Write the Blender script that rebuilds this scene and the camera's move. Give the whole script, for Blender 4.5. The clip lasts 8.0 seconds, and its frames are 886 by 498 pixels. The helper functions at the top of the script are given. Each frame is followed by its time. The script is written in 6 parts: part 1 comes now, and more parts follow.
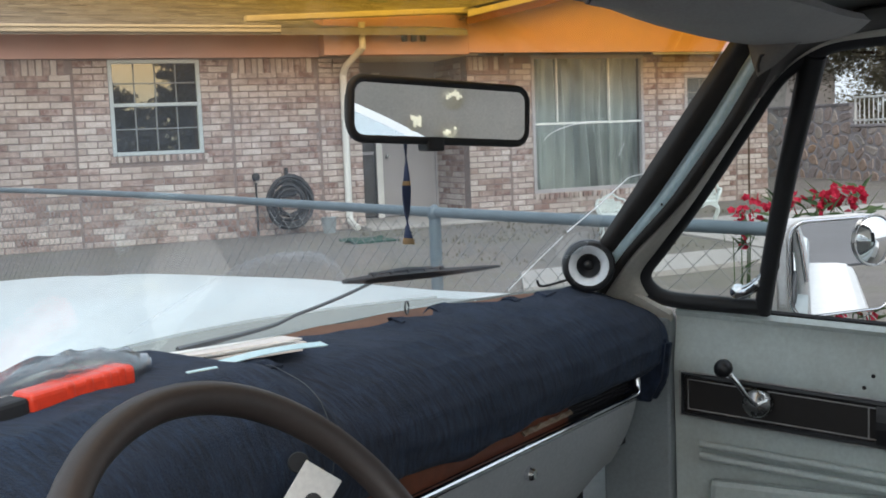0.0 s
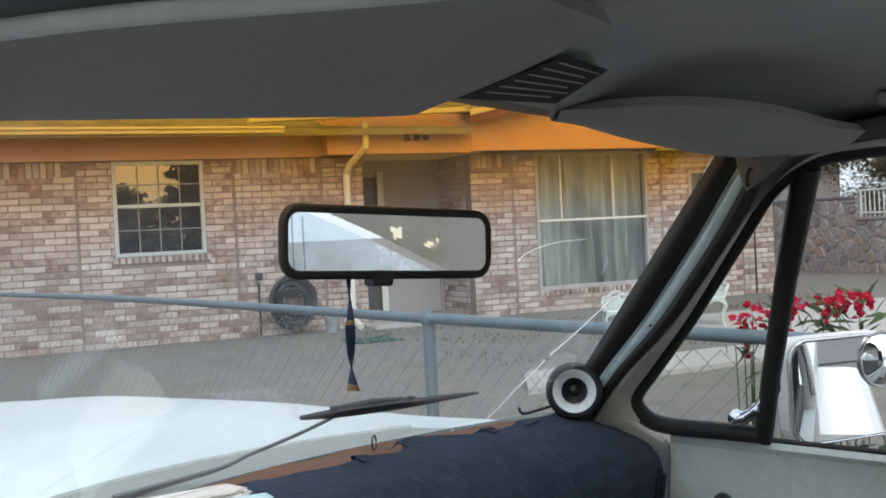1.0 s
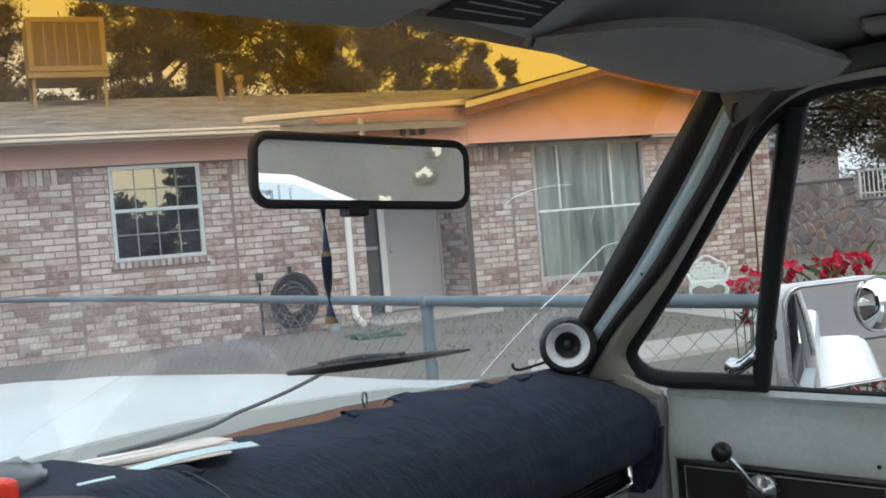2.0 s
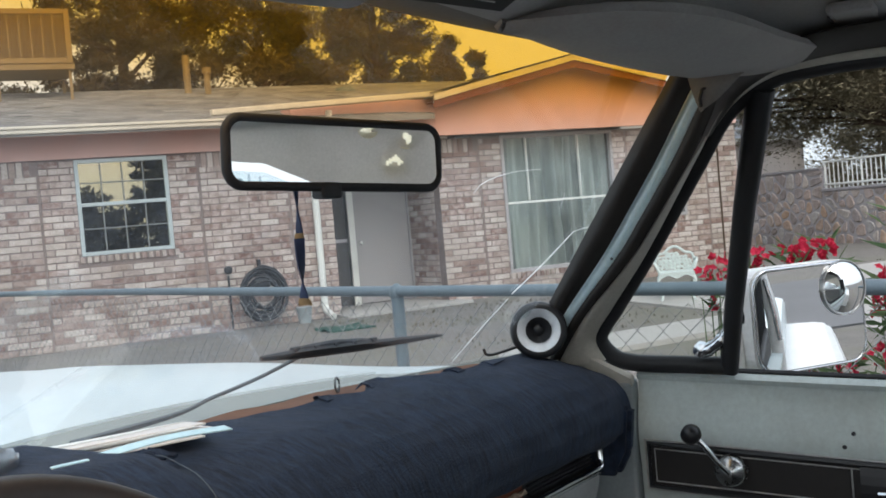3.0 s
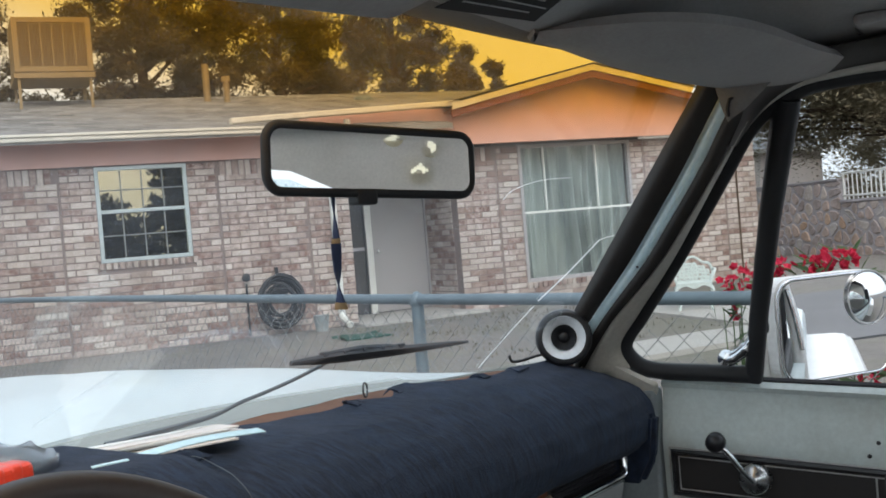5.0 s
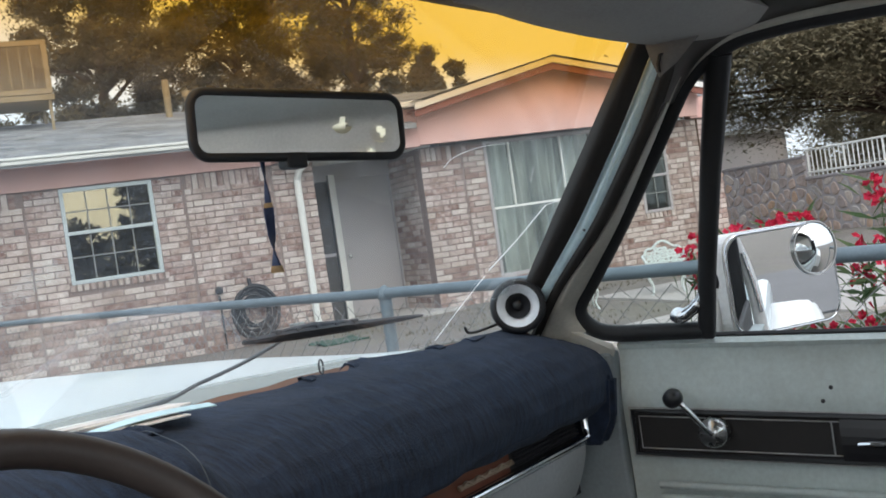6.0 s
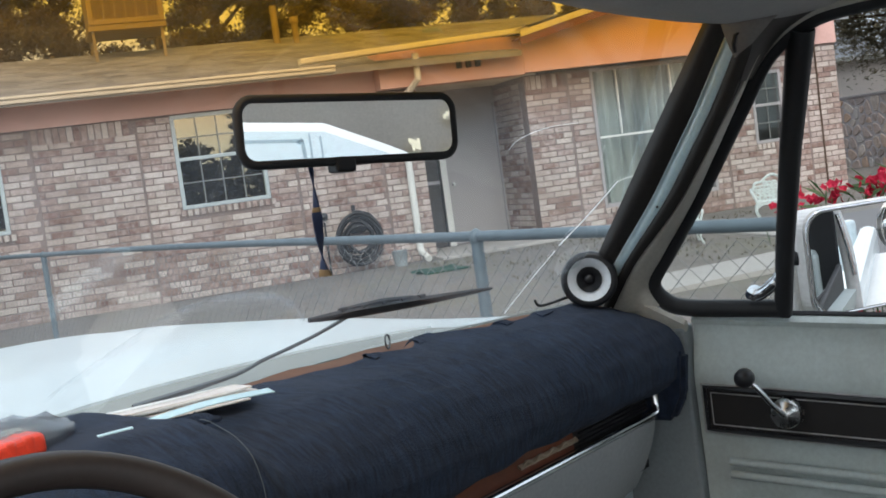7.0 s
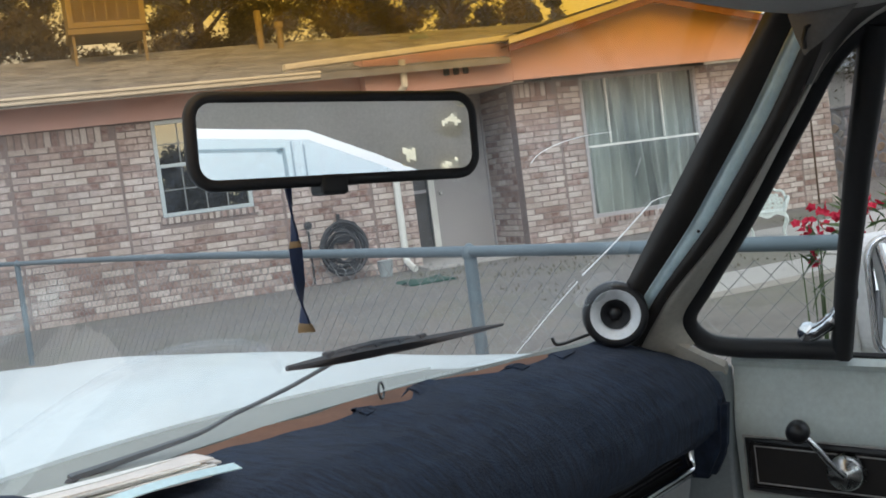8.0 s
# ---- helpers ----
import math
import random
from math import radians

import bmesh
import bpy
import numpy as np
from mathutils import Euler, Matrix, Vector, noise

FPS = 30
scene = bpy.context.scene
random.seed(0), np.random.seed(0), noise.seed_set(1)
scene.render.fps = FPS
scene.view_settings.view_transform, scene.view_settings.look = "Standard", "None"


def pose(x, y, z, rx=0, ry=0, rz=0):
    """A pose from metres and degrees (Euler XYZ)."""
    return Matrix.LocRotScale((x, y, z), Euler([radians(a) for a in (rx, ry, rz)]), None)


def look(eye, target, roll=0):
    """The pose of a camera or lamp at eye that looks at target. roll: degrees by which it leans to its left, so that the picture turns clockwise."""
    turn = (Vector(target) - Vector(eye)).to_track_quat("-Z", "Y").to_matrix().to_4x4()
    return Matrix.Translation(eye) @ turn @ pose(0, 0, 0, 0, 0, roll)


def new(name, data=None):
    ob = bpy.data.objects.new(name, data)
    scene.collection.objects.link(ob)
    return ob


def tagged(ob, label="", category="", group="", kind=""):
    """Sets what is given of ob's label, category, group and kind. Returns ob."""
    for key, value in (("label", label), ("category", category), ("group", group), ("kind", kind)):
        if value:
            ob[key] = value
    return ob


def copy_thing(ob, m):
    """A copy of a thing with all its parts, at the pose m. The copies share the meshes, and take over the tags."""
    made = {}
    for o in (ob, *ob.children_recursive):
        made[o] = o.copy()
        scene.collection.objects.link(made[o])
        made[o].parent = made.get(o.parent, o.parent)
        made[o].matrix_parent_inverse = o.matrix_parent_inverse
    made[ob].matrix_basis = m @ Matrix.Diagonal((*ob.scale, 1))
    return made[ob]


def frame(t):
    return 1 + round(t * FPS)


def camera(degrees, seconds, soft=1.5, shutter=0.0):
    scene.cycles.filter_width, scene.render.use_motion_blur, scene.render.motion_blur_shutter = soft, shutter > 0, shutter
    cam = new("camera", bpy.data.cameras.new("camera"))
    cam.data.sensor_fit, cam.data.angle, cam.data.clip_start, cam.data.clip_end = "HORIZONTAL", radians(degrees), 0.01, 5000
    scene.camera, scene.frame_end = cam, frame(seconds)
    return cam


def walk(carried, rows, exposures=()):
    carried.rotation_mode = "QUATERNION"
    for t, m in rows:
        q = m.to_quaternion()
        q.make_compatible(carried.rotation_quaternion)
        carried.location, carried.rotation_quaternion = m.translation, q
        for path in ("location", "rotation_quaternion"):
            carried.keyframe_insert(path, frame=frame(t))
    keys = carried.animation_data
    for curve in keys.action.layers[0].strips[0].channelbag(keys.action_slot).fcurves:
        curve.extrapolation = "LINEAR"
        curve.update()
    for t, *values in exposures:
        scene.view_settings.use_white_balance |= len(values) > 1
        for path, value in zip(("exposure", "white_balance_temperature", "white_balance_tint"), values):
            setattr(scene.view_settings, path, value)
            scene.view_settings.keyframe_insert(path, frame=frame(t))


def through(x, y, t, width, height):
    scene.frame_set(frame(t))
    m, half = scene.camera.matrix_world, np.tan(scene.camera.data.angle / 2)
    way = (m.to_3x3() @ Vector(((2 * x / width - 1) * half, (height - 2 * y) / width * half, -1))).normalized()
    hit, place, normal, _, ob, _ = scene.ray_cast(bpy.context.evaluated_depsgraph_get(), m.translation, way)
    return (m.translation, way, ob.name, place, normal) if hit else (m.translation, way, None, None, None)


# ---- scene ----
# ---------------------------------------------------------------- camera
# seconds, eye x y z, yaw (to the left of +y), pitch (up), roll
PATH = [
    (0.0, -0.1287, -0.0540, 1.5290, -23.987, -6.028, -2.245),
    (0.2, -0.1047, -0.0052, 1.5305, -26.677, -5.194, -2.622),
    (0.5, -0.0640, 0.0286, 1.5449, -26.277, -3.501, -2.540),
    (0.8, -0.0354, 0.0310, 1.5745, -25.991, -2.680, -1.130),
    (1.0, -0.0180, 0.0399, 1.5648, -23.739, -0.966, -2.803),
    (1.2, -0.0059, 0.0425, 1.5412, -24.662, -0.078, -3.116),
    (1.5, 0.0085, 0.0547, 1.5114, -23.612, -0.915, -4.959),
    (1.7, 0.0117, 0.0556, 1.5014, -23.539, -0.888, -4.827),
    (2.8, -0.0011, 0.0459, 1.4796, -24.752, -1.628, -5.162),
    (3.0, 0.0025, 0.0484, 1.4802, -25.239, -1.528, -5.111),
    (3.5, -0.0022, 0.0500, 1.4800, -25.139, -1.487, -5.158),
    (4.0, -0.0071, 0.0488, 1.4783, -25.145, -1.650, -4.856),
    (4.5, -0.0221, 0.0431, 1.4828, -24.620, -1.137, -4.431),
    (5.8, -0.0112, 0.0371, 1.4390, -24.834, -0.973, -6.841),
    (6.0, 0.0051, 0.0110, 1.4264, -25.791, -0.965, -8.412),
    (6.2, 0.0284, -0.0099, 1.4343, -25.588, -1.248, -9.396),
    (6.5, 0.0607, -0.0168, 1.4620, -24.965, -2.658, -10.280),
    (6.7, 0.0630, -0.0198, 1.4731, -21.474, -3.794, -10.321),
    (7.0, 0.0737, -0.0140, 1.5016, -19.577, -4.235, -7.760),
    (7.5, 0.0745, -0.0112, 1.5053, -19.008, -3.049, -7.194),
    (7.6, 0.0745, -0.0112, 1.5053, -19.248, -3.169, -7.194),
    (7.7, 0.1176, 0.1534, 1.5124, -20.034, -3.656, -7.297),
    (8.0, 0.1418, 0.2460, 1.5164, -20.477, -3.929, -7.355),
]


def cam_pose(x, y, z, yaw, pitch, roll):
    return Matrix.Translation((x, y, z)) @ pose(0, 0, 0, 0, 0, yaw) @ pose(0, 0, 0, 90 + pitch) @ pose(0, 0, 0, 0, 0, roll)


cam = camera(44.84, 8.0, soft=1.75, shutter=0.0)
walk(cam, [(t, cam_pose(*p)) for t, *p in PATH], [(0.0, 1.22), (1.5, 1.22), (3.0, 1.26), (4.5, 1.26), (6.0, 1.36), (7.0, 1.25), (7.5, 1.23), (8.0, 1.14)])

# ---------------------------------------------------------------- light
world = bpy.data.worlds.new("world")
scene.world = world
world.use_nodes = True
wn = world.node_tree
sky = wn.nodes.new("ShaderNodeTexSky")
sky.sky_type, sky.sun_disc = "NISHITA", False
SUN_ELEV, SUN_TURN = radians(45), radians(190)
sky.sun_elevation, sky.sun_rotation = SUN_ELEV, SUN_TURN
sky.dust_density, sky.air_density, sky.ozone_density = 5.0, 1.0, 0.6
haze = wn.nodes.new("ShaderNodeMix")  # thin bright cloud over the whole sky
haze.data_type = "RGBA"
haze.inputs[0].default_value = 0.75
haze.inputs[7].default_value = (3.33, 3.73, 4.13, 1)
wn.links.new(sky.outputs[0], haze.inputs[6])
wn.links.new(haze.outputs[2], wn.nodes["Background"].inputs[0])
wn.nodes["Background"].inputs[1].default_value = 0.15
sun = new("sun", bpy.data.lights.new("sun", "SUN"))
sun.data.energy, sun.data.angle, sun.data.color = 0.5, radians(60), (0.93, 0.98, 1.0)
sun.matrix_world = look((0, 0, 0), (-math.sin(SUN_TURN) * math.cos(SUN_ELEV), -math.cos(SUN_TURN) * math.cos(SUN_ELEV), -math.sin(SUN_ELEV)))


# ---------------------------------------------------------------- materials
def nodes_of(name):
    m = bpy.data.materials.new(name)
    m.use_nodes = True
    t = m.node_tree
    return m, t, t.nodes["Principled BSDF"]


def link(t, a, b):
    t.links.new(a, b)


def mixed(t, fac, a, b, kind="MIX"):
    n = t.nodes.new("ShaderNodeMix")
    n.data_type, n.blend_type = "RGBA", kind
    for sock, v in ((n.inputs[0], fac), (n.inputs[6], a), (n.inputs[7], b)):
        if isinstance(v, (int, float)):
            sock.default_value = v
        elif isinstance(v, tuple):
            sock.default_value = (*v, 1)
        else:
            link(t, v, sock)
    return n.outputs[2]


def noise_tex(t, scale, detail=4.0, rough=0.6, coord="Object"):
    c = t.nodes.new("ShaderNodeTexCoord")
    n = t.nodes.new("ShaderNodeTexNoise")
    n.inputs["Scale"].default_value, n.inputs["Detail"].default_value, n.inputs["Roughness"].default_value = scale, detail, rough
    link(t, c.outputs[coord], n.inputs["Vector"])
    return n.outputs["Fac"]


def ramp(t, fac, *stops):
    n = t.nodes.new("ShaderNodeValToRGB")
    e = n.color_ramp.elements
    while len(e) < len(stops):
        e.new(0.5)
    for el, (p, c) in zip(e, stops):
        el.position = p
        el.color = (*c, 1) if isinstance(c, tuple) else (c, c, c, 1)
    link(t, fac, n.inputs[0])
    return n.outputs[0]


def shade(c, k):
    return tuple(min(1.0, v * k) for v in c)


def mat(name, col, rough=0.6, metal=0.0, var=0.25, scale=6.0, fine=90.0, bump=0.08, depth=0.002, coat=0.0, dirt=None, dirt_amount=0.5):
    """A plain surface with stains at one scale, grain at another, and a fine relief."""
    m, t, b = nodes_of(name)
    big, small = noise_tex(t, scale), noise_tex(t, fine, 3.0)
    c = ramp(t, big, (0.3, shade(col, 1 - var)), (0.7, shade(col, 1 + var * 0.6)))
    c = mixed(t, 0.25, c, ramp(t, small, (0.3, shade(col, 0.7)), (0.7, shade(col, 1.25))))
    if dirt:
        f = ramp(t, noise_tex(t, scale * 0.6, 6.0, 0.7), (0.5, 0.0), (0.75, dirt_amount))
        c = mixed(t, f, c, dirt)
    link(t, c, b.inputs["Base Color"])
    b.inputs["Metallic"].default_value = metal
    r = t.nodes.new("ShaderNodeMapRange")
    r.inputs["To Min"].default_value, r.inputs["To Max"].default_value = max(0.02, rough - 0.08), min(1, rough + 0.08)
    link(t, big, r.inputs[0])
    link(t, r.outputs[0], b.inputs["Roughness"])
    if coat:
        b.inputs["Coat Weight"].default_value, b.inputs["Coat Roughness"].default_value = coat, 0.1
    if bump:
        n = t.nodes.new("ShaderNodeBump")
        n.inputs["Strength"].default_value, n.inputs["Distance"].default_value = bump, depth
        link(t, small, n.inputs["Height"])
        link(t, n.outputs[0], b.inputs["Normal"])
    return m


def pieces_mat(name, stops, rough=0.9, by_object=False, chalk=None, chalk_amount=0.5, grain=40.0, bump=0.5, depth=0.006):
    """Pieces that differ in colour, one by one, with grain and chalky wear."""
    m, t, b = nodes_of(name)
    if by_object:
        r = t.nodes.new("ShaderNodeObjectInfo").outputs["Random"]
    else:
        r = t.nodes.new("ShaderNodeNewGeometry").outputs["Random Per Island"]
    c = ramp(t, r, *stops)
    g = t.nodes.new("ShaderNodeTexCoord")
    n1 = t.nodes.new("ShaderNodeTexNoise")
    n1.inputs["Scale"].default_value, n1.inputs["Detail"].default_value = grain, 5.0
    geo = t.nodes.new("ShaderNodeNewGeometry")
    link(t, geo.outputs["Position"], n1.inputs["Vector"])
    c = mixed(t, 0.35, c, ramp(t, n1.outputs["Fac"], (0.3, 0.25), (0.7, 1.0)), "MULTIPLY")
    if chalk:
        n2 = t.nodes.new("ShaderNodeTexNoise")
        n2.inputs["Scale"].default_value, n2.inputs["Detail"].default_value, n2.inputs["Roughness"].default_value = 9.0, 6.0, 0.75
        link(t, geo.outputs["Position"], n2.inputs["Vector"])
        n3 = t.nodes.new("ShaderNodeTexNoise")
        n3.inputs["Scale"].default_value, n3.inputs["Detail"].default_value = 1.1, 4.0
        link(t, geo.outputs["Position"], n3.inputs["Vector"])
        k = mixed(t, 1.0, ramp(t, n2.outputs["Fac"], (0.42, 0.0), (0.6, 1.0)), ramp(t, n3.outputs["Fac"], (0.35, 0.15), (0.65, 1.0)), "MULTIPLY")
        c = mixed(t, mixed(t, 1.0, k, (chalk_amount,) * 3, "MULTIPLY"), c, chalk)
    n4 = t.nodes.new("ShaderNodeTexNoise")
    n4.inputs["Scale"].default_value, n4.inputs["Detail"].default_value, n4.inputs["Roughness"].default_value = 1.7, 6.0, 0.7
    link(t, geo.outputs["Position"], n4.inputs["Vector"])
    c = mixed(t, 0.8, c, ramp(t, n4.outputs["Fac"], (0.32, (0.66, 0.62, 0.56)), (0.5, (0.90, 0.89, 0.88)), (0.68, (1.04, 1.06, 1.08))), "MULTIPLY")
    link(t, c, b.inputs["Base Color"])
    b.inputs["Roughness"].default_value = rough
    bn = t.nodes.new("ShaderNodeBump")
    bn.inputs["Strength"].default_value, bn.inputs["Distance"].default_value = bump, depth
    link(t, n1.outputs["Fac"], bn.inputs["Height"])
    link(t, bn.outputs[0], b.inputs["Normal"])
    return m


def glass_mat(name, tint=(0.95, 0.97, 0.96), top=None, z0=0.0, z1=1.0, gloss=1.0, rough=0.02, dust=0.0, mirror_tint=(1.0, 1.0, 1.0)):
    """A thin pane: clear, mirrored by its Fresnel, with a shade band towards the top where one is given."""
    m = bpy.data.materials.new(name)
    m.use_nodes = True
    t = m.node_tree
    t.nodes.clear()
    out = t.nodes.new("ShaderNodeOutputMaterial")
    tr, gl, mx = t.nodes.new("ShaderNodeBsdfTransparent"), t.nodes.new("ShaderNodeBsdfGlossy"), t.nodes.new("ShaderNodeMixShader")
    tr.inputs[0].default_value = (*tint, 1)
    gl.inputs["Roughness"].default_value = rough
    gl.inputs["Color"].default_value = (*mirror_tint, 1)
    if top:
        c = t.nodes.new("ShaderNodeTexCoord")
        s = t.nodes.new("ShaderNodeSeparateXYZ")
        link(t, c.outputs["Object"], s.inputs[0])
        r = t.nodes.new("ShaderNodeMapRange")
        r.interpolation_type = "SMOOTHSTEP"
        r.inputs[1].default_value, r.inputs[2].default_value = z0, z1
        link(t, s.outputs[2], r.inputs[0])
        stain = mixed(t, r.outputs[0], tint, top)
        link(t, stain, tr.inputs[0])
    f = t.nodes.new("ShaderNodeFresnel")
    f.inputs[0].default_value = 1.45
    mu = t.nodes.new("ShaderNodeMath")
    mu.operation = "MULTIPLY"
    mu.inputs[1].default_value = gloss
    link(t, f.outputs[0], mu.inputs[0])
    link(t, mu.outputs[0], mx.inputs[0])
    link(t, tr.outputs[0], mx.inputs[1])
    link(t, gl.outputs[0], mx.inputs[2])
    last = mx.outputs[0]
    if dust:
        # a thin film of road dust, streaked and patchy, lit through the pane
        grime, dm = t.nodes.new("ShaderNodeBsdfTranslucent"), t.nodes.new("ShaderNodeMixShader")
        grime.inputs[0].default_value = (0.80, 0.82, 0.88, 1)
        if top:  # the dust lies outside the stained layer
            link(t, mixed(t, 1.0, stain, (0.80, 0.82, 0.88), "MULTIPLY"), grime.inputs[0])
        f1, f2 = noise_tex(t, 3.0, 6.0, 0.65), noise_tex(t, 26.0, 5.0, 0.7)
        amount = mixed(t, 0.4, ramp(t, f1, (0.35, dust * 0.25), (0.7, dust * 1.6)), ramp(t, f2, (0.4, dust * 0.2), (0.75, dust * 2.2)))
        link(t, amount, dm.inputs[0])
        link(t, last, dm.inputs[1])
        link(t, grime.outputs[0], dm.inputs[2])
        last = dm.outputs[0]
    link(t, last, out.inputs[0])
    return m


def leaf_mat(name, a, b_, rough=0.6, through=0.35):
    """Leaves or petals of two colours, which let some light through."""
    m, t, b = nodes_of(name)
    r = t.nodes.new("ShaderNodeNewGeometry").outputs["Random Per Island"]
    c = ramp(t, r, (0.0, a), (1.0, b_))
    link(t, c, b.inputs["Base Color"])
    b.inputs["Roughness"].default_value = rough
    b.inputs["Specular IOR Level"].default_value = 0.15
    tl, mx = t.nodes.new("ShaderNodeBsdfTranslucent"), t.nodes.new("ShaderNodeMixShader")
    link(t, c, tl.inputs[0])
    mx.inputs[0].default_value = through
    link(t, b.outputs[0], mx.inputs[1])
    link(t, tl.outputs[0], mx.inputs[2])
    link(t, mx.outputs[0], t.nodes["Material Output"].inputs[0])
    return m


M_PAINT = mat("white_paint", (0.76, 0.84, 0.86), 0.35, 0, 0.06, 4, 60, 0.02, coat=0.4, dirt=(0.55, 0.55, 0.52), dirt_amount=0.25)
M_PAINT_WARM = mat("mirror_white_paint", (0.84, 0.81, 0.77), 0.4, 0, 0.08, 9, 90, 0.03)
M_DOOR = mat("grey_door_paint", (0.54, 0.60, 0.58), 0.5, 0, 0.12, 5, 120, 0.05, dirt=(0.33, 0.32, 0.28), dirt_amount=0.45)
# about half the brightness of the door grey, for the post and the bucket
M_DOOR_DK = mat("darker_door_grey", (0.27, 0.30, 0.31), 0.55, 0, 0.15, 6, 120, 0.05)
M_TRIM_GREY = mat("grey_trim_paint", (0.53, 0.495, 0.43), 0.5, 0, 0.15, 9, 140, 0.06, dirt=(0.25, 0.22, 0.18), dirt_amount=0.3)
M_BLACK = mat("black_rubber", (0.018, 0.018, 0.02), 0.6, 0, 0.3, 20, 200, 0.1)
M_WIPER = mat("wiper_metal", (0.15, 0.165, 0.175), 0.4, 0.6, 0.2, 20, 150, 0.05)
M_BLACK_GLOSS = mat("black_plastic", (0.012, 0.012, 0.014), 0.35, 0, 0.3, 15, 150, 0.04)
M_CHROME = mat("chrome", (0.75, 0.76, 0.78), 0.12, 1.0, 0.1, 14, 120, 0.02)
M_CHROME_DULL = mat("worn_chrome", (0.6, 0.6, 0.6), 0.28, 1.0, 0.25, 20, 150, 0.05)
M_HEADLINER = mat("headliner_vinyl", (0.40, 0.395, 0.395), 0.75, 0, 0.15, 5, 180, 0.2)
M_VISOR = mat("visor_vinyl", (0.34, 0.325, 0.315), 0.7, 0, 0.12, 5, 200, 0.2, dirt=(0.22, 0.15, 0.14), dirt_amount=0.4)
# headliner vinyl darkened in colour, so it looks as shaded as the visor
M_CAP = mat("dimmed_headliner_vinyl", (0.19, 0.18, 0.175), 0.75, 0, 0.12, 5, 200, 0.2)
M_WOOD = mat("woodgrain_vinyl", (0.16, 0.045, 0.02), 0.4, 0, 0.35, 10, 60, 0.05)
M_GLOVE = mat("glove_panel", (0.36, 0.37, 0.37), 0.5, 0, 0.1, 6, 150, 0.08)
M_WHEEL = mat("steering_rim", (0.048, 0.037, 0.033), 0.45, 0, 0.2, 8, 160, 0.06)
M_DARK = mat("dark_underdash", (0.02, 0.02, 0.022), 0.8, 0, 0.3, 8, 90, 0.1)
M_TAN = mat("sunburnt_dash_foam", (0.16, 0.075, 0.043), 0.85, 0, 0.35, 12, 120, 0.3)
M_COWL = mat("cowl_paint", (0.27, 0.285, 0.265), 0.55, 0, 0.15, 7, 120, 0.05, dirt=(0.14, 0.13, 0.11), dirt_amount=0.5)


def cloth_mat(name, col, through):
    """Thin worn cloth that glows a little with the light behind it."""
    m = mat(name, col, 0.8, 0, 0.08, 5, 180, 0.1)
    t = m.node_tree
    b = t.nodes["Principled BSDF"]
    tl, mx = t.nodes.new("ShaderNodeBsdfTranslucent"), t.nodes.new("ShaderNodeMixShader")
    link(t, b.inputs["Base Color"].links[0].from_socket, tl.inputs[0])
    mx.inputs[0].default_value = through
    link(t, b.outputs[0], mx.inputs[1])
    link(t, tl.outputs[0], mx.inputs[2])
    link(t, mx.outputs[0], t.nodes["Material Output"].inputs[0])
    return m


def mirror_mat():
    m, t, b = nodes_of("mirror_silver")
    c = ramp(t, noise_tex(t, 14.0, 5.0), (0.35, (0.90, 0.91, 0.90)), (0.65, (0.95, 0.955, 0.955)))
    link(t, c, b.inputs["Base Color"])
    b.inputs["Metallic"].default_value, b.inputs["Roughness"].default_value = 1.0, 0.012
    return m


M_MIRROR = mirror_mat()
M_WHITE_RING = mat("white_plastic", (0.72, 0.74, 0.76), 0.45, 0, 0.08, 9, 120, 0.04)
M_PAPER = mat("paper", (0.78, 0.76, 0.72), 0.9, 0, 0.08, 12, 150, 0.1)
M_PAPER_OLD = mat("cream_paper", (0.74, 0.67, 0.62), 0.9, 0, 0.08, 12, 150, 0.1)
M_PAPER_BLUE = mat("pale_blue_paper", (0.60, 0.78, 0.82), 0.9, 0, 0.06, 12, 150, 0.1)
M_ORANGE = mat("orange_plastic", (0.78, 0.055, 0.02), 0.3, 0, 0.15, 14, 120, 0.05, coat=0.3)
M_NAVY = mat("navy_ribbon", (0.016, 0.03, 0.085), 0.7, 0, 0.2, 30, 200, 0.2)
M_GOLD = mat("gold_ribbon", (0.30, 0.20, 0.10), 0.7, 0, 0.2, 30, 200, 0.2)
M_CRACK = mat("crack_in_glass", (0.85, 0.87, 0.88), 0.3, 0, 0.05, 40, 200, 0.0)
M_PINK = mat("pink_board_paint", (0.62, 0.38, 0.335), 0.75, 0, 0.08, 2.0, 60, 0.1, dirt=(0.45, 0.32, 0.30), dirt_amount=0.4)
# red-brown barge board, its colour darkened for the shadow under the eave
M_RAKE = mat("shaded_red_board", (0.20, 0.075, 0.055), 0.8, 0, 0.15, 3, 60, 0.1)
M_WHITE_TRIM = mat("white_trim_paint", (0.66, 0.665, 0.63), 0.6, 0, 0.1, 3, 60, 0.1, dirt=(0.4, 0.37, 0.32), dirt_amount=0.4)
M_ALU = mat("window_aluminium", (0.44, 0.49, 0.50), 0.4, 0.3, 0.08, 8, 90, 0.05)
M_MUNTIN = mat("grey_window_grid", (0.20, 0.20, 0.19), 0.6, 0.1, 0.1, 8, 90, 0.0)
M_MORTAR = mat("mortar", (0.22, 0.17, 0.155), 0.95, 0, 0.2, 3, 50, 0.3)
BRICK_STOPS = ((0.0, (0.20, 0.115, 0.09)), (0.14, (0.27, 0.168, 0.142)), (0.30, (0.345, 0.25, 0.215)), (0.45, (0.40, 0.32, 0.285)), (0.70, (0.48, 0.41, 0.37)), (1.0, (0.585, 0.52, 0.47)))
M_BRICK = pieces_mat("brick_joined", BRICK_STOPS, chalk=(0.63, 0.53, 0.49), chalk_amount=0.66)
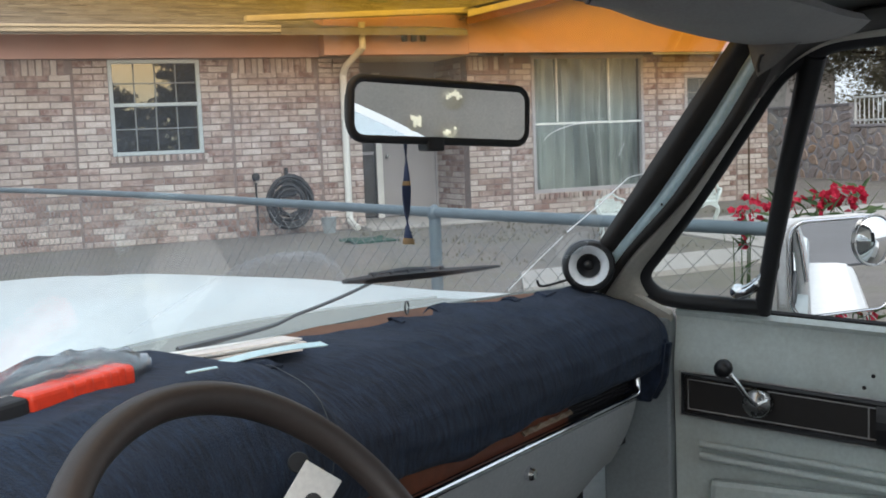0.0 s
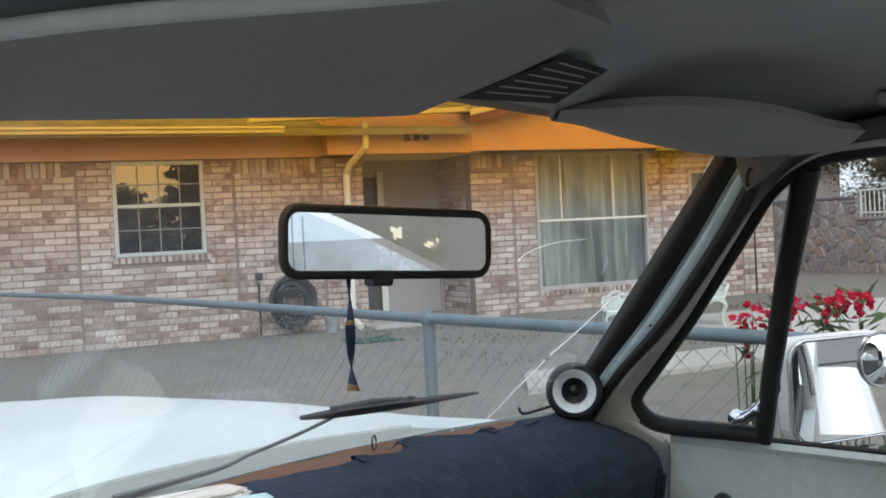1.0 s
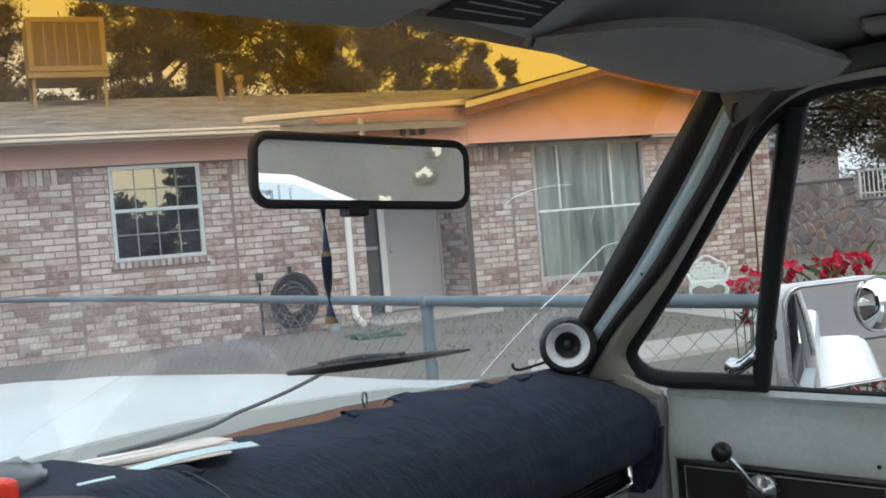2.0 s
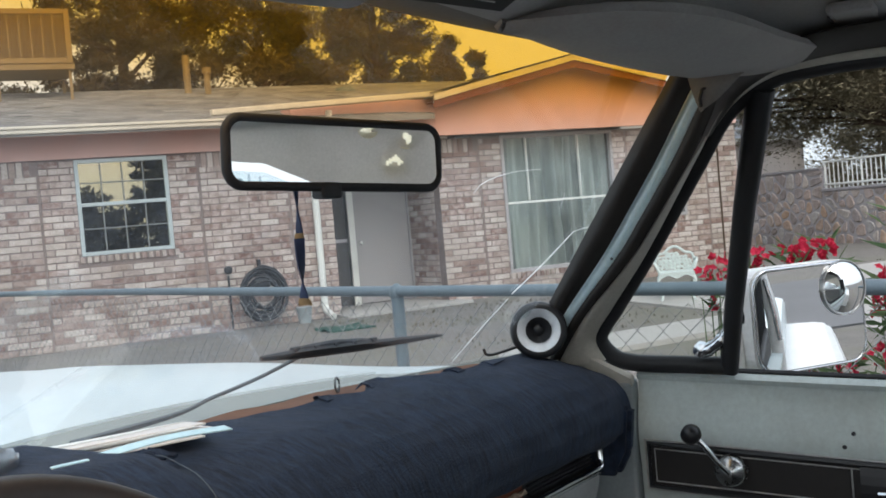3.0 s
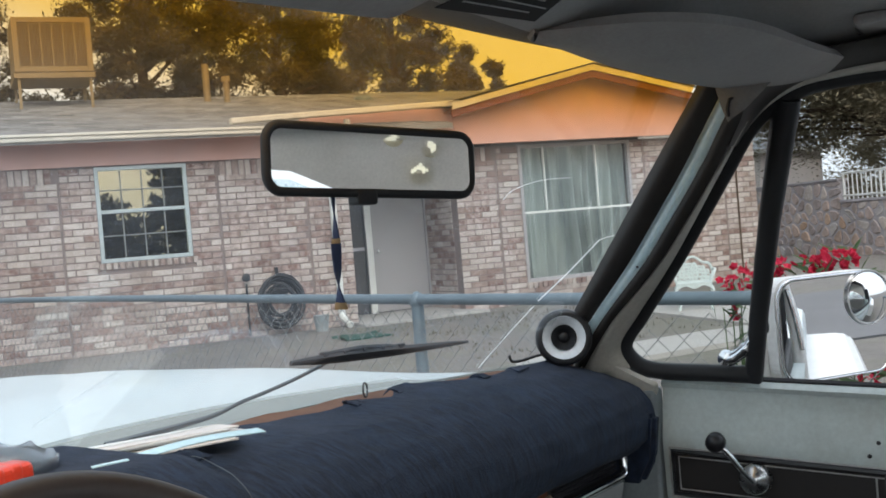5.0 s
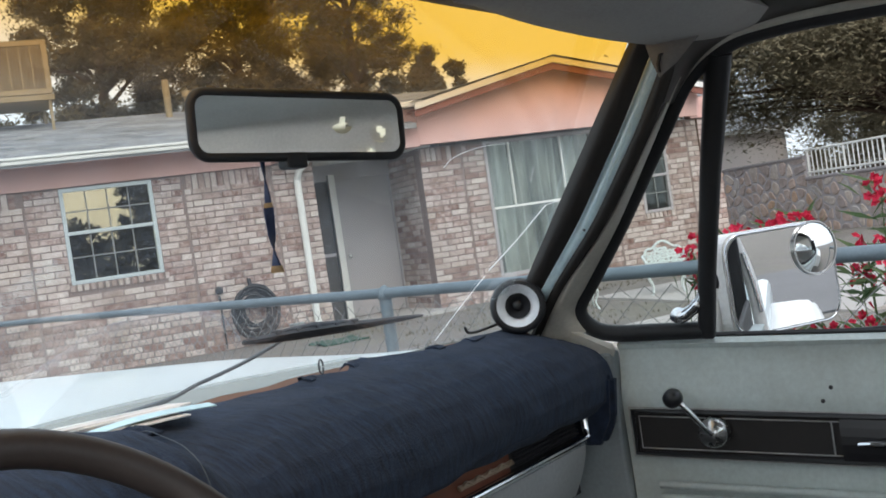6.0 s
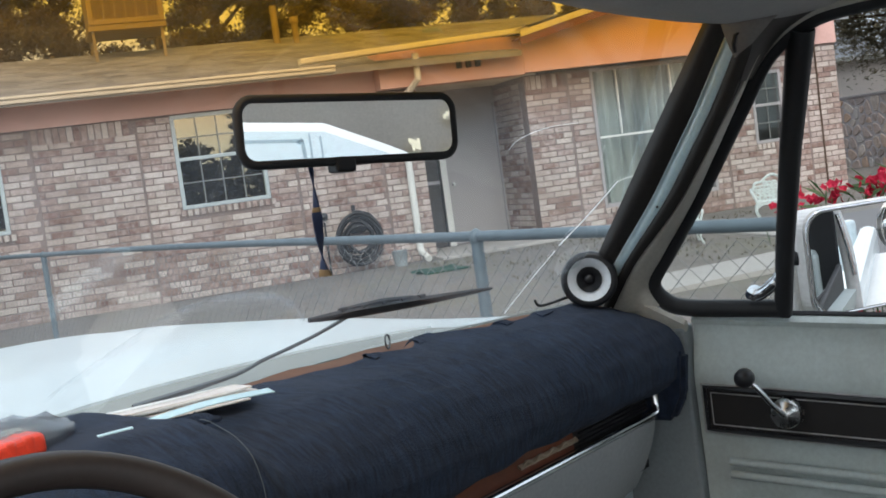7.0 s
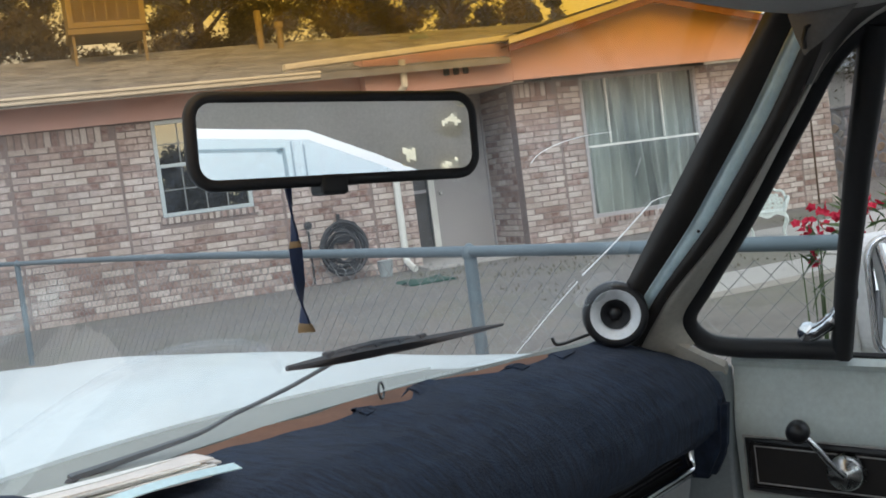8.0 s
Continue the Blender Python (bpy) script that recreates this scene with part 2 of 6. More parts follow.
M_BRICK_ONE = pieces_mat("brick_single", BRICK_STOPS, by_object=True, chalk=(0.63, 0.53, 0.49), chalk_amount=0.66)
M_SHINGLE = pieces_mat("shingle", ((0.0, (0.22, 0.23, 0.24)), (0.5, (0.29, 0.30, 0.31)), (1.0, (0.36, 0.37, 0.375))), grain=60, bump=0.8)
M_STONE = pieces_mat("wall_stone", ((0.0, (0.33, 0.285, 0.275)), (0.3, (0.42, 0.36, 0.335)), (0.6, (0.48, 0.39, 0.35)), (0.75, (0.54, 0.38, 0.27)), (0.85, (0.46, 0.44, 0.43)), (1.0, (0.60, 0.51, 0.44))), by_object=True, grain=14, bump=0.7, depth=0.02)
M_STONE_MORTAR = mat("stone_mortar", (0.36, 0.34, 0.345), 0.95, 0, 0.15, 2, 40, 0.4, 0.01)


def curtain_mat():
    m, t, b = nodes_of("curtain")
    mp, co, n = t.nodes.new("ShaderNodeMapping"), t.nodes.new("ShaderNodeTexCoord"), t.nodes.new("ShaderNodeTexNoise")
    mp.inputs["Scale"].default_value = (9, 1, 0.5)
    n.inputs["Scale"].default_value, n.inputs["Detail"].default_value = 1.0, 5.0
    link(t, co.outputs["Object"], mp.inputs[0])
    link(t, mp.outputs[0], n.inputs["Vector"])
    # upright dark and pale streaks paint the shading of the folds into the cloth
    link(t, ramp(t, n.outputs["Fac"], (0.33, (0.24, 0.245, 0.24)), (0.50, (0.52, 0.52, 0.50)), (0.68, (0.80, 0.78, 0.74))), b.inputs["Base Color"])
    b.inputs["Roughness"].default_value = 0.9
    return m


M_CURTAIN = curtain_mat()
M_ROOM = mat("room_dark", (0.20, 0.19, 0.18), 0.9, 0, 0.2, 3, 30, 0.0)
M_GREYDOOR = mat("house_door_paint", (0.34, 0.32, 0.32), 0.6, 0, 0.06, 2, 60, 0.05)
M_DARKDOOR = mat("screen_door", (0.07, 0.065, 0.06), 0.6, 0.2, 0.15, 3, 90, 0.1)
M_GALV = mat("galvanised_steel", (0.145, 0.185, 0.21), 0.55, 0.3, 0.2, 10, 120, 0.1)
M_WIRE = mat("fence_wire", (0.20, 0.20, 0.195), 0.6, 0.1, 0.2, 10, 120, 0.0)
M_IRON = mat("white_cast_iron", (0.52, 0.57, 0.55), 0.5, 0, 0.1, 12, 120, 0.1)
M_HOSE = mat("black_hose", (0.02, 0.02, 0.022), 0.5, 0, 0.2, 12, 120, 0.1)
M_COOLER = mat("cooler_sheet_metal", (0.27, 0.215, 0.12), 0.55, 0.1, 0.1, 3, 60, 0.1)
M_PAD = mat("cooler_pad", (0.13, 0.095, 0.05), 0.95, 0, 0.3, 6, 80, 0.2)
M_GREEN = mat("green_mat", (0.02, 0.07, 0.05), 0.8, 0, 0.3, 6, 70, 0.2)
M_CONCRETE = mat("concrete", (0.36, 0.345, 0.325), 0.9, 0, 0.12, 1.2, 60, 0.4, 0.004, dirt=(0.25, 0.23, 0.21), dirt_amount=0.5)
M_ASPHALT = mat("worn_asphalt", (0.13, 0.13, 0.135), 0.9, 0, 0.15, 0.4, 50, 0.4, 0.004)
M_BARK = mat("bark", (0.10, 0.065, 0.045), 0.95, 0, 0.35, 3, 30, 0.8, 0.02)
M_PLASTER = mat("pale_plaster", (0.86, 0.79, 0.75), 0.9, 0, 0.06, 1, 40, 0.2)
M_LEAF = leaf_mat("pine_needles", (0.075, 0.060, 0.030), (0.16, 0.128, 0.06))
M_LEAF2 = leaf_mat("dark_needles", (0.045, 0.045, 0.028), (0.115, 0.105, 0.068))
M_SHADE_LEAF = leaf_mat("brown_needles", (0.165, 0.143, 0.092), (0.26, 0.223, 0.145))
M_OLE_LEAF = leaf_mat("oleander_leaf", (0.05, 0.09, 0.04), (0.12, 0.17, 0.08))
M_OLE_FLOWER = leaf_mat("oleander_flower", (0.38, 0.010, 0.03), (0.62, 0.04, 0.09))
M_GRASS = leaf_mat("dry_grass", (0.15, 0.135, 0.105), (0.19, 0.172, 0.135))
M_SHIELD = glass_mat("windshield_glass", (0.90, 0.945, 0.945), (0.88, 0.455, 0.05), 1.535, 1.662, gloss=0.10, rough=0.07, dust=0.056)
M_SMEAR = glass_mat("wiper_smear", (0.99, 0.99, 0.99), gloss=0.0, dust=0.045)
M_BAG = glass_mat("clear_bag", (0.84, 0.82, 0.76), gloss=2.5, rough=0.18, dust=0.16)
M_PANE = glass_mat("side_glass", (0.93, 0.95, 0.94), gloss=0.6)
# the yellow of an evening sky is tinted into what these panes mirror
M_HOUSEGLASS = glass_mat("house_glass", (0.60, 0.62, 0.62), gloss=10.0, rough=0.01, mirror_tint=(1.0, 0.86, 0.58))
M_WINGLASS = glass_mat("curtain_glass", (0.80, 0.84, 0.83), gloss=1.0, rough=0.02)


def carpet_mat():
    m, t, b = nodes_of("navy_carpet")
    small, big = noise_tex(t, 300, 4.0, 0.7), noise_tex(t, 9, 5.0, 0.65)
    brushed = t.nodes.new("ShaderNodeTexNoise")
    brushed.inputs["Scale"].default_value, brushed.inputs["Detail"].default_value = 1.0, 5.0
    mp, co = t.nodes.new("ShaderNodeMapping"), t.nodes.new("ShaderNodeTexCoord")
    mp.inputs["Scale"].default_value = (190, 34, 30)
    mp.inputs["Rotation"].default_value = (0, 0, 0.35)
    link(t, co.outputs["Object"], mp.inputs[0])
    link(t, mp.outputs[0], brushed.inputs["Vector"])
    c = ramp(t, small, (0.3, (0.0022, 0.005, 0.012)), (0.7, (0.020, 0.040, 0.083)))
    c = mixed(t, 0.5, c, ramp(t, big, (0.3, (0.0025, 0.0075, 0.018)), (0.7, (0.013, 0.031, 0.068))))
    c = mixed(t, ramp(t, noise_tex(t, 3.2, 5.0, 0.7), (0.36, 0.0), (0.62, 0.6)), c, (0.028, 0.036, 0.060))  # sun-faded nap
    c = mixed(t, 0.75, c, ramp(t, brushed.outputs["Fac"], (0.3, 0.45), (0.72, 1.8)), "MULTIPLY")
    lint = ramp(t, noise_tex(t, 900, 0.0), (0.80, 0.0), (0.84, 0.5))
    link(t, mixed(t, lint, c, (0.10, 0.12, 0.14)), b.inputs["Base Color"])
    b.inputs["Roughness"].default_value = 1.0
    b.inputs["Sheen Weight"].default_value = 0.03
    n = t.nodes.new("ShaderNodeBump")
    n.inputs["Strength"].default_value, n.inputs["Distance"].default_value = 0.85, 0.005
    link(t, small, n.inputs["Height"])
    link(t, n.outputs[0], b.inputs["Normal"])
    return m


def ground_mat():
    m, t, b = nodes_of("yard_dirt")
    a, d, f = noise_tex(t, 0.55, 6.0, 0.65), noise_tex(t, 3.0, 6.0, 0.7), noise_tex(t, 45, 4.0)
    c = ramp(t, a, (0.36, (0.11, 0.093, 0.078)), (0.5, (0.17, 0.146, 0.125)), (0.60, (0.145, 0.135, 0.08)), (0.75, (0.11, 0.115, 0.065)))
    c = mixed(t, 0.5, c, ramp(t, d, (0.3, (0.09, 0.08, 0.068)), (0.7, (0.21, 0.185, 0.16))))
    c = mixed(t, 0.3, c, ramp(t, f, (0.3, 0.05), (0.7, 0.35)))
    link(t, c, b.inputs["Base Color"])
    b.inputs["Roughness"].default_value = 1.0
    n = t.nodes.new("ShaderNodeBump")
    n.inputs["Strength"].default_value, n.inputs["Distance"].default_value = 0.6, 0.03
    link(t, f, n.inputs["Height"])
    link(t, n.outputs[0], b.inputs["Normal"])
    return m


M_CARPET, M_GROUND = carpet_mat(), ground_mat()


# ---------------------------------------------------------------- mesh helpers
def finish(ob, smooth):
    if smooth:
        for p in ob.data.polygons:
            p.use_smooth = True
    return ob


def part(name, bm, material, parent=None, label="", smooth=False):
    """Link a bmesh as one mesh object under a thing or a part."""
    me = bpy.data.meshes.new(name)
    bmesh.ops.recalc_face_normals(bm, faces=bm.faces)
    for e in bm.edges:
        if len(e.link_faces) == 2 and e.calc_face_angle(0) > 1.3:
            e.smooth = False
    bm.to_mesh(me)
    bm.free()
    me.materials.append(material)
    ob = new(name, me)
    ob.parent = parent
    if label:
        ob["label"] = label
    return finish(ob, smooth)


def raw(name, verts, faces, material, parent=None, label="", smooth=False):
    me = bpy.data.meshes.new(name)
    me.from_pydata(verts, [], faces)
    me.materials.append(material)
    ob = new(name, me)
    ob.parent = parent
    if label:
        ob["label"] = label
    return finish(ob, smooth)


def thing(name, m, label, category, group="", kind=""):
    ob = new(name)
    ob.empty_display_size = 0.1
    ob.matrix_world = m
    return tagged(ob, label, category, group, kind)


def box(x0, x1, y0, y1, z0, z1, bevel=0.0, segs=2, bm=None, m=None):
    own = bm is None
    bm = bm or bmesh.new()
    r = bmesh.ops.create_cube(bm, size=1.0, matrix=(m or Matrix()) @ Matrix.LocRotScale(((x0 + x1) / 2, (y0 + y1) / 2, (z0 + z1) / 2), None, (abs(x1 - x0), abs(y1 - y0), abs(z1 - z0))))
    if bevel:
        es = {e for v in r["verts"] for e in v.link_edges}
        bmesh.ops.bevel(bm, geom=list(es), offset=bevel, segments=segs, affect="EDGES", profile=0.5)
    return bm


def tube(points, radius, segs=10, bm=None, closed=False, squash=1.0):
    """A round bar along a line of points; radius may be one number or one for each point."""
    bm = bm or bmesh.new()
    pts = [Vector(p) for p in points]
    n = len(pts)
    rad = radius if isinstance(radius, (list, tuple)) else [radius] * n
    rings, side = [], None
    for i, p in enumerate(pts):
        a = pts[(i - 1) % n] if (i or closed) else p
        b = pts[(i + 1) % n] if (i < n - 1 or closed) else p
        d = (b - a).normalized()
        if side is None:
            side = d.orthogonal().normalized()
        side = (side - d * side.dot(d)).normalized()
        up = d.cross(side)
        rings.append([bm.verts.new(p + rad[i] * (math.cos(2 * math.pi * k / segs) * side + squash * math.sin(2 * math.pi * k / segs) * up)) for k in range(segs)])
    for i in range(n if closed else n - 1):
        r0, r1 = rings[i], rings[(i + 1) % n]
        for k in range(segs):
            bm.faces.new((r0[k], r0[(k + 1) % segs], r1[(k + 1) % segs], r1[k]))
    if not closed:
        bm.faces.new(rings[0][::-1])
        bm.faces.new(rings[-1])
    return bm


def lathe(profile, m, segs=32, bm=None):
    """Turn (radius, height) pairs round the z axis of the pose m."""
    bm = bm or bmesh.new()
    rings = []
    for r, h in profile:
        if r < 1e-6:
            rings.append([bm.verts.new(m @ Vector((0, 0, h)))])
        else:
            rings.append([bm.verts.new(m @ Vector((r * math.cos(2 * math.pi * k / segs), r * math.sin(2 * math.pi * k / segs), h))) for k in range(segs)])
    for a, b in zip(rings, rings[1:]):
        for k in range(segs):
            q = [a[k % len(a)], a[(k + 1) % len(a)], b[(k + 1) % len(b)], b[k % len(b)]]
            q = [v for i, v in enumerate(q) if v not in q[:i]]
            if len(q) > 2:
                bm.faces.new(q)
    return bm


def sheet(fn, us, vs, thick=0.0, bm=None):
    """A surface fn(u, v) -> point over a grid, given a back by thick metres along its normal."""
    bm = bm or bmesh.new()
    g = [[bm.verts.new(fn(u, v)) for v in vs] for u in us]
    fs = [bm.faces.new((g[i][j], g[i + 1][j], g[i + 1][j + 1], g[i][j + 1])) for i in range(len(us) - 1) for j in range(len(vs) - 1)]
    if thick:
        bm.normal_update()
        bmesh.ops.solidify(bm, geom=fs, thickness=thick)
    return bm


def slab(poly, axis, thick, bevel=0.0):
    """A flat outline (points) pushed along axis by thick."""
    bm = bmesh.new()
    f = bm.faces.new([bm.verts.new(p) for p in poly])
    r = bmesh.ops.extrude_face_region(bm, geom=[f])
    bmesh.ops.translate(bm, vec=Vector(axis) * thick, verts=[v for v in r["geom"] if isinstance(v, bmesh.types.BMVert)])
    if bevel:
        bmesh.ops.bevel(bm, geom=bm.edges[:], offset=bevel, segments=2, affect="EDGES")
    return bm


def span(a, b, n):
    return [a + (b - a) * i / (n - 1) for i in range(n)]


def smooth_line(pts, per=6):
    """A Catmull-Rom line through points."""
    pts = [Vector(p) for p in pts]
    out = []
    for i in range(len(pts) - 1):
        p0, p1, p2, p3 = pts[max(i - 1, 0)], pts[i], pts[i + 1], pts[min(i + 2, len(pts) - 1)]
        for k in range(per):
            t = k / per
            out.append(0.5 * ((2 * p1) + (p2 - p0) * t + (2 * p0 - 5 * p1 + 4 * p2 - p3) * t * t + (3 * p1 - p0 - 3 * p2 + p3) * t ** 3))
    return out + [pts[-1]]


def sstep(a, b, x):
    t = min(1.0, max(0.0, (x - a) / (b - a)))
    return t * t * (3 - 2 * t)


# ---------------------------------------------------------------- ground
def gz(x, y):
    """Height of the ground: level round the truck, a little higher at the house."""
    return 0.28 * sstep(3.0, 12.5, y)


def build_ground():
    us = [-300, -120, -60, -30, -15, -8] + span(-6, 22, 57) + [26, 34, 60, 120, 300]
    vs = [-300, -120, -60, -30, -12, -5] + span(-3, 24, 55) + [28, 40, 60, 120, 300]
    bm = sheet(lambda x, y: (x, y, gz(x, y) + (0.012 * noise.noise((x * 0.9, y * 0.9, 0)) if abs(x) < 22 and -3 < y < 24 else 0)), us, vs)
    tagged(part("ground", bm, M_GROUND, None, "", True), "bare brown dirt yard with patches of dry grass", "ground", kind="structure")
    # concrete drive that runs past the chairs to the stone wall
    bm = sheet(lambda x, y: (x, y, gz(x, y) + 0.03), span(7.6, 30, 24), span(7.2, 11.6, 10), 0.1)
    tagged(part("driveway", bm, M_CONCRETE, None), "pale grey worn concrete drive beside the yard", "driveway", kind="structure")
    bm = sheet(lambda u, v: (4.2 + u * 3.4 + v * 0.5, 8.0 + v * 1.0 + u * 0.3, gz(0, 8.4) + 0.035), span(0, 1.05, 8), span(0, 1, 5), 0.08)
    tagged(part("walkway", bm, M_CONCRETE, None), "narrow grey concrete walk across the dirt yard", "walkway", kind="structure")

    bm = sheet(lambda x, y: (x, y, 0.025), span(-60, 60, 30), span(-17, -8, 6), 0.1)
    tagged(part("road", bm, M_ASPHALT, None), "worn grey asphalt street behind the truck", "road", kind="structure")

    rnd = random.Random(41)
    v, f = [], []
    for _ in range(2600):
        x, y = rnd.uniform(4.5, 13.0), rnd.uniform(9.3, 13.4)
        if 7.4 < x and y < 11.7 or noise.noise((x * 0.8, y * 0.8, 3)) < -0.05:
            continue
        h, a, k = rnd.uniform(0.015, 0.05), rnd.uniform(0, 6.28), len(v)
        d = Vector((math.cos(a), math.sin(a), 0)) * 0.012
        b = Vector((x, y, gz(x, y) + 0.004))
        v += [tuple(b - d), tuple(b + d), tuple(b + Vector((d.y, -d.x, h)) * 1.0)]
        f.append((k, k + 1, k + 2))
    tagged(raw("grass", v, f, M_GRASS), "sparse dry olive grass on the dirt", "grass", kind="stuff")


build_ground()

# ---------------------------------------------------------------- house
FY, BASE, EAVE = 14.1, 0.1, 2.66
PITCH_U, PITCH_V, BL, BH = 0.262, 0.084, 0.247, 0.070
house = thing("brick_house", Matrix.Translation((4.0, FY, 0.28)), "single-storey whitewashed brick house with pink boards and a low shingle roof", "house")
HOME = house.matrix_world.inverted()


def hp(name, bm, material, label="", parent=None, smooth=False):
    """A part of the house given in world metres."""
    bmesh.ops.transform(bm, matrix=HOME, verts=bm.verts)
    return part(name, bm, material, parent or house, label, smooth)


def wall_panels(x0, x1, z0, z1, y0, y1, holes):
    """A wall with real openings, as boxes round the holes (xa, xb, za, zb)."""
    bm = bmesh.new()
    xs = sorted({x0, x1, *[h[0] for h in holes], *[h[1] for h in holes]})
    for a, b in zip(xs, xs[1:]):
        cuts = sorted((h[2], h[3]) for h in holes if h[0] <= a + 1e-6 and h[1] >= b - 1e-6)
        z = z0
        for za, zb in cuts:
            if za > z:
                box(a, b, y0, y1, z, za, bm=bm)
            z = zb
        if z < z1:
            box(a, b, y0, y1, z, z1, bm=bm)
    return bm


def one_brick(verts, faces, p, u, n, w, h, d):
    """Adds a brick with five faces: its corner p, along u and up, d proud along n."""
    k = len(verts)
    up = Vector((0, 0, 1))
    e = 0.004
    back = [p, p + u * w, p + u * w + up * h, p + up * h]
    front = [p + u * e + up * e + n * d, p + u * (w - e) + up * e + n * d, p + u * (w - e) + up * (h - e) + n * d, p + u * e + up * (h - e) + n * d]
    verts.extend([*map(tuple, back), *map(tuple, front)])
    faces.extend([(k + 4, k + 5, k + 6, k + 7), (k, k + 1, k + 5, k + 4), (k + 1, k + 2, k + 6, k + 5), (k + 2, k + 3, k + 7, k + 6), (k + 3, k, k + 4, k + 7)])


def lay_bricks(p0, u, n, length, z0, z1, holes=(), soldiers=(), joints=(), pick=None):
    """Courses of bricks on a wall face. Returns joined verts, faces, and the whole bricks within the stretch pick."""
    rnd = random.Random(7)
    verts, faces, singles = [], [], []
    row, z = 0, z0
    while z + BH <= z1 + 0.01:
        a = -(PITCH_U / 2) * (row % 2)
        while a < length:
            lo, hi = max(a, 0.0), min(a + BL, length)
            a += PITCH_U
            pieces = [(lo, hi)]
            for h in list(holes) + [(j - 0.013, j + 0.013, -9, 99) for j in joints] + list(soldiers):
                if h[2] - 0.01 < z + BH * 0.6 and h[3] + 0.01 > z + BH * 0.4:
                    cut = []
                    for s, e in pieces:
                        if e <= h[0] or s >= h[1]:
                            cut.append((s, e))
                        else:
                            if h[0] - s > 0.02:
                                cut.append((s, h[0] - 0.004))
                            if e - h[1] > 0.02:
                                cut.append((h[1] + 0.004, e))
                    pieces = cut
            for s, e in pieces:
                if e - s < 0.03:
                    continue
                d = 0.008 + rnd.uniform(-0.003, 0.004)
                at = p0 + u * s + Vector((0, 0, z + rnd.uniform(-0.002, 0.002)))
                if pick and pick[0] <= s and e <= pick[1] and abs(e - s - BL) < 1e-4:
                    singles.append((at, d))
                else:
                    one_brick(verts, faces, at, u, n, e - s, BH, d)
        z += PITCH_V
        row += 1
    for sa, sb, za, zb in soldiers:
        s = sa
        while s + BH < sb:
            one_brick(verts, faces, p0 + u * (s + 0.005) + Vector((0, 0, za + 0.006)), u, n, BH, zb - za - 0.01, 0.009 + rnd.uniform(-0.002, 0.004))
            s += PITCH_V
    return verts, faces, singles


def build_house():
    X0, X1 = -9.0, 12.15
    win = [(-1.57, -0.42, 1.42, 2.645), (1.655, 2.805, 1.425, 2.635)]
    big = [(7.71, 9.70, 0.60, 2.66), (10.48, 11.05, 1.22, 2.34)]
    # left wall, right wall, entry walls
    wl = hp("wall", wall_panels(X0, 5.0, BASE, EAVE, FY, FY + 0.2, win), M_MORTAR, "whitewashed pinkish brick wall")
    wr = hp("wall", wall_panels(6.65, X1, BASE, EAVE, FY, FY + 0.2, big), M_MORTAR, "whitewashed pinkish brick wall")
    we = hp("wall", box(6.65, 6.85, FY + 0.2, 15.25, BASE, EAVE), M_MORTAR, "brick side wall of the entry")
    hp("wall", box(4.8, 5.0, FY + 0.2, 15.25, BASE, EAVE), M_MORTAR)
    hp("wall", box(X1 - 0.2, X1, FY + 0.2, 22.0, BASE, EAVE), M_MORTAR)
    hp("wall", box(X0, X0 + 0.2, FY + 0.2, 22.0, BASE, EAVE), M_MORTAR)
    hp("wall", box(X0, X1, 22.0, 22.2, BASE, EAVE), M_MORTAR)
    hp("wall", wall_panels(4.8, 6.85, BASE, EAVE, 15.25, 15.4, [(5.02, 5.62, 0.32, 2.42), (5.72, 6.62, 0.32, 2.42)]), M_GREYDOOR, "dim grey plaster wall of the entry")
    hp("porch_floor", box(4.9, 6.8, FY - 0.5, 15.25, 0.1, 0.32, 0.01), M_CONCRETE, "grey concrete entry step")
    hp("porch_ceiling", box(4.8, 6.85, FY, 15.4, EAVE, EAVE + 0.03), M_WHITE_TRIM)
    hp("conduit", tube([(11.74, FY - 0.022, 0.3), (11.74, FY - 0.022, 2.64)], 0.014, 8), M_BARK, "thin dark conduit on the brick wall")
    # the doors of the entry
    sd = hp("screen_door", box(5.02, 5.62, 15.29, 15.33, 0.33, 2.42, 0.005), M_DARKDOOR, "dark screen door")
    hp("door_rail", box(5.02, 5.62, 15.275, 15.288, 1.28, 1.33), M_GREYDOOR, "", sd)
    hp("door_frame", box(5.62, 5.72, 15.2, 15.33, 0.32, 2.5, 0.004), M_WHITE_TRIM, "pale wooden door frame")
    fd = hp("front_door", box(5.72, 6.62, 15.29, 15.33, 0.33, 2.42, 0.005), M_GREYDOOR, "plain grey front door")
    hp("door_knob", lathe([(0, 0.06), (0.026, 0.05), (0.03, 0.035), (0.014, 0.015), (0.014, 0)], Matrix.Translation((5.82, 15.29, 1.25)) @ pose(0, 0, 0, 90), 14), M_CHROME_DULL, "", fd, True)
    # windows
    for wx0, wx1, wz0, wz1 in win:
        sash_window(wx0, wx1, wz0, wz1)
    picture_window(*big[0])
    sash_window(*big[1], 2, M_GREYDOOR, M_WINGLASS, "narrow grey sash window with dark panes")
    # boards under the roof, with numerals as plain bars
    hp("frieze_board", box(X0, 4.42, FY - 0.06, FY + 0.1, EAVE - 0.01, 2.96), M_PINK, "faded pink painted board")
    hp("frieze_board", box(4.42, 6.55, FY - 0.30, FY + 0.1, EAVE, 3.2), M_PINK, "faded pink painted board")
    gable = [(6.55, FY - 0.31, EAVE + 0.02), (11.6, FY - 0.31, EAVE + 0.02), (11.6, FY - 0.31, 3.10), (8.82, FY - 0.31, 3.66), (6.55, FY - 0.31, 3.18)]
    hp("gable_board", slab(gable, (0, 1, 0), 0.1), M_PINK, "pink painted gable")
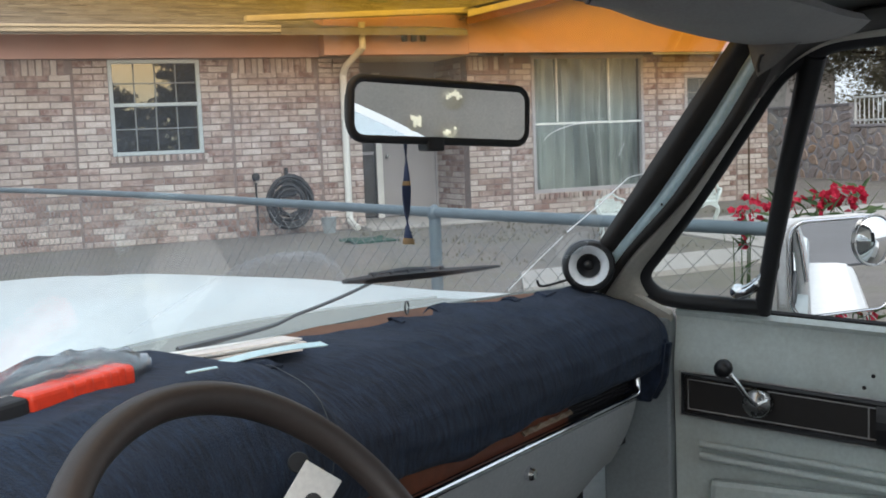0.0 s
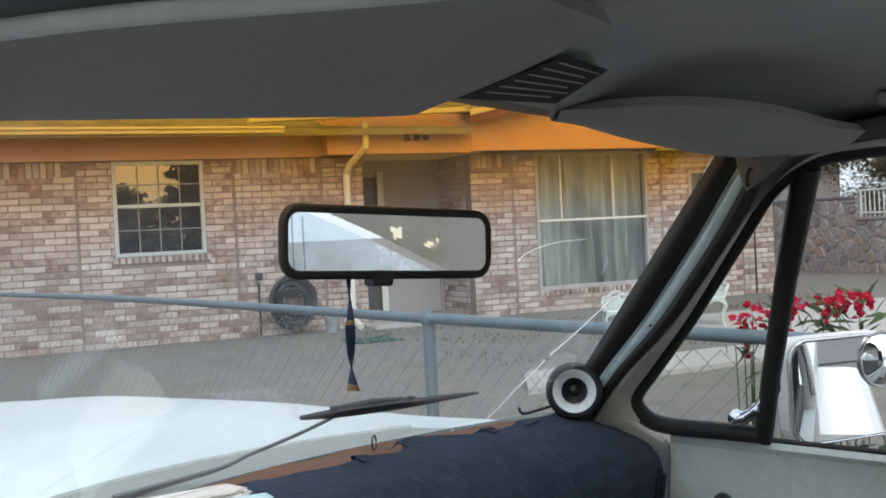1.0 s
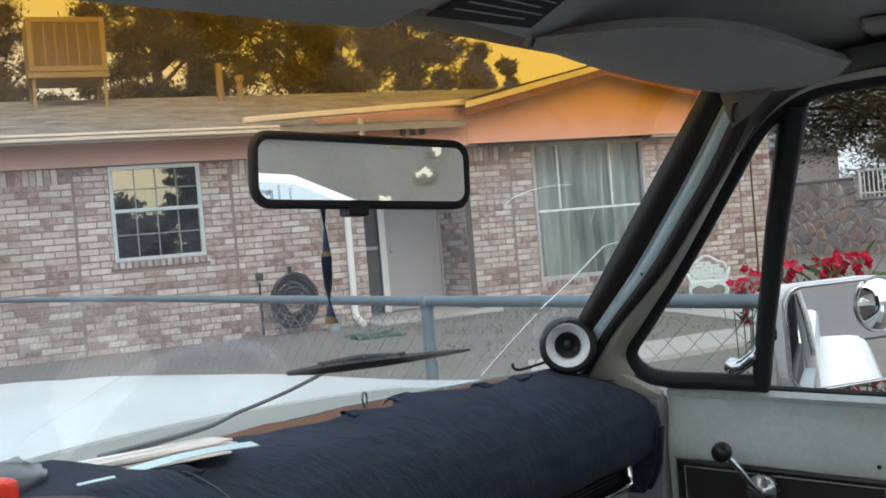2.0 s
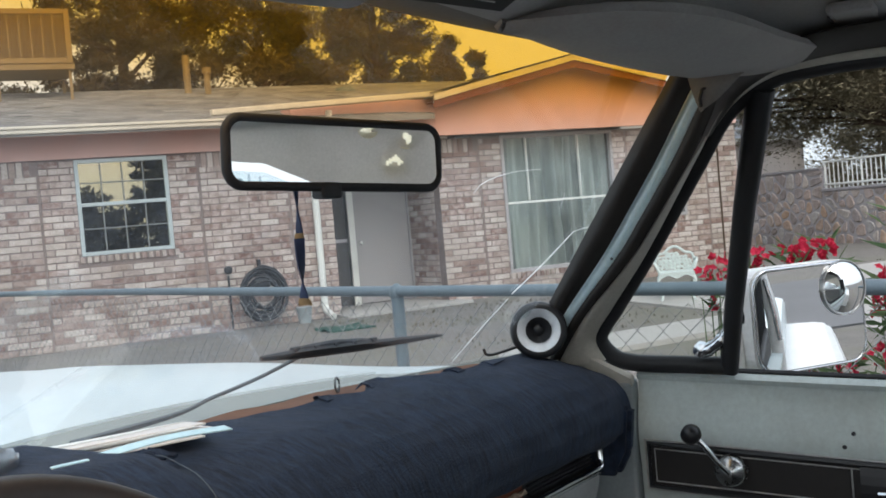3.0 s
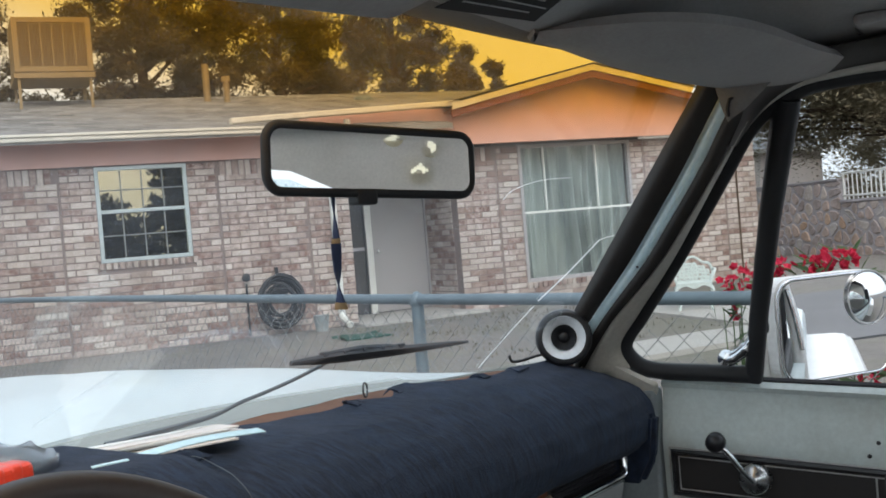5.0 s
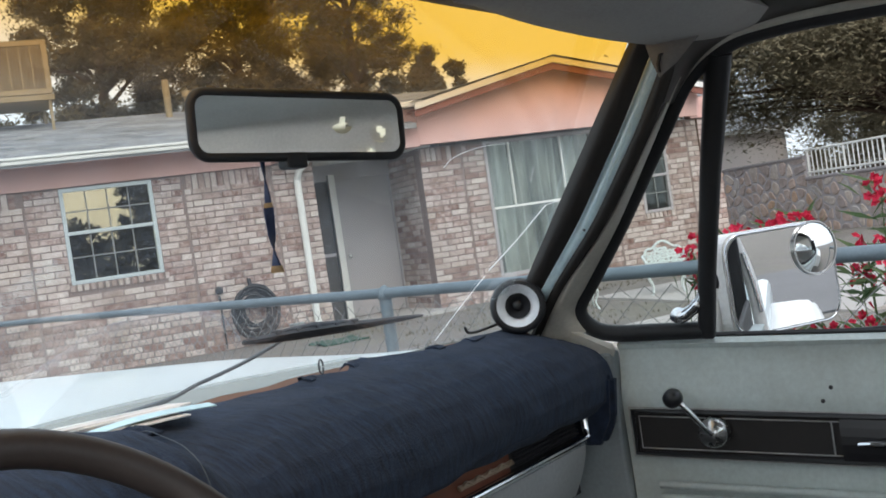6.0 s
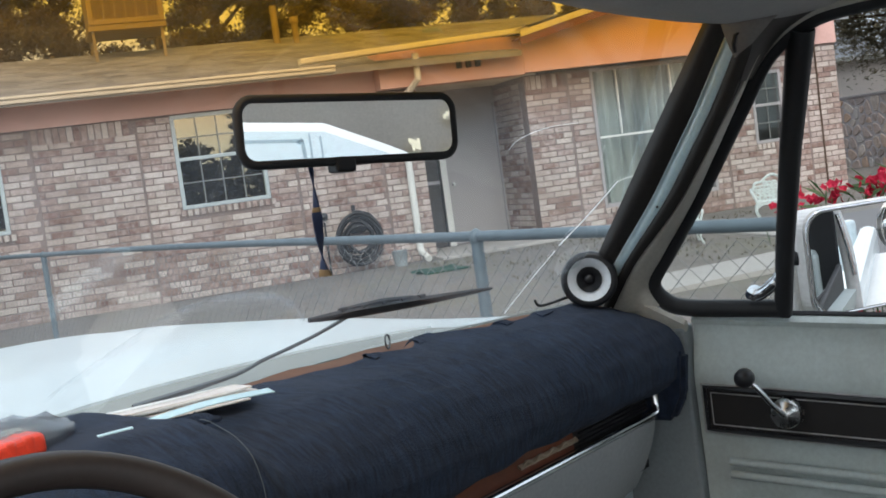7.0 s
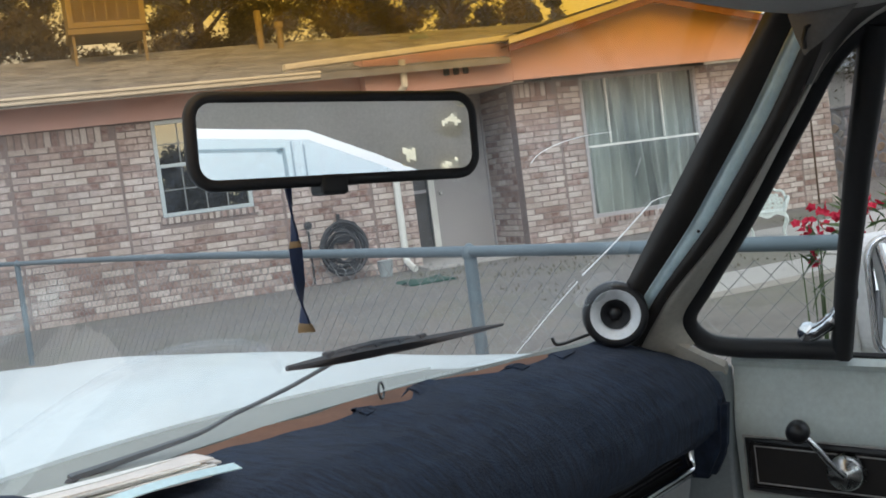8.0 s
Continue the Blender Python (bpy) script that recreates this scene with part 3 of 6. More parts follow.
    hp("frieze_board", box(11.6, X1, FY - 0.06, FY + 0.1, EAVE, 3.0), M_PINK)
    for k in range(3):
        x = 5.53 + 0.14 * k
        nb = bmesh.new()
        box(x, x + 0.085, FY - 0.335, FY - 0.30, 2.83, 2.98, 0.012, bm=nb)
        hp("house_number", nb, M_BLACK, "dark numeral as a plain bar")
    # the soffit, eaves and gutters
    hp("soffit", box(X0, 6.5, FY - 0.45, FY, 2.955, 2.975), M_PINK)
    g = bmesh.new()
    for sx0, sx1, z in ((X0, 3.78, 2.93),):
        box(sx0, sx1, FY - 0.53, FY - 0.41, z, z + 0.055, 0.012, bm=g)
        box(sx0, sx1, FY - 0.55, FY - 0.39, z + 0.055, z + 0.09, 0.008, bm=g)
    hp("gutter", g, M_WHITE_TRIM, "white metal gutter along the eave")
    g = bmesh.new()
    box(0, 3.25, -0.07, 0.07, 0, 0.075, 0.015, bm=g, m=Matrix.Translation((3.32, FY - 0.50, 3.06)) @ pose(0, 0, 0, 0, -2.6))
    hp("gutter", g, M_WHITE_TRIM, "white metal gutter over the entry")
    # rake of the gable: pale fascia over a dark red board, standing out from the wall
    apex, oy = (8.76, 3.665), FY - 0.60
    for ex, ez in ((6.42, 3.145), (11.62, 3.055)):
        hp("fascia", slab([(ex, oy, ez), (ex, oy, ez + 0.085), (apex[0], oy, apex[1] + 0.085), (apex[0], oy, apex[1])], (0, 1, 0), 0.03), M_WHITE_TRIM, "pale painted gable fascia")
        # board and soffit carry the eave shadow in their colour
        hp("rake_board", slab([(ex, oy + 0.032, ez - 0.10), (ex, oy + 0.032, ez + 0.02), (apex[0], oy + 0.032, apex[1] + 0.02), (apex[0], oy + 0.032, apex[1] - 0.10)], (0, 1, 0), 0.03), M_RAKE, "red rake board with the eave's shade put into its dark colour")
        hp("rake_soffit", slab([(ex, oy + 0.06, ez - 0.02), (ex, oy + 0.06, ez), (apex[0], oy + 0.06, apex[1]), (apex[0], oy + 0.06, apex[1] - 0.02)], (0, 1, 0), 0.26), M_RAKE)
    # downspout with its bends
    pts = [(4.92, FY - 0.42, 3.08), (4.92, FY - 0.42, 2.74), (4.76, FY - 0.16, 2.52), (4.74, FY - 0.075, 2.40), (4.74, FY - 0.075, 0.48), (4.74, FY - 0.12, 0.40), (4.76, FY - 0.34, 0.32)]
    hp("downspout", tube(pts, 0.048, 8), M_WHITE_TRIM, "white metal downspout")
    # roof of real shingle courses
    roof = hp("roof", slab([(X0 - 0.4, FY - 0.5, 2.975), (X0 - 0.4, 17.9, 4.02), (X0 - 0.4, 22.8, 2.9), (X0 - 0.4, 22.8, 2.82), (X0 - 0.4, 17.9, 3.93), (X0 - 0.4, FY - 0.5, 2.90)], (1, 0, 0), 6.45 - X0 + 0.4), M_SHINGLE, "weathered grey-brown shingle roof")
    hp("roof", slab([(6.45, FY + 0.06, 3.10), (6.45, 17.9, 4.02), (6.45, 22.8, 2.9), (6.45, 22.8, 2.82), (6.45, 17.9, 3.93), (6.45, FY + 0.06, 3.02)], (1, 0, 0), X1 + 0.4 - 6.45), M_SHINGLE, "weathered grey-brown shingle roof")
    gv = bmesh.new()
    for s in (-1, 1):
        ex = 8.78 + s * (2.9 if s > 0 else 2.42)
        ez = 3.775 - (0.62 if s > 0 else 0.52)
        f = [(8.78, FY - 0.62, 3.775), (8.78, 17.6, 3.775), (ex, 17.6, ez), (ex, FY - 0.62, ez)]
        q = gv.faces.new([gv.verts.new(p) for p in f])
    bmesh.ops.solidify(gv, geom=gv.faces[:], thickness=0.05)
    hp("gable_roof", gv, M_SHINGLE, "shingle roof of the front gable")
    verts, faces = [], []
    rnd = random.Random(3)
    rows = 24
    for r in range(rows):
        t0, t1 = r / rows, (r + 1.25) / rows
        x = X0 - 0.3 + rnd.uniform(0, 0.2)
        while x < X1:
            w = rnd.uniform(0.22, 0.34)
            if not (x > 6.0 and r < 14):
                y0, z0, y1, z1 = FY - 0.5 + 4.3 * t0, 2.975 + 1.045 * t0, FY - 0.5 + 4.3 * t1, 2.975 + 1.045 * t1
                k, lift = len(verts), rnd.uniform(0.012, 0.022)
                verts += [(x, y0, z0 + lift), (x + w - 0.008, y0, z0 + lift), (x + w - 0.008, y1, z1 + 0.002), (x, y1, z1 + 0.002), (x, y0, z0), (x + w - 0.008, y0, z0)]
                faces += [(k, k + 1, k + 2, k + 3), (k + 4, k + 5, k + 1, k)]
            x += w
    sh = raw("shingles", [tuple(HOME @ Vector(v)) for v in verts], faces, M_SHINGLE, roof)
    sh["kind"] = "stuff"
    # pipes and the evaporative cooler stand on the roof
    hp("vent_pipe", tube([(3.87, 17.2, 3.80), (3.87, 17.2, 4.45)], 0.055, 12), M_COOLER, "rusty roof vent pipe", smooth=True)
    hp("vent_pipe", tube([(4.14, 17.0, 3.75), (4.14, 17.0, 4.16)], 0.05, 12), M_COOLER, smooth=True)
    hp("vent_cap", lathe([(0.0, 0.10), (0.07, 0.09), (0.075, 0.0), (0.0, 0.0)], Matrix.Translation((4.14, 17.0, 4.13)), 14), M_COOLER, smooth=True)
    hp("roof_vent", lathe([(0, 0.10), (0.14, 0.09), (0.19, 0.03), (0.19, 0.0)], Matrix.Translation((6.4, 16.9, 3.74)), 18), M_GALV, "round metal roof vent", smooth=True)
    # bricks: those by the coiled hose one by one, the rest joined
    F, U = Vector((0, -1, 0)), Vector((1, 0, 0))
    rel = lambda hs: [(a - X0, b - X0, c, d) for a, b, c, d in hs]
    sold = [(a - X0 + 0.02, b - X0 - 0.02, 2.44, 2.645) for a, b in ((-0.05, 1.22), (3.22, 4.40))]
    v, f, one = lay_bricks(Vector((X0, FY, 0)), U, F, 14.0, 0.2, 2.645, rel(win) + [(a - X0 - 0.03, b - X0 + 0.03, c - 0.09, c) for a, b, c, d in win], sold, [-0.05 - X0, 1.22 - X0, 3.2 - X0, 4.40 - X0, -2.2 - X0, -3.4 - X0], (11.95, 13.38))
    for row, (zc, out) in enumerate(((2.44, 0.03), (2.507, 0.05), (2.575, 0.065))):
        for k in range(3):
            one_brick(v, f, Vector((4.41 + 0.2 * k, FY, zc)), U, F, 0.188, 0.056, out)
    for wx0, wx1, wz0, wz1 in win:
        s = wx0 - 0.03
        while s < wx1 + 0.0:
            one_brick(v, f, Vector((s, FY, wz0 - 0.085)), U, F, 0.058, 0.08, 0.03)
            s += PITCH_V
    b = raw("bricks", [tuple(HOME @ Vector(p)) for p in v], f, M_BRICK, wl)
    b["kind"] = "stuff"
    proto = raw_brick()
    for at, d in one:
        o = new("brick", proto)
        o.parent = wl
        o.matrix_local = Matrix.Translation(HOME @ at) @ Matrix.Diagonal((1, d / 0.01, 1, 1))
    rel = lambda hs: [(a - 6.65, b - 6.65, c, d) for a, b, c, d in hs]
    v, f, _ = lay_bricks(Vector((6.65, FY, 0)), U, F, X1 - 6.65, 0.2, 2.645, rel(big), [(0.02, 0.66, 2.44, 2.645)], [7.33 - 6.65, 9.95 - 6.65, 11.5 - 6.65])
    for wx0, wx1, wz0, wz1 in big:
        s = wx0
        while s < wx1:
            one_brick(v, f, Vector((s, FY, wz0 - 0.085)), U, F, 0.058, 0.08, 0.03)
            s += PITCH_V
    b = raw("bricks", [tuple(HOME @ Vector(p)) for p in v], f, M_BRICK, wr)
    b["kind"] = "stuff"
    v, f, _ = lay_bricks(Vector((6.65, FY + 0.2, 0)), Vector((0, 1, 0)), Vector((-1, 0, 0)), 0.95, 0.32, 2.645)
    b = raw("bricks", [tuple(HOME @ Vector(p)) for p in v], f, M_BRICK, we)
    b["kind"] = "stuff"


def raw_brick():
    v, f = [], []
    one_brick(v, f, Vector((0, 0, 0)), Vector((1, 0, 0)), Vector((0, -1, 0)), BL, BH, 0.01)
    me = bpy.data.meshes.new("brick")
    me.from_pydata(v, [], f)
    me.materials.append(M_BRICK_ONE)
    return me


def pane_of(x0, x1, y, z0, z1, parent, material=None):
    bm = slab([(x0, y, z0), (x1, y, z0), (x1, y, z1), (x0, y, z1)], (0, 1, 0), 0.004)
    o = hp("pane", bm, material or M_HOUSEGLASS, "", parent)
    o.visible_shadow = False
    return o


def room_behind(x0, x1, z0, z1, parent, deep=1.2):
    """The dim room that shows behind a pane: five walls."""
    bm = bmesh.new()
    y0, y1 = FY + 0.2, FY + 0.2 + deep
    box(x0 - 0.3, x1 + 0.3, y1, y1 + 0.03, z0 - 0.4, z1 + 0.2, bm=bm)
    box(x0 - 0.33, x0 - 0.3, y0, y1, z0 - 0.4, z1 + 0.2, bm=bm)
    box(x1 + 0.3, x1 + 0.33, y0, y1, z0 - 0.4, z1 + 0.2, bm=bm)
    box(x0 - 0.3, x1 + 0.3, y0, y1, z1 + 0.2, z1 + 0.23, bm=bm)
    box(x0 - 0.3, x1 + 0.3, y0, y1, z0 - 0.43, z0 - 0.4, bm=bm)
    hp("room", bm, M_ROOM, "", parent)


def sash_window(x0, x1, z0, z1, cols=4, metal=M_ALU, glass=M_HOUSEGLASS, label="pale aluminium sash window with divided panes"):
    mid = z0 + (z1 - z0) * 0.53
    fr = bmesh.new()
    y0, y1 = FY - 0.012, FY + 0.07
    for a in ((x0, x0 + 0.05, z0, z1), (x1 - 0.05, x1, z0, z1), (x0 + 0.05, x1 - 0.05, z1 - 0.05, z1), (x0 + 0.05, x1 - 0.05, z0, z0 + 0.05)):
        box(a[0], a[1], y0, y1, a[2], a[3], 0.004, 1, bm=fr)
    w = hp("window", fr, metal, label)
    hp("meeting_rail", box(x0 + 0.05, x1 - 0.05, FY - 0.004, FY + 0.06, mid - 0.022, mid + 0.022, 0.004), metal, "", w)
    for zz0, zz1, y in ((z0 + 0.05, mid - 0.02, FY + 0.045), (mid + 0.02, z1 - 0.05, FY + 0.02)):
        for k in range(1, cols):
            x = x0 + 0.05 + (x1 - x0 - 0.1) * k / cols
            hp("muntin", box(x - 0.007, x + 0.007, y - 0.024, y - 0.014, zz0, zz1), M_MUNTIN, "", w)
        zc = (zz0 + zz1) / 2
        hp("muntin", box(x0 + 0.05, x1 - 0.05, y - 0.034, y - 0.0245, zc - 0.007, zc + 0.007), M_MUNTIN, "", w)
        pane_of(x0 + 0.05, x1 - 0.05, y - 0.008, zz0, zz1, w, glass)
    room_behind(x0, x1, z0, z1, w)


def picture_window(x0, x1, z0, z1):
    mid = 1.64
    fr = bmesh.new()
    y0, y1 = FY - 0.01, FY + 0.08
    for a in ((x0, x0 + 0.05, z0, z1), (x1 - 0.05, x1, z0, z1), (x0 + 0.05, x1 - 0.05, z1 - 0.05, z1), (x0 + 0.05, x1 - 0.05, z0, z0 + 0.06)):
        box(a[0], a[1], y0, y1, a[2], a[3], 0.004, 1, bm=fr)
    w = hp("window", fr, M_GREYDOOR, "wide picture window with pale blue curtains drawn behind it")
    hp("meeting_rail", box(x0 + 0.05, x1 - 0.05, FY - 0.005, FY + 0.05, mid - 0.016, mid + 0.016, 0.004), M_WHITE_TRIM, "", w)
    for x in (x0 + 0.44, x0 + 1.36):
        hp("mullion", box(x - 0.010, x + 0.010, FY + 0.002, FY + 0.045, mid + 0.025, z1 - 0.05, 0.003), M_WHITE_TRIM, "", w)
    pane_of(x0 + 0.05, x1 - 0.05, FY + 0.05, z0 + 0.06, z1 - 0.05, w, M_WINGLASS)
    us = span(x0 - 0.05, x1 + 0.05, 260)
    fold = lambda x: 0.085 * math.sin(x * 36 + 6 * noise.noise((x * 2.1, 0, 0))) + 0.05 * noise.noise((x * 9, 3, 0))
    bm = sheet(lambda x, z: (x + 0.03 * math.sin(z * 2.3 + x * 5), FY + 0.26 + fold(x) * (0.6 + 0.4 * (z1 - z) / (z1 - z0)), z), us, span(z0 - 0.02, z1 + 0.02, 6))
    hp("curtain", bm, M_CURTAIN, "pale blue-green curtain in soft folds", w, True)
    room_behind(x0, x1, z0, z1, w, 0.6)


build_house()


def build_cooler():
    c = thing("evaporative_cooler", Matrix.Translation((1.55, 17.2, 3.85)), "tan sheet-metal evaporative cooler on legs on the roof", "cooler")
    part("cabinet", box(-0.55, 0.55, -0.5, 0.5, 0.42, 1.24, 0.02), M_COOLER, c)
    for x0, x1, z0, z1 in ((-0.55, -0.47, 0.43, 1.23), (0.47, 0.55, 0.43, 1.23), (-0.47, 0.47, 1.15, 1.23), (-0.47, 0.47, 0.43, 0.51)):
        part("panel_frame", box(x0, x1, -0.535, -0.498, z0, z1, 0.006), M_COOLER, c)
    part("base_pan", box(-0.57, 0.57, -0.52, 0.52, 0.34, 0.43, 0.01), M_COOLER, c)
    for sx in (-1, 1):
        for sy in (-1, 1):
            part("leg", box(sx * 0.5 - 0.02, sx * 0.5 + 0.02, sy * 0.45 - 0.02, sy * 0.45 + 0.02, -0.10 if sy > 0 else -0.12, 0.35), M_COOLER, c)
    part("wet_pad", box(-0.47, 0.47, -0.512, -0.499, 0.51, 1.15), M_PAD, c, "brown straw pad behind the louvres")
    for k in range(1, 6):
        x = -0.47 + 0.94 * k / 6
        part("rib", box(x - 0.011, x + 0.011, -0.530, -0.510, 0.51, 1.15, 0.004), M_COOLER, c)
    for k in range(26):
        z = 0.522 + 0.0244 * k
        part("louvre", box(-0.47, 0.47, -0.521, -0.509, z, z + 0.009), M_COOLER, c)


build_cooler()


def build_hose():
    h = thing("coiled_hose", Matrix.Translation((3.88, FY - 0.10, 0.72)), "black garden hose coiled on a wall hanger", "hose")
    rnd = random.Random(2)
    pts = []
    for k in range(12 * 36):
        a = 2 * math.pi * k / 36
        r = 0.235 + 0.085 * math.sin(k * 0.0537) + 0.012 * math.sin(k * 0.37) + 0.02 * rnd.uniform(-1, 1) * 0.3
        pts.append((r * math.cos(a), -0.05 + 0.10 * (k / (12 * 36)) * math.sin(k * 0.11), r * math.sin(a) * 1.12))
    part("hose", tube(pts, 0.016, 7), M_HOSE, h, "", True)
    part("hanger", box(-0.11, 0.11, -0.06, 0.085, 0.08, 0.2, 0.03), M_HOSE, h)
    part("bracket", box(-0.02, 0.02, 0.03, 0.09, 0.18, 0.46, 0.004), M_HOSE, h)
    p = thing("wall_tap", Matrix.Translation((3.46, FY - 0.03, 0.80)), "dark metal pipe with a tap on the brick wall", "tap")
    part("pipe", tube([(0, 0, -0.5), (0, 0, 0.2)], 0.014, 8), M_HOSE, p)
    part("tap_head", lathe([(0, 0.06), (0.05, 0.05), (0.055, 0.02), (0.03, 0), (0, 0)], pose(0, -0.0, 0.28, 90), 14), M_HOSE, p)
    b = thing("bucket", Matrix.Translation((4.35, FY - 0.35, 0.28)), "small grey plastic bucket by the downspout", "bucket")
    part("bucket_body", lathe([(0, 0), (0.10, 0), (0.13, 0.26), (0.135, 0.27), (0.12, 0.265), (0.09, 0.02)], Matrix.Scale(0.8, 4), 20), M_DOOR_DK, b, "", True)
    g = thing("garden_mat", Matrix.Translation((4.36, 12.25, 0.275)), "crumpled dark green mat lying on the dirt", "mat")
    part("mat_cloth", sheet(lambda x, y: (x, y, 0.03 + 0.05 * noise.noise((x * 4, y * 4, 1))), span(-0.29, 0.29, 16), span(-0.28, 0.28, 10), 0.02), M_GREEN, g, "", True)


build_hose()


# ---------------------------------------------------------------- fence
def build_fence():
    line = [Vector((2.37, 1.2, 0)), Vector((2.16, 2.3, 0)), Vector((1.70, 4.13, 0)), Vector((0.95, 7.6, 0)), Vector((-0.06, 10.85, 0)), Vector((-0.68, 12.6, 0)), Vector((-1.18, 13.95, 0))]
    fence = thing("chain_link_fence", Matrix.Translation((1.75, 4.25, 0)), "galvanised chain-link fence with a round top rail", "fence")
    o = Vector((1.75, 4.25, 0))
    rail = [(p.x - o.x, p.y - o.y, 1.206) for p in smooth_line(line, 6)]
    part("top_rail", tube(rail, 0.022, 12), M_GALV, fence, "", True)
    for k in (0, 2, 4):
        p = line[k] - o
        post = part("post", tube([(p.x, p.y, -0.1), (p.x, p.y, 1.20)], 0.026, 12), M_GALV, fence, "", True)
        part("post_cap", lathe([(0, 0.032), (0.012, 0.030), (0.018, 0.022), (0.034, 0.014), (0.036, -0.035), (0.03, -0.04)], Matrix.Translation((p.x, p.y, 1.212)) @ Matrix.Scale(0.85, 4), 14), M_GALV, post, "", True)
    # woven wire, one zigzag beside the next
    verts, faces = [], []
    pts = smooth_line(line, 40)
    acc, path = 0.0, [(0.0, pts[0])]
    for p, q in zip(pts, pts[1:]):
        acc += (q - p).length
        path.append((acc, q))

    def at(s):
        for (s0, p), (s1, q) in zip(path, path[1:]):
            if s <= s1:
                return p + (q - p) * ((s - s0) / (s1 - s0)), (q - p).normalized()
        return path[-1][1], (path[-1][1] - path[-2][1]).normalized()

    cell, s = 0.052, 0.05
    r = 0.0018
    k = 0
    while s < acc - 0.05:
        zig = []
        z, side = 0.06, k % 2
        while z < 1.20:
            c, d = at(s + (cell / 2 if side else -cell / 2))
            nrm = Vector((-d.y, d.x, 0))
            zig.append(Vector((c.x - o.x, c.y - o.y, z)) + nrm * (0.002 if side else -0.002))
            z += 0.044
            side ^= 1
        for p, q in zip(zig, zig[1:]):
            n0 = len(verts)
            d = (q - p).normalized()
            u = d.orthogonal().normalized() * r
            w = d.cross(u)
            for base in (p, q):
                verts += [tuple(base + u), tuple(base - u * 0.5 + w * 0.87), tuple(base - u * 0.5 - w * 0.87)]
            faces += [(n0, n0 + 1, n0 + 4, n0 + 3), (n0 + 1, n0 + 2, n0 + 5, n0 + 4), (n0 + 2, n0, n0 + 3, n0 + 5)]
        s += cell
        k += 1
    m = raw("wire_mesh", verts, faces, M_WIRE, fence)
    m["kind"] = "stuff"


build_fence()


# ---------------------------------------------------------------- plants and distance
def leaves(centres, count, spread, size, rnd, long=1.0, flat=0.7):
    """Small leaf blades scattered about many clump centres."""
    verts, faces = [], []
    for c, rad in centres:
        for _ in range(count):
            d = Vector((rnd.gauss(0, 1), rnd.gauss(0, 1), rnd.gauss(0, flat)))
            p = Vector(c) + d * rad * spread * rnd.uniform(0.3, 1.0) * 0.6
            a = Vector((rnd.uniform(-1, 1), rnd.uniform(-1, 1), rnd.uniform(-0.8, 0.8))).normalized()
            b = a.orthogonal().normalized()
            s = size * rnd.uniform(0.6, 1.4)
            k = len(verts)
            verts += [tuple(p - a * s * long), tuple(p + b * s * 0.5), tuple(p + a * s * long), tuple(p - b * s * 0.5)]
            faces.append((k, k + 1, k + 2, k + 3))
    return verts, faces


def tree(name, x, y, height, seed, label, crown_low=0.25, width=2.2, lean=0.0, leaf=None, clumps=70, per=110, size=0.11, tall=1.0, trunk_r=0.2, needle=1.3):
    rnd = random.Random(seed)
    t = thing(name, Matrix.Translation((x, y, gz(x, y))), label, "tree")
    trunk = smooth_line([(0, 0, -0.1), (lean * 0.2, 0.05, height * 0.3), (lean * 0.6, -0.05, height * 0.6), (lean, 0.05, height * 0.95)], 5)
    part("trunk", tube(trunk, span(trunk_r, trunk_r * 0.25, len(trunk)), 9), M_BARK, t, "", True)
    centres = []
    for k in range(clumps):
        f = crown_low + (1 - crown_low) * rnd.random() ** 0.9
        a = rnd.uniform(0, 2 * math.pi)
        reach = width * (1.05 - 0.75 * ((f - crown_low) / (1 - crown_low)) ** 1.6 * tall) * rnd.uniform(0.25, 1.0)
        base = Vector((lean * f, 0, height * f * 0.92))
        c = base + Vector((reach * math.cos(a), reach * math.sin(a), rnd.uniform(-0.1, 0.5)))
        centres.append((c, rnd.uniform(0.35, 0.8) * width / 2.2))
        if k % 3 == 0:
            part("limb", tube([base + Vector((0, 0, -0.5)), base * 0.5 + c * 0.5 + Vector((0, 0, -0.1)), c], [0.06, 0.04, 0.012], 5), M_BARK, t)
    v, f = leaves(centres, per, 0.82, size, rnd, needle)
    raw("crown", v, f, leaf or M_LEAF, t, "dense needle foliage with gaps")
    return t


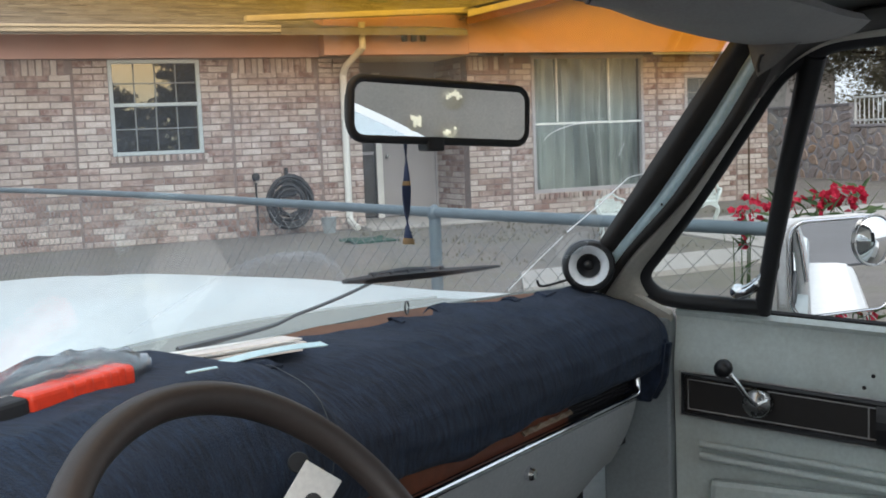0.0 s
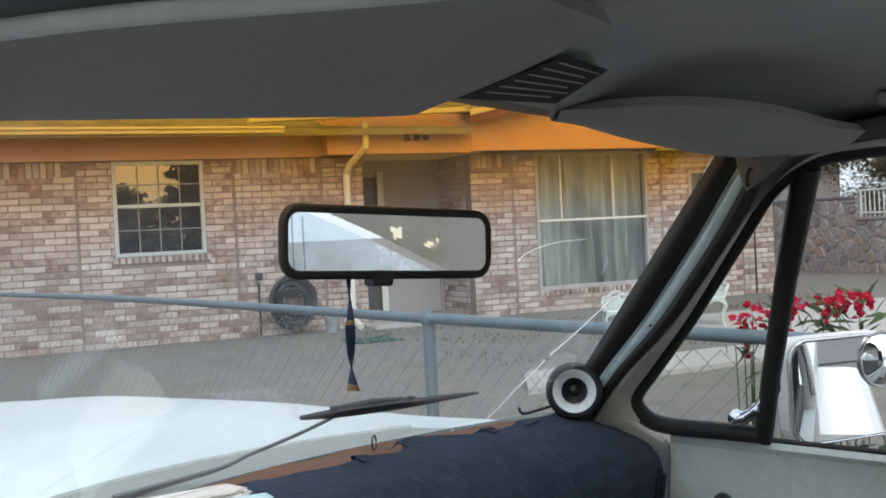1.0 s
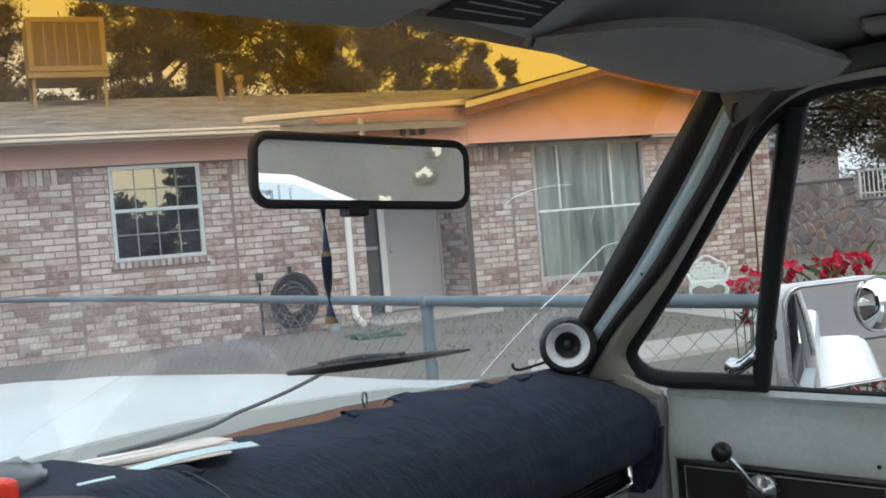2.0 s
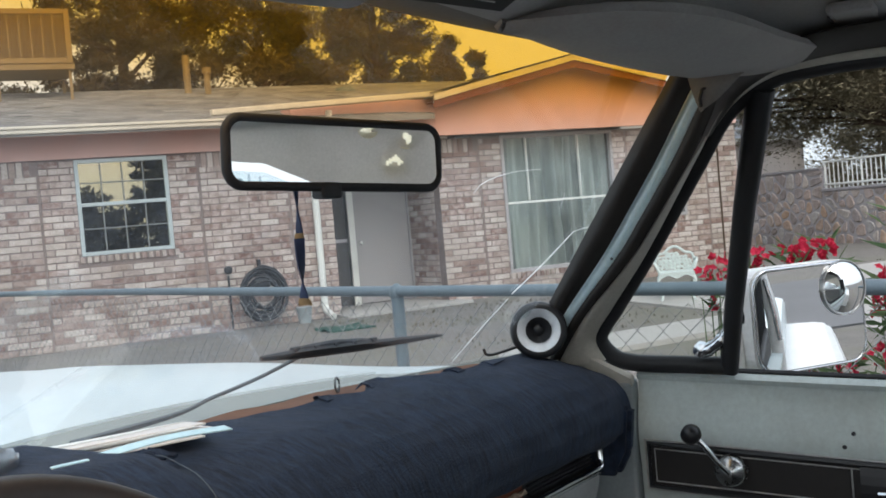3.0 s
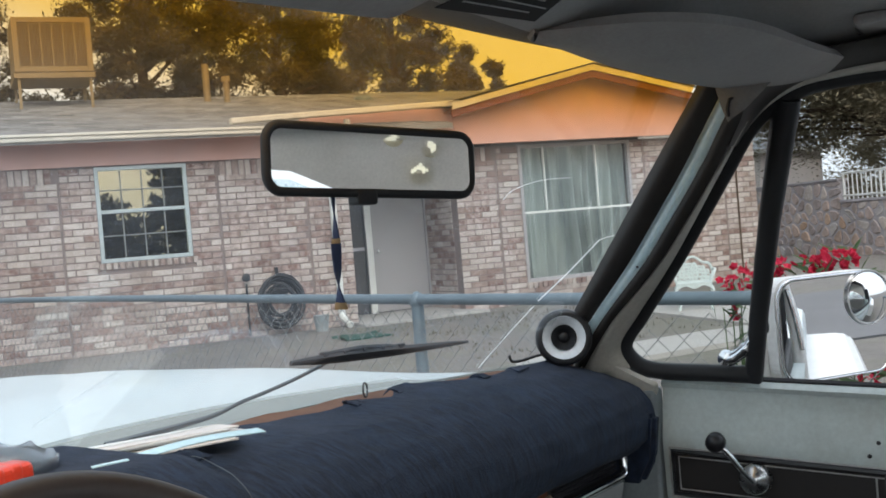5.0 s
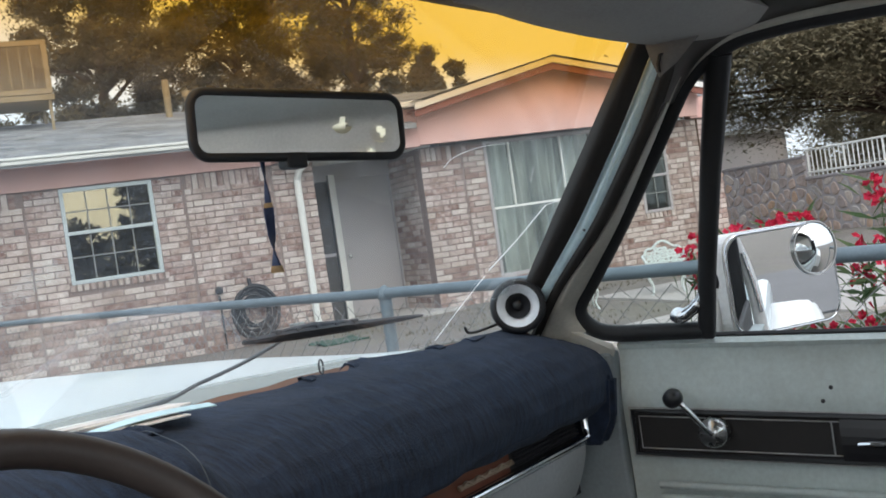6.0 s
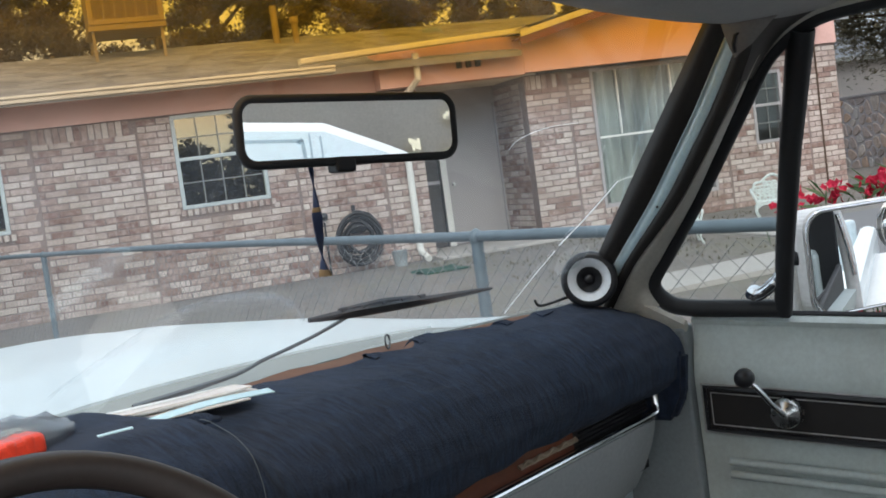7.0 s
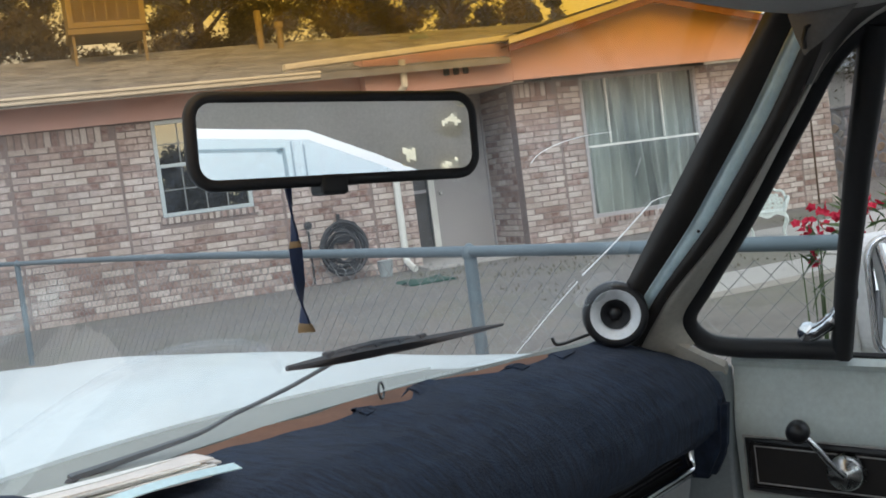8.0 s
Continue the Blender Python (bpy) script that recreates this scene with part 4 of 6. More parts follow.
def build_trees():
    rows = [(-4.8, 25.5, 10.5, 11, 2.4), (-1.0, 27.0, 11.5, 12, 2.2), (4.3, 25.5, 11.0, 13, 1.9), (7.55, 25.5, 11.5, 14, 2.2), (10.6, 25.6, 10.5, 15, 1.9)]
    for x, y, h, s, w in rows:
        tree("pine_tree", x, y, h, s, "tall pine behind the house with tufted green needles", 0.26, w, leaf=M_LEAF, clumps=155, per=600, size=0.043, tall=0.6, needle=1.6)
    for x, y, h, s, w in ((-6.6, 28.0, 8.5, 45, 1.9), (-2.9, 28.5, 8.0, 46, 1.9), (0.9, 28.5, 8.0, 47, 1.8), (2.4, 28.5, 5.4, 41, 1.5), (5.9, 27.5, 6.0, 42, 1.5), (9.1, 27.5, 6.3, 43, 1.6), (11.6, 27.2, 6.6, 44, 1.1), (12.9, 26.0, 6.2, 17, 0.75), (13.75, 26.0, 5.7, 18, 0.7)):
        tree("young_pine", x, y, h, s, "smaller pine filling the gap behind the house", 0.30, w, leaf=M_LEAF, clumps=54, per=480, size=0.043, needle=1.6)
    tree("shade_pine", 22.7, 18.2, 8.2, 21, "broad dark pine that overhangs the stone wall", 0.36, 5.0, leaf=M_SHADE_LEAF, lean=-3.2, clumps=560, per=840, size=0.034, needle=1.9, tall=0.6, trunk_r=0.25)
    tree("shade_pine", 28.5, 23.5, 7.0, 26, "broad brown-green pine beyond the white railing", 0.08, 4.6, leaf=M_SHADE_LEAF, clumps=230, per=640, size=0.044, needle=1.6, tall=0.6, trunk_r=0.22)
    tree("street_tree", -1.6, -30.0, 7.5, 22, "dark leafy tree across the street", 0.3, 2.0, leaf=M_LEAF2, clumps=70, per=90, size=0.16, tall=0.6)
    tree("street_tree", 11.4, -29.0, 7.5, 23, "dark leafy tree across the street", 0.3, 2.2, leaf=M_LEAF2, clumps=70, per=90, size=0.16, tall=0.6)

    rnd = random.Random(24)
    h = thing("far_hedge", Matrix.Translation((5, -32, 0)), "long dark hedge across the street", "hedge")
    cs = [(Vector((rnd.uniform(-30, 14), rnd.uniform(-0.8, 0.8), rnd.uniform(0.2, 4.3))), 0.9) for _ in range(560)]
    v, f = leaves(cs, 50, 1.0, 0.22, rnd, 1.2)
    raw("foliage", v, f, M_LEAF2, h)["kind"] = "stuff"


build_trees()


def oleander(base, heads, seed, label, thick=18):
    """A bush of thin stems; heads are the places of its flower clusters, with smaller ones about them."""
    rnd = random.Random(seed)
    base = Vector((*base, 0.1))
    t = thing("oleander_bush", Matrix.Translation(base), label, "bush")
    tips = [Vector(h) - base for h in heads]
    for h in tips[:]:
        for _ in range(2):
            tips.append(h + Vector((rnd.uniform(-0.10, 0.10), rnd.uniform(-0.10, 0.10), rnd.uniform(-0.32, -0.06))))
    sv = bmesh.new()
    for tip in tips:
        foot = Vector((tip.x * 0.25, tip.y * 0.25, -0.1))
        tube([foot, tip * 0.6 + foot * 0.4 + Vector((0, 0, 0.06)), tip], [0.004, 0.003, 0.0015], 5, bm=sv)
    part("stem", sv, M_OLE_LEAF, t)["kind"] = "stuff"
    v, f = [], []
    for k, tip in enumerate(tips):
        for j in range(thick if k < len(heads) else thick // 2):
            p = tip * 1.0 + Vector((rnd.gauss(0, 0.02), rnd.gauss(0, 0.02), -abs(rnd.gauss(0, 0.09)) + 0.012))
            a = Vector((rnd.uniform(-1, 1), rnd.uniform(-1, 1), rnd.uniform(0.0, 1.3))).normalized()
            b = a.orthogonal().normalized()
            s, w = rnd.uniform(0.07, 0.13), rnd.uniform(0.006, 0.010)
            sag = Vector((0, 0, -s * rnd.uniform(0.02, 0.2)))
            k0 = len(v)
            v += [tuple(p), tuple(p + a * s * 0.45 + b * w), tuple(p + a * s + sag), tuple(p + a * s * 0.45 - b * w)]
            f.append((k0, k0 + 1, k0 + 2, k0 + 3))
    raw("foliage", v, f, M_OLE_LEAF, t, "narrow grey-green leaves")["kind"] = "stuff"
    v, f = [], []
    for k, tip in enumerate(tips):
        big = k < len(heads)
        if not big and rnd.random() < 0.5:
            continue
        for j in range(rnd.randint(16, 24) if big else rnd.randint(4, 9)):
            c = tip + Vector((rnd.gauss(0, 0.022), rnd.gauss(0, 0.022), rnd.gauss(0.006, 0.020)))
            n = Vector((rnd.uniform(-1, 1), rnd.uniform(-1, 1), rnd.uniform(0, 1))).normalized()
            u = n.orthogonal().normalized()
            w = n.cross(u)
            for q in range(5):
                a0 = 2 * math.pi * q / 5
                d = u * math.cos(a0) + w * math.sin(a0)
                e = n.cross(d)
                k0 = len(v)
                v += [tuple(c), tuple(c + d * 0.008 + e * 0.007 + n * 0.004), tuple(c + d * 0.015 + n * rnd.uniform(0, 0.008)), tuple(c + d * 0.008 - e * 0.007 + n * 0.004)]
                f.append((k0, k0 + 1, k0 + 2, k0 + 3))
    raw("blossom", v, f, M_OLE_FLOWER, t, "clustered red five-petalled bloom")["kind"] = "stuff"


oleander((2.28, 2.50), [(2.32, 2.47, 1.29), (2.28, 2.50, 1.275), (2.36, 2.43, 1.295), (2.21, 2.56, 1.265), (2.24, 2.54, 0.94)], 31, "oleander bush with red flower clusters beside the fence")
oleander((2.12, 2.66), [(2.13, 2.63, 1.262), (2.11, 2.65, 1.215)], 33, "slim oleander bush with a few red flower clusters", 5)
oleander((2.46, 2.26), [(2.47, 2.22, 1.36), (2.52, 2.20, 1.25), (2.41, 2.28, 1.11), (2.43, 2.26, 1.19), (2.42, 2.27, 0.97), (2.31, 2.47, 0.93), (2.39, 2.40, 0.94), (2.50, 2.12, 1.05), (2.55, 2.05, 1.20), (2.48, 2.15, 0.88)], 32, "taller oleander bush full of red flowers beside the fence")


def clipped(poly, mid, nrm):
    """The part of a flat outline on the far side of nrm from a line through mid."""
    out = []
    for p, q in zip(poly, poly[1:] + poly[:1]):
        a, b = (p - mid).dot(nrm), (q - mid).dot(nrm)
        if a <= 0:
            out.append(p)
        if a * b < 0:
            out.append(p + (q - p) * (a / (a - b)))
    return out


def build_stone_wall():
    a, b = Vector((17.4, 23.0, 0)), Vector((16.3, 11.0, 0))
    d = (b - a).normalized()
    nrm = Vector((-abs(d.y), abs(d.x) * -1, 0)).normalized()
    L, STEP = (b - a).length, 6.0
    w = thing("stone_wall", Matrix.Translation((*a.xy, 0.2)), "low garden wall of mixed brown fieldstones in grey mortar", "wall")
    frame_m = Matrix(((d.x, nrm.x, 0, 0), (d.y, nrm.y, 0, 0), (0, 0, 1, 0), (0, 0, 0, 1)))

    def block(s0, s1, z0, z1, deep):
        bm = bmesh.new()
        bmesh.ops.create_cube(bm, size=1.0, matrix=Matrix.Translation(d * (s0 + s1) / 2 - nrm * 0.13 + Vector((0, 0, (z0 + z1) / 2))) @ frame_m @ Matrix.Diagonal((s1 - s0, deep, z1 - z0, 1)))
        bmesh.ops.bevel(bm, geom=bm.edges[:], offset=0.012, segments=2, affect="EDGES")
        return bm

    def top(s):
        return 1.63 if s < STEP else 1.17

    part("mortar", block(0, STEP, 0, 1.63, 0.26), M_STONE_MORTAR, w)
    part("mortar", block(STEP, L, 0, 1.17, 0.26), M_STONE_MORTAR, w)
    part("coping", block(-0.03, STEP + 0.03, 1.63, 1.68, 0.33), M_STONE_MORTAR, w)
    part("coping", block(STEP + 0.03, L, 1.17, 1.23, 0.33), M_STONE_MORTAR, w)
    # fieldstones fitted to one another, each with its own outline
    rnd = random.Random(5)
    seeds = []
    for r in range(7):
        for c in range(48):
            seeds.append(Vector((0.25 * c + (0.12 if r % 2 else 0) + rnd.uniform(-0.115, 0.115), 0.13 + 0.255 * r + rnd.uniform(-0.115, 0.115))))
    for p in seeds:
        if p.y > top(p.x) - 0.02:
            continue
        poly = [p + Vector(q) for q in ((-0.3, -0.3), (0.3, -0.3), (0.3, 0.3), (-0.3, 0.3))]
        for q in seeds:
            if q is not p and (q - p).length < 0.8 and q.y < top(q.x) - 0.02:
                n = (q - p).normalized()
                poly = clipped(poly, (p + q) / 2 - n * 0.024, n)
        poly = clipped(poly, Vector((0, top(p.x) - 0.01)), Vector((0, 1)))
        poly = clipped(poly, Vector((0, 0.01)), Vector((0, -1)))
        if len(poly) < 3:
            continue
        c = sum(poly, Vector((0, 0))) / len(poly)
        out = 0.012 + rnd.uniform(0, 0.018)
        soft = []
        for q0, q1 in zip(poly, poly[1:] + poly[:1]):
            soft += [q0 * 0.75 + q1 * 0.25, q0 * 0.25 + q1 * 0.75]
        k = len(soft)
        ring = [tuple(d * q.x + Vector((0, 0, q.y))) for q in soft]
        face = [tuple(d * (c + (q - c) * 0.86).x + Vector((0, 0, (c + (q - c) * 0.86).y)) + nrm * (out + rnd.uniform(-0.006, 0.006))) for q in soft]
        fs = [tuple(range(k, 2 * k))] + [(j, (j + 1) % k, k + (j + 1) % k, k + j) for j in range(k)]
        raw("stone", ring + face, fs, M_STONE, w)
    # white railing that stands on the wall
    r = thing("white_railing", Matrix.Translation((16.84, 15.9, 1.43)), "white painted metal railing on the stone wall", "railing")
    e = (b - a).normalized()
    for zz in (0.08, 0.55):
        part("rail", tube([-e * 1.1 + Vector((0, 0, zz)), e * 4.4 + Vector((0, 0, zz))], 0.022, 6), M_WHITE_TRIM, r)
    for k in range(38):
        p = -e * 1.05 + e * (0.135 * k)
        part("baluster", tube([p + Vector((0, 0, 0.0)), p + Vector((0, 0, 0.56))], 0.014 if k % 8 else 0.024, 6), M_WHITE_TRIM, r)


build_stone_wall()


def build_neighbour():
    n = thing("neighbour_house", Matrix.Translation((19.5, 26.0, 0.3)), "pale plastered neighbour house with a low roof", "house")
    part("wall", box(-3.2, 4.7, -1.0, 5, 0, 2.72), M_PLASTER, n)
    part("roof", slab([(-3.4, -1.15, 2.76), (-3.4, 2.0, 3.75), (-3.4, 5.2, 2.76), (-3.4, 5.2, 2.70), (-3.4, -1.15, 2.70)], (1, 0, 0), 8.3), M_SHINGLE, n)
    part("fascia", box(-3.4, 4.9, -1.19, -1.153, 2.66, 2.80, 0.006), M_WHITE_TRIM, n)
    part("porch_lamp", lathe([(0, 0.16), (0.09, 0.12), (0.11, 0), (0.05, -0.1), (0, -0.1)], Matrix.Translation((-1.5, -1.1, 2.1)), 12), M_BARK, n)


build_neighbour()


def garden_chair():
    """A cast-iron armchair with a pierced, leafy back and curved legs."""
    c = thing("garden_chair", Matrix(), "white ornate cast-iron garden chair in the yard", "chair", "garden chairs by the house")
    part("seat", box(-0.27, 0.27, -0.22, 0.21, 0.450, 0.478, 0.01), M_IRON, c)
    part("apron", sheet(lambda x, v: (x, -0.225, 0.450 - v * (0.05 + 0.025 * math.cos(x * 23))), span(-0.26, 0.26, 25), [0, 0.5, 1], 0.014), M_IRON, c)
    for sx in (-1, 1):
        for sy in (-1, 1):
            pts = smooth_line([(sx * 0.22, sy * 0.18, 0.46), (sx * 0.28, sy * 0.23, 0.34), (sx * 0.22, sy * 0.19, 0.15), (sx * 0.27, sy * 0.24, 0.0)], 4)
            part("leg", tube(pts, [0.028, 0.028, 0.026, 0.024, 0.022, 0.02, 0.018, 0.018, 0.018, 0.018, 0.018, 0.02, 0.024], 7), M_IRON, c)
    bk = bmesh.new()
    edge = smooth_line([(-0.26, 0.20, 0.46), (-0.30, 0.23, 0.60), (-0.26, 0.25, 0.74), (-0.17, 0.26, 0.76), (-0.08, 0.27, 0.83), (0, 0.28, 0.86), (0.08, 0.27, 0.83), (0.17, 0.26, 0.76), (0.26, 0.25, 0.74), (0.30, 0.23, 0.60), (0.26, 0.20, 0.46)], 5)
    tube(edge, 0.021, 7, bm=bk)
    # grapes and leaves of the cast back
    rnd = random.Random(12)
    for i in range(8):
        for j in range(6):
            x, z = -0.23 + 0.0657 * i + rnd.uniform(-0.01, 0.01), 0.50 + 0.058 * j + rnd.uniform(-0.01, 0.01)
            if z > 0.79 - 0.5 * abs(x):
                continue
            r = rnd.uniform(0.026, 0.034)
            ring = [(x + r * math.cos(k * 0.7854), 0.205 + (z - 0.42) * 0.14, z + r * math.sin(k * 0.7854)) for k in range(8)]
            tube(ring, rnd.uniform(0.013, 0.018), 5, bm=bk, closed=True)
            if rnd.random() < 0.45:
                tube([(x, 0.203 + (z - 0.42) * 0.14, z - 0.03), (x + 0.01, 0.198 + (z - 0.42) * 0.14, z), (x, 0.205 + (z - 0.42) * 0.14, z + 0.03)], [0.004, 0.016, 0.004], 6, bm=bk)
    part("backrest", bk, M_IRON, c)
    for sx in (-1, 1):
        part("armrest", tube(smooth_line([(sx * 0.29, 0.23, 0.64), (sx * 0.33, 0.05, 0.66), (sx * 0.31, -0.15, 0.61), (sx * 0.25, -0.20, 0.46)], 5), 0.021, 7), M_IRON, c)
    return c


def build_chairs():
    c = garden_chair()
    spots = [(8.08, 10.63, -36), (6.89, 10.72, -24)]
    for k, (x, y, turn) in enumerate(spots):
        m = Matrix.Translation((x, y, gz(x, y))) @ pose(0, 0, 0, 0, 0, turn) @ Matrix.Diagonal((0.78, 0.78, 0.76, 1))
        if k:
            copy_thing(c, m)
        else:
            c.matrix_world = m


build_chairs()

# ---------------------------------------------------------------- the truck
TRUCK = Matrix.Translation((0.3755, 1.0614, 0)) @ pose(0, 0, 0, 0, 0, 38)
truck = thing("pickup_truck", TRUCK, "old white pickup truck with a navy carpet dash cover", "truck")


def glass_y(x, z):
    """The curved, raked windshield: its place ahead for a height and a distance from the middle."""
    return 0.45 - 0.27 * (x / 0.86) ** 2 - 1.0 * (z - 1.22)


def glass_half(z, s=1):
    return 0.865 - 0.53 * (z - 1.22) + (0.12 if s < 0 else 0.05)


def dash_y(x):
    """The line of the dash face, which falls back a little towards the door."""
    return 0.052 + 0.151 * (0.86 - max(x, -0.2)) + 0.05 * min(0, x + 0.2)


def dash_back(x):
    """How far the carpet cover reaches back over the dash: its edge is torn and uneven."""
    return 0.112 + 0.088 * sstep(0.50, 0.22, x) + 0.048 * sstep(0.40, 0.47, x) * sstep(0.57, 0.52, x) - 0.014 * sstep(0.55, 0.75, x)


def build_windshield():
    us, vs = span(-1, 1, 41), span(1.19, 1.722, 27)
    bm = sheet(lambda u, z: (u * glass_half(z, u), glass_y(u * glass_half(z), z), z), us, vs)
    w = part("windshield", bm, M_SHIELD, truck, "cracked windshield with an amber shade band along the top", True)
    w.visible_shadow = False

    def on(x, z, off=-0.004):
        return Vector((x, glass_y(x, z) + off, z))

    def crack(pts, r):
        line = smooth_line([on(x, z) for x, z in pts], 5)
        part("crack", tube(line, r, 4, squash=0.3), M_CRACK, w, "pale crack line in the glass")

    crack([(0.698, 1.241), (0.703, 1.296), (0.710, 1.341)], 0.0009)
    crack([(0.710, 1.349), (0.725, 1.393), (0.735, 1.443)], 0.0013)
    crack([(0.735, 1.443), (0.752, 1.447), (0.770, 1.448)], 0.0006)
    crack([(0.465, 1.516), (0.469, 1.527), (0.492, 1.536), (0.525, 1.541), (0.569, 1.542)], 0.0008)
    crack([(0.668, 1.483), (0.654, 1.505)], 0.0005)
    # grey arc of dirt that the wiper leaves on the glass
    arc = smooth_line([on(x, z, 0.003) for x, z in ((-0.15, 1.310), (-0.09, 1.337), (-0.051, 1.355), (-0.005, 1.371), (0.066, 1.378), (0.165, 1.367), (0.239, 1.339), (0.276, 1.312))], 6)
    n = len(arc) - 1
    for k, (half, low) in enumerate(((0.0085, -0.003), (0.0045, 0.0), (0.0018, 0.001))):
        bm = sheet(lambda u, v: arc[int(round(u * n))] + Vector((0, 0.002 * k - v * half - low, v * half + low)) * (0.35 + 0.65 * math.sin(math.pi * u) ** 0.5), [i / n for i in range(n + 1)], span(-1, 1, 5))
        part("wiper_smear", bm, M_SMEAR, w, "faint grey wiper smear", True).visible_shadow = False
    # black seal round the glass
    side = [Vector((-glass_half(z, -1) - 0.02, glass_y(glass_half(z), z) + 0.004, z)) for z in span(1.21, 1.69, 14)]
    part("seal", tube(side, 0.016, 8), M_BLACK, truck, "", True)
    part("seal", tube([(x, glass_y(x, 1.205) - 0.004, 1.205) for x in span(-0.86, 0.86, 30)], 0.014, 8), M_BLACK, truck, "", True)


def build_hood():
    def top(x, y):
        edge = abs(x) / 0.90
        crown = 0.028 * (1 - edge ** 2)
        fall = -0.05 * sstep(1.2, 1.95, y) - 0.10 * sstep(0.94, 1.0, edge) - 0.09 * sstep(1.75, 1.95, y)
        return 1.220 + crown + fall + 0.016 * sstep(0.40, 0.85, y) - 0.012 * sstep(0.655, 0.68, abs(x))

    xs = span(-0.66, 0.66, 41)
    part("hood", sheet(lambda x, v: (x, glass_y(x, 1.22) + 0.085 + v * (1.95 - glass_y(x, 1.22) - 0.085), top(x, glass_y(x, 1.22) + 0.085 + v * (1.95 - glass_y(x, 1.22) - 0.085))), xs, span(0, 1, 30), 0.012), M_PAINT, truck, "smooth white hood", True)
    for s in (-1, 1):
        xs = [s * v for v in span(0.668, 0.90, 14)]
        part("fender", sheet(lambda x, y: (x, y, top(x, y)), xs, span(0.30, 1.95, 34), 0.012), M_PAINT, truck, "white front fender", True)
        part("fender_side", box(s * 0.885 - 0.012, s * 0.885 + 0.012, 0.28, 1.95, 0.5, 1.115, 0.01), M_PAINT, truck)
    part("grille", box(-0.88, 0.88, 1.93, 1.97, 0.55, 1.03, 0.01), M_CHROME_DULL, truck)
    # cowl between glass and hood
    us = span(-0.885, 0.885, 40)
    part("cowl", sheet(lambda x, v: (x, glass_y(x, 1.22) + 0.015 + v * 0.067, 1.228 * (1 - v) + (top(x, glass_y(x, 1.22) + 0.085) - 0.004) * v), us, span(0, 1, 8), 0.01), M_COWL, truck, "grey cowl panel below the windshield", True)
    for s in (-1, 1):
        part("lower_side", box(s * 0.93 - 0.02, s * 0.93 + 0.02, -1.2, 0.28, 0.42, 0.60, 0.02), M_PAINT, truck)
        part("bed_side", box(s * 0.95 - 0.04, s * 0.95 + 0.04, -3.7, -1.32, 0.55, 1.06, 0.03), M_PAINT, truck, "white bed side")
        prof = [(0.975, 0.990), (1.12, 0.988), (1.155, 0.978), (1.18, 0.945), (1.195, 0.85), (1.20, 0.55), (0.975, 0.55)]
        part("rear_fender", slab([(s * x, -3.05, z) for x, z in prof], (0, 1, 0), 1.70, 0.012), M_PAINT_WARM, truck, "white rear fender", True)
        part("cab_corner", tube(smooth_line([(s * 0.985, -1.20, 0.70), (s * 0.982, -1.20, 1.08), (s * 0.965, -1.21, 1.25), (s * 0.90, -1.22, 1.45), (s * 0.80, -1.24, 1.69)], 5), 0.017, 10), M_PAINT_WARM, truck, "white painted cab corner", True)
    part("door_jamb", box(0.80, 0.958, -1.195, -1.165, 0.98, 1.50, 0.006), M_BLACK, truck, "black door jamb seal")
    part("cab_corner_trim", tube([(0.990, -1.178, 1.12), (0.981, -1.182, 1.20), (0.966, -1.186, 1.28)], 0.006, 8), M_CHROME, truck, "chrome corner trim", True)
    part("tailgate", box(-0.9, 0.9, -3.72, -3.66, 0.55, 1.1, 0.02), M_PAINT, truck)
    part("bed_floor", box(-0.9, 0.9, -3.66, -1.34, 0.72, 0.76), M_PAINT, truck)
    for sx in (-1, 1):
        for y in (1.15, -2.6):
            wheel = part("wheel", lathe([(0.12, -0.1), (0.30, -0.11), (0.36, -0.09), (0.37, 0), (0.36, 0.09), (0.30, 0.11), (0.12, 0.1)], Matrix.Translation((sx * 0.82, y, 0.37)) @ pose(0, 0, 0, 0, 90), 28), M_BLACK, truck, "black tyre")
            part("rim", lathe([(0, 0.07), (0.16, 0.06), (0.21, 0.09), (0.22, -0.09), (0, -0.07)], Matrix.Translation((sx * 0.82, y, 0.37)) @ pose(0, 0, 0, 0, 90), 24), M_CHROME_DULL, wheel)


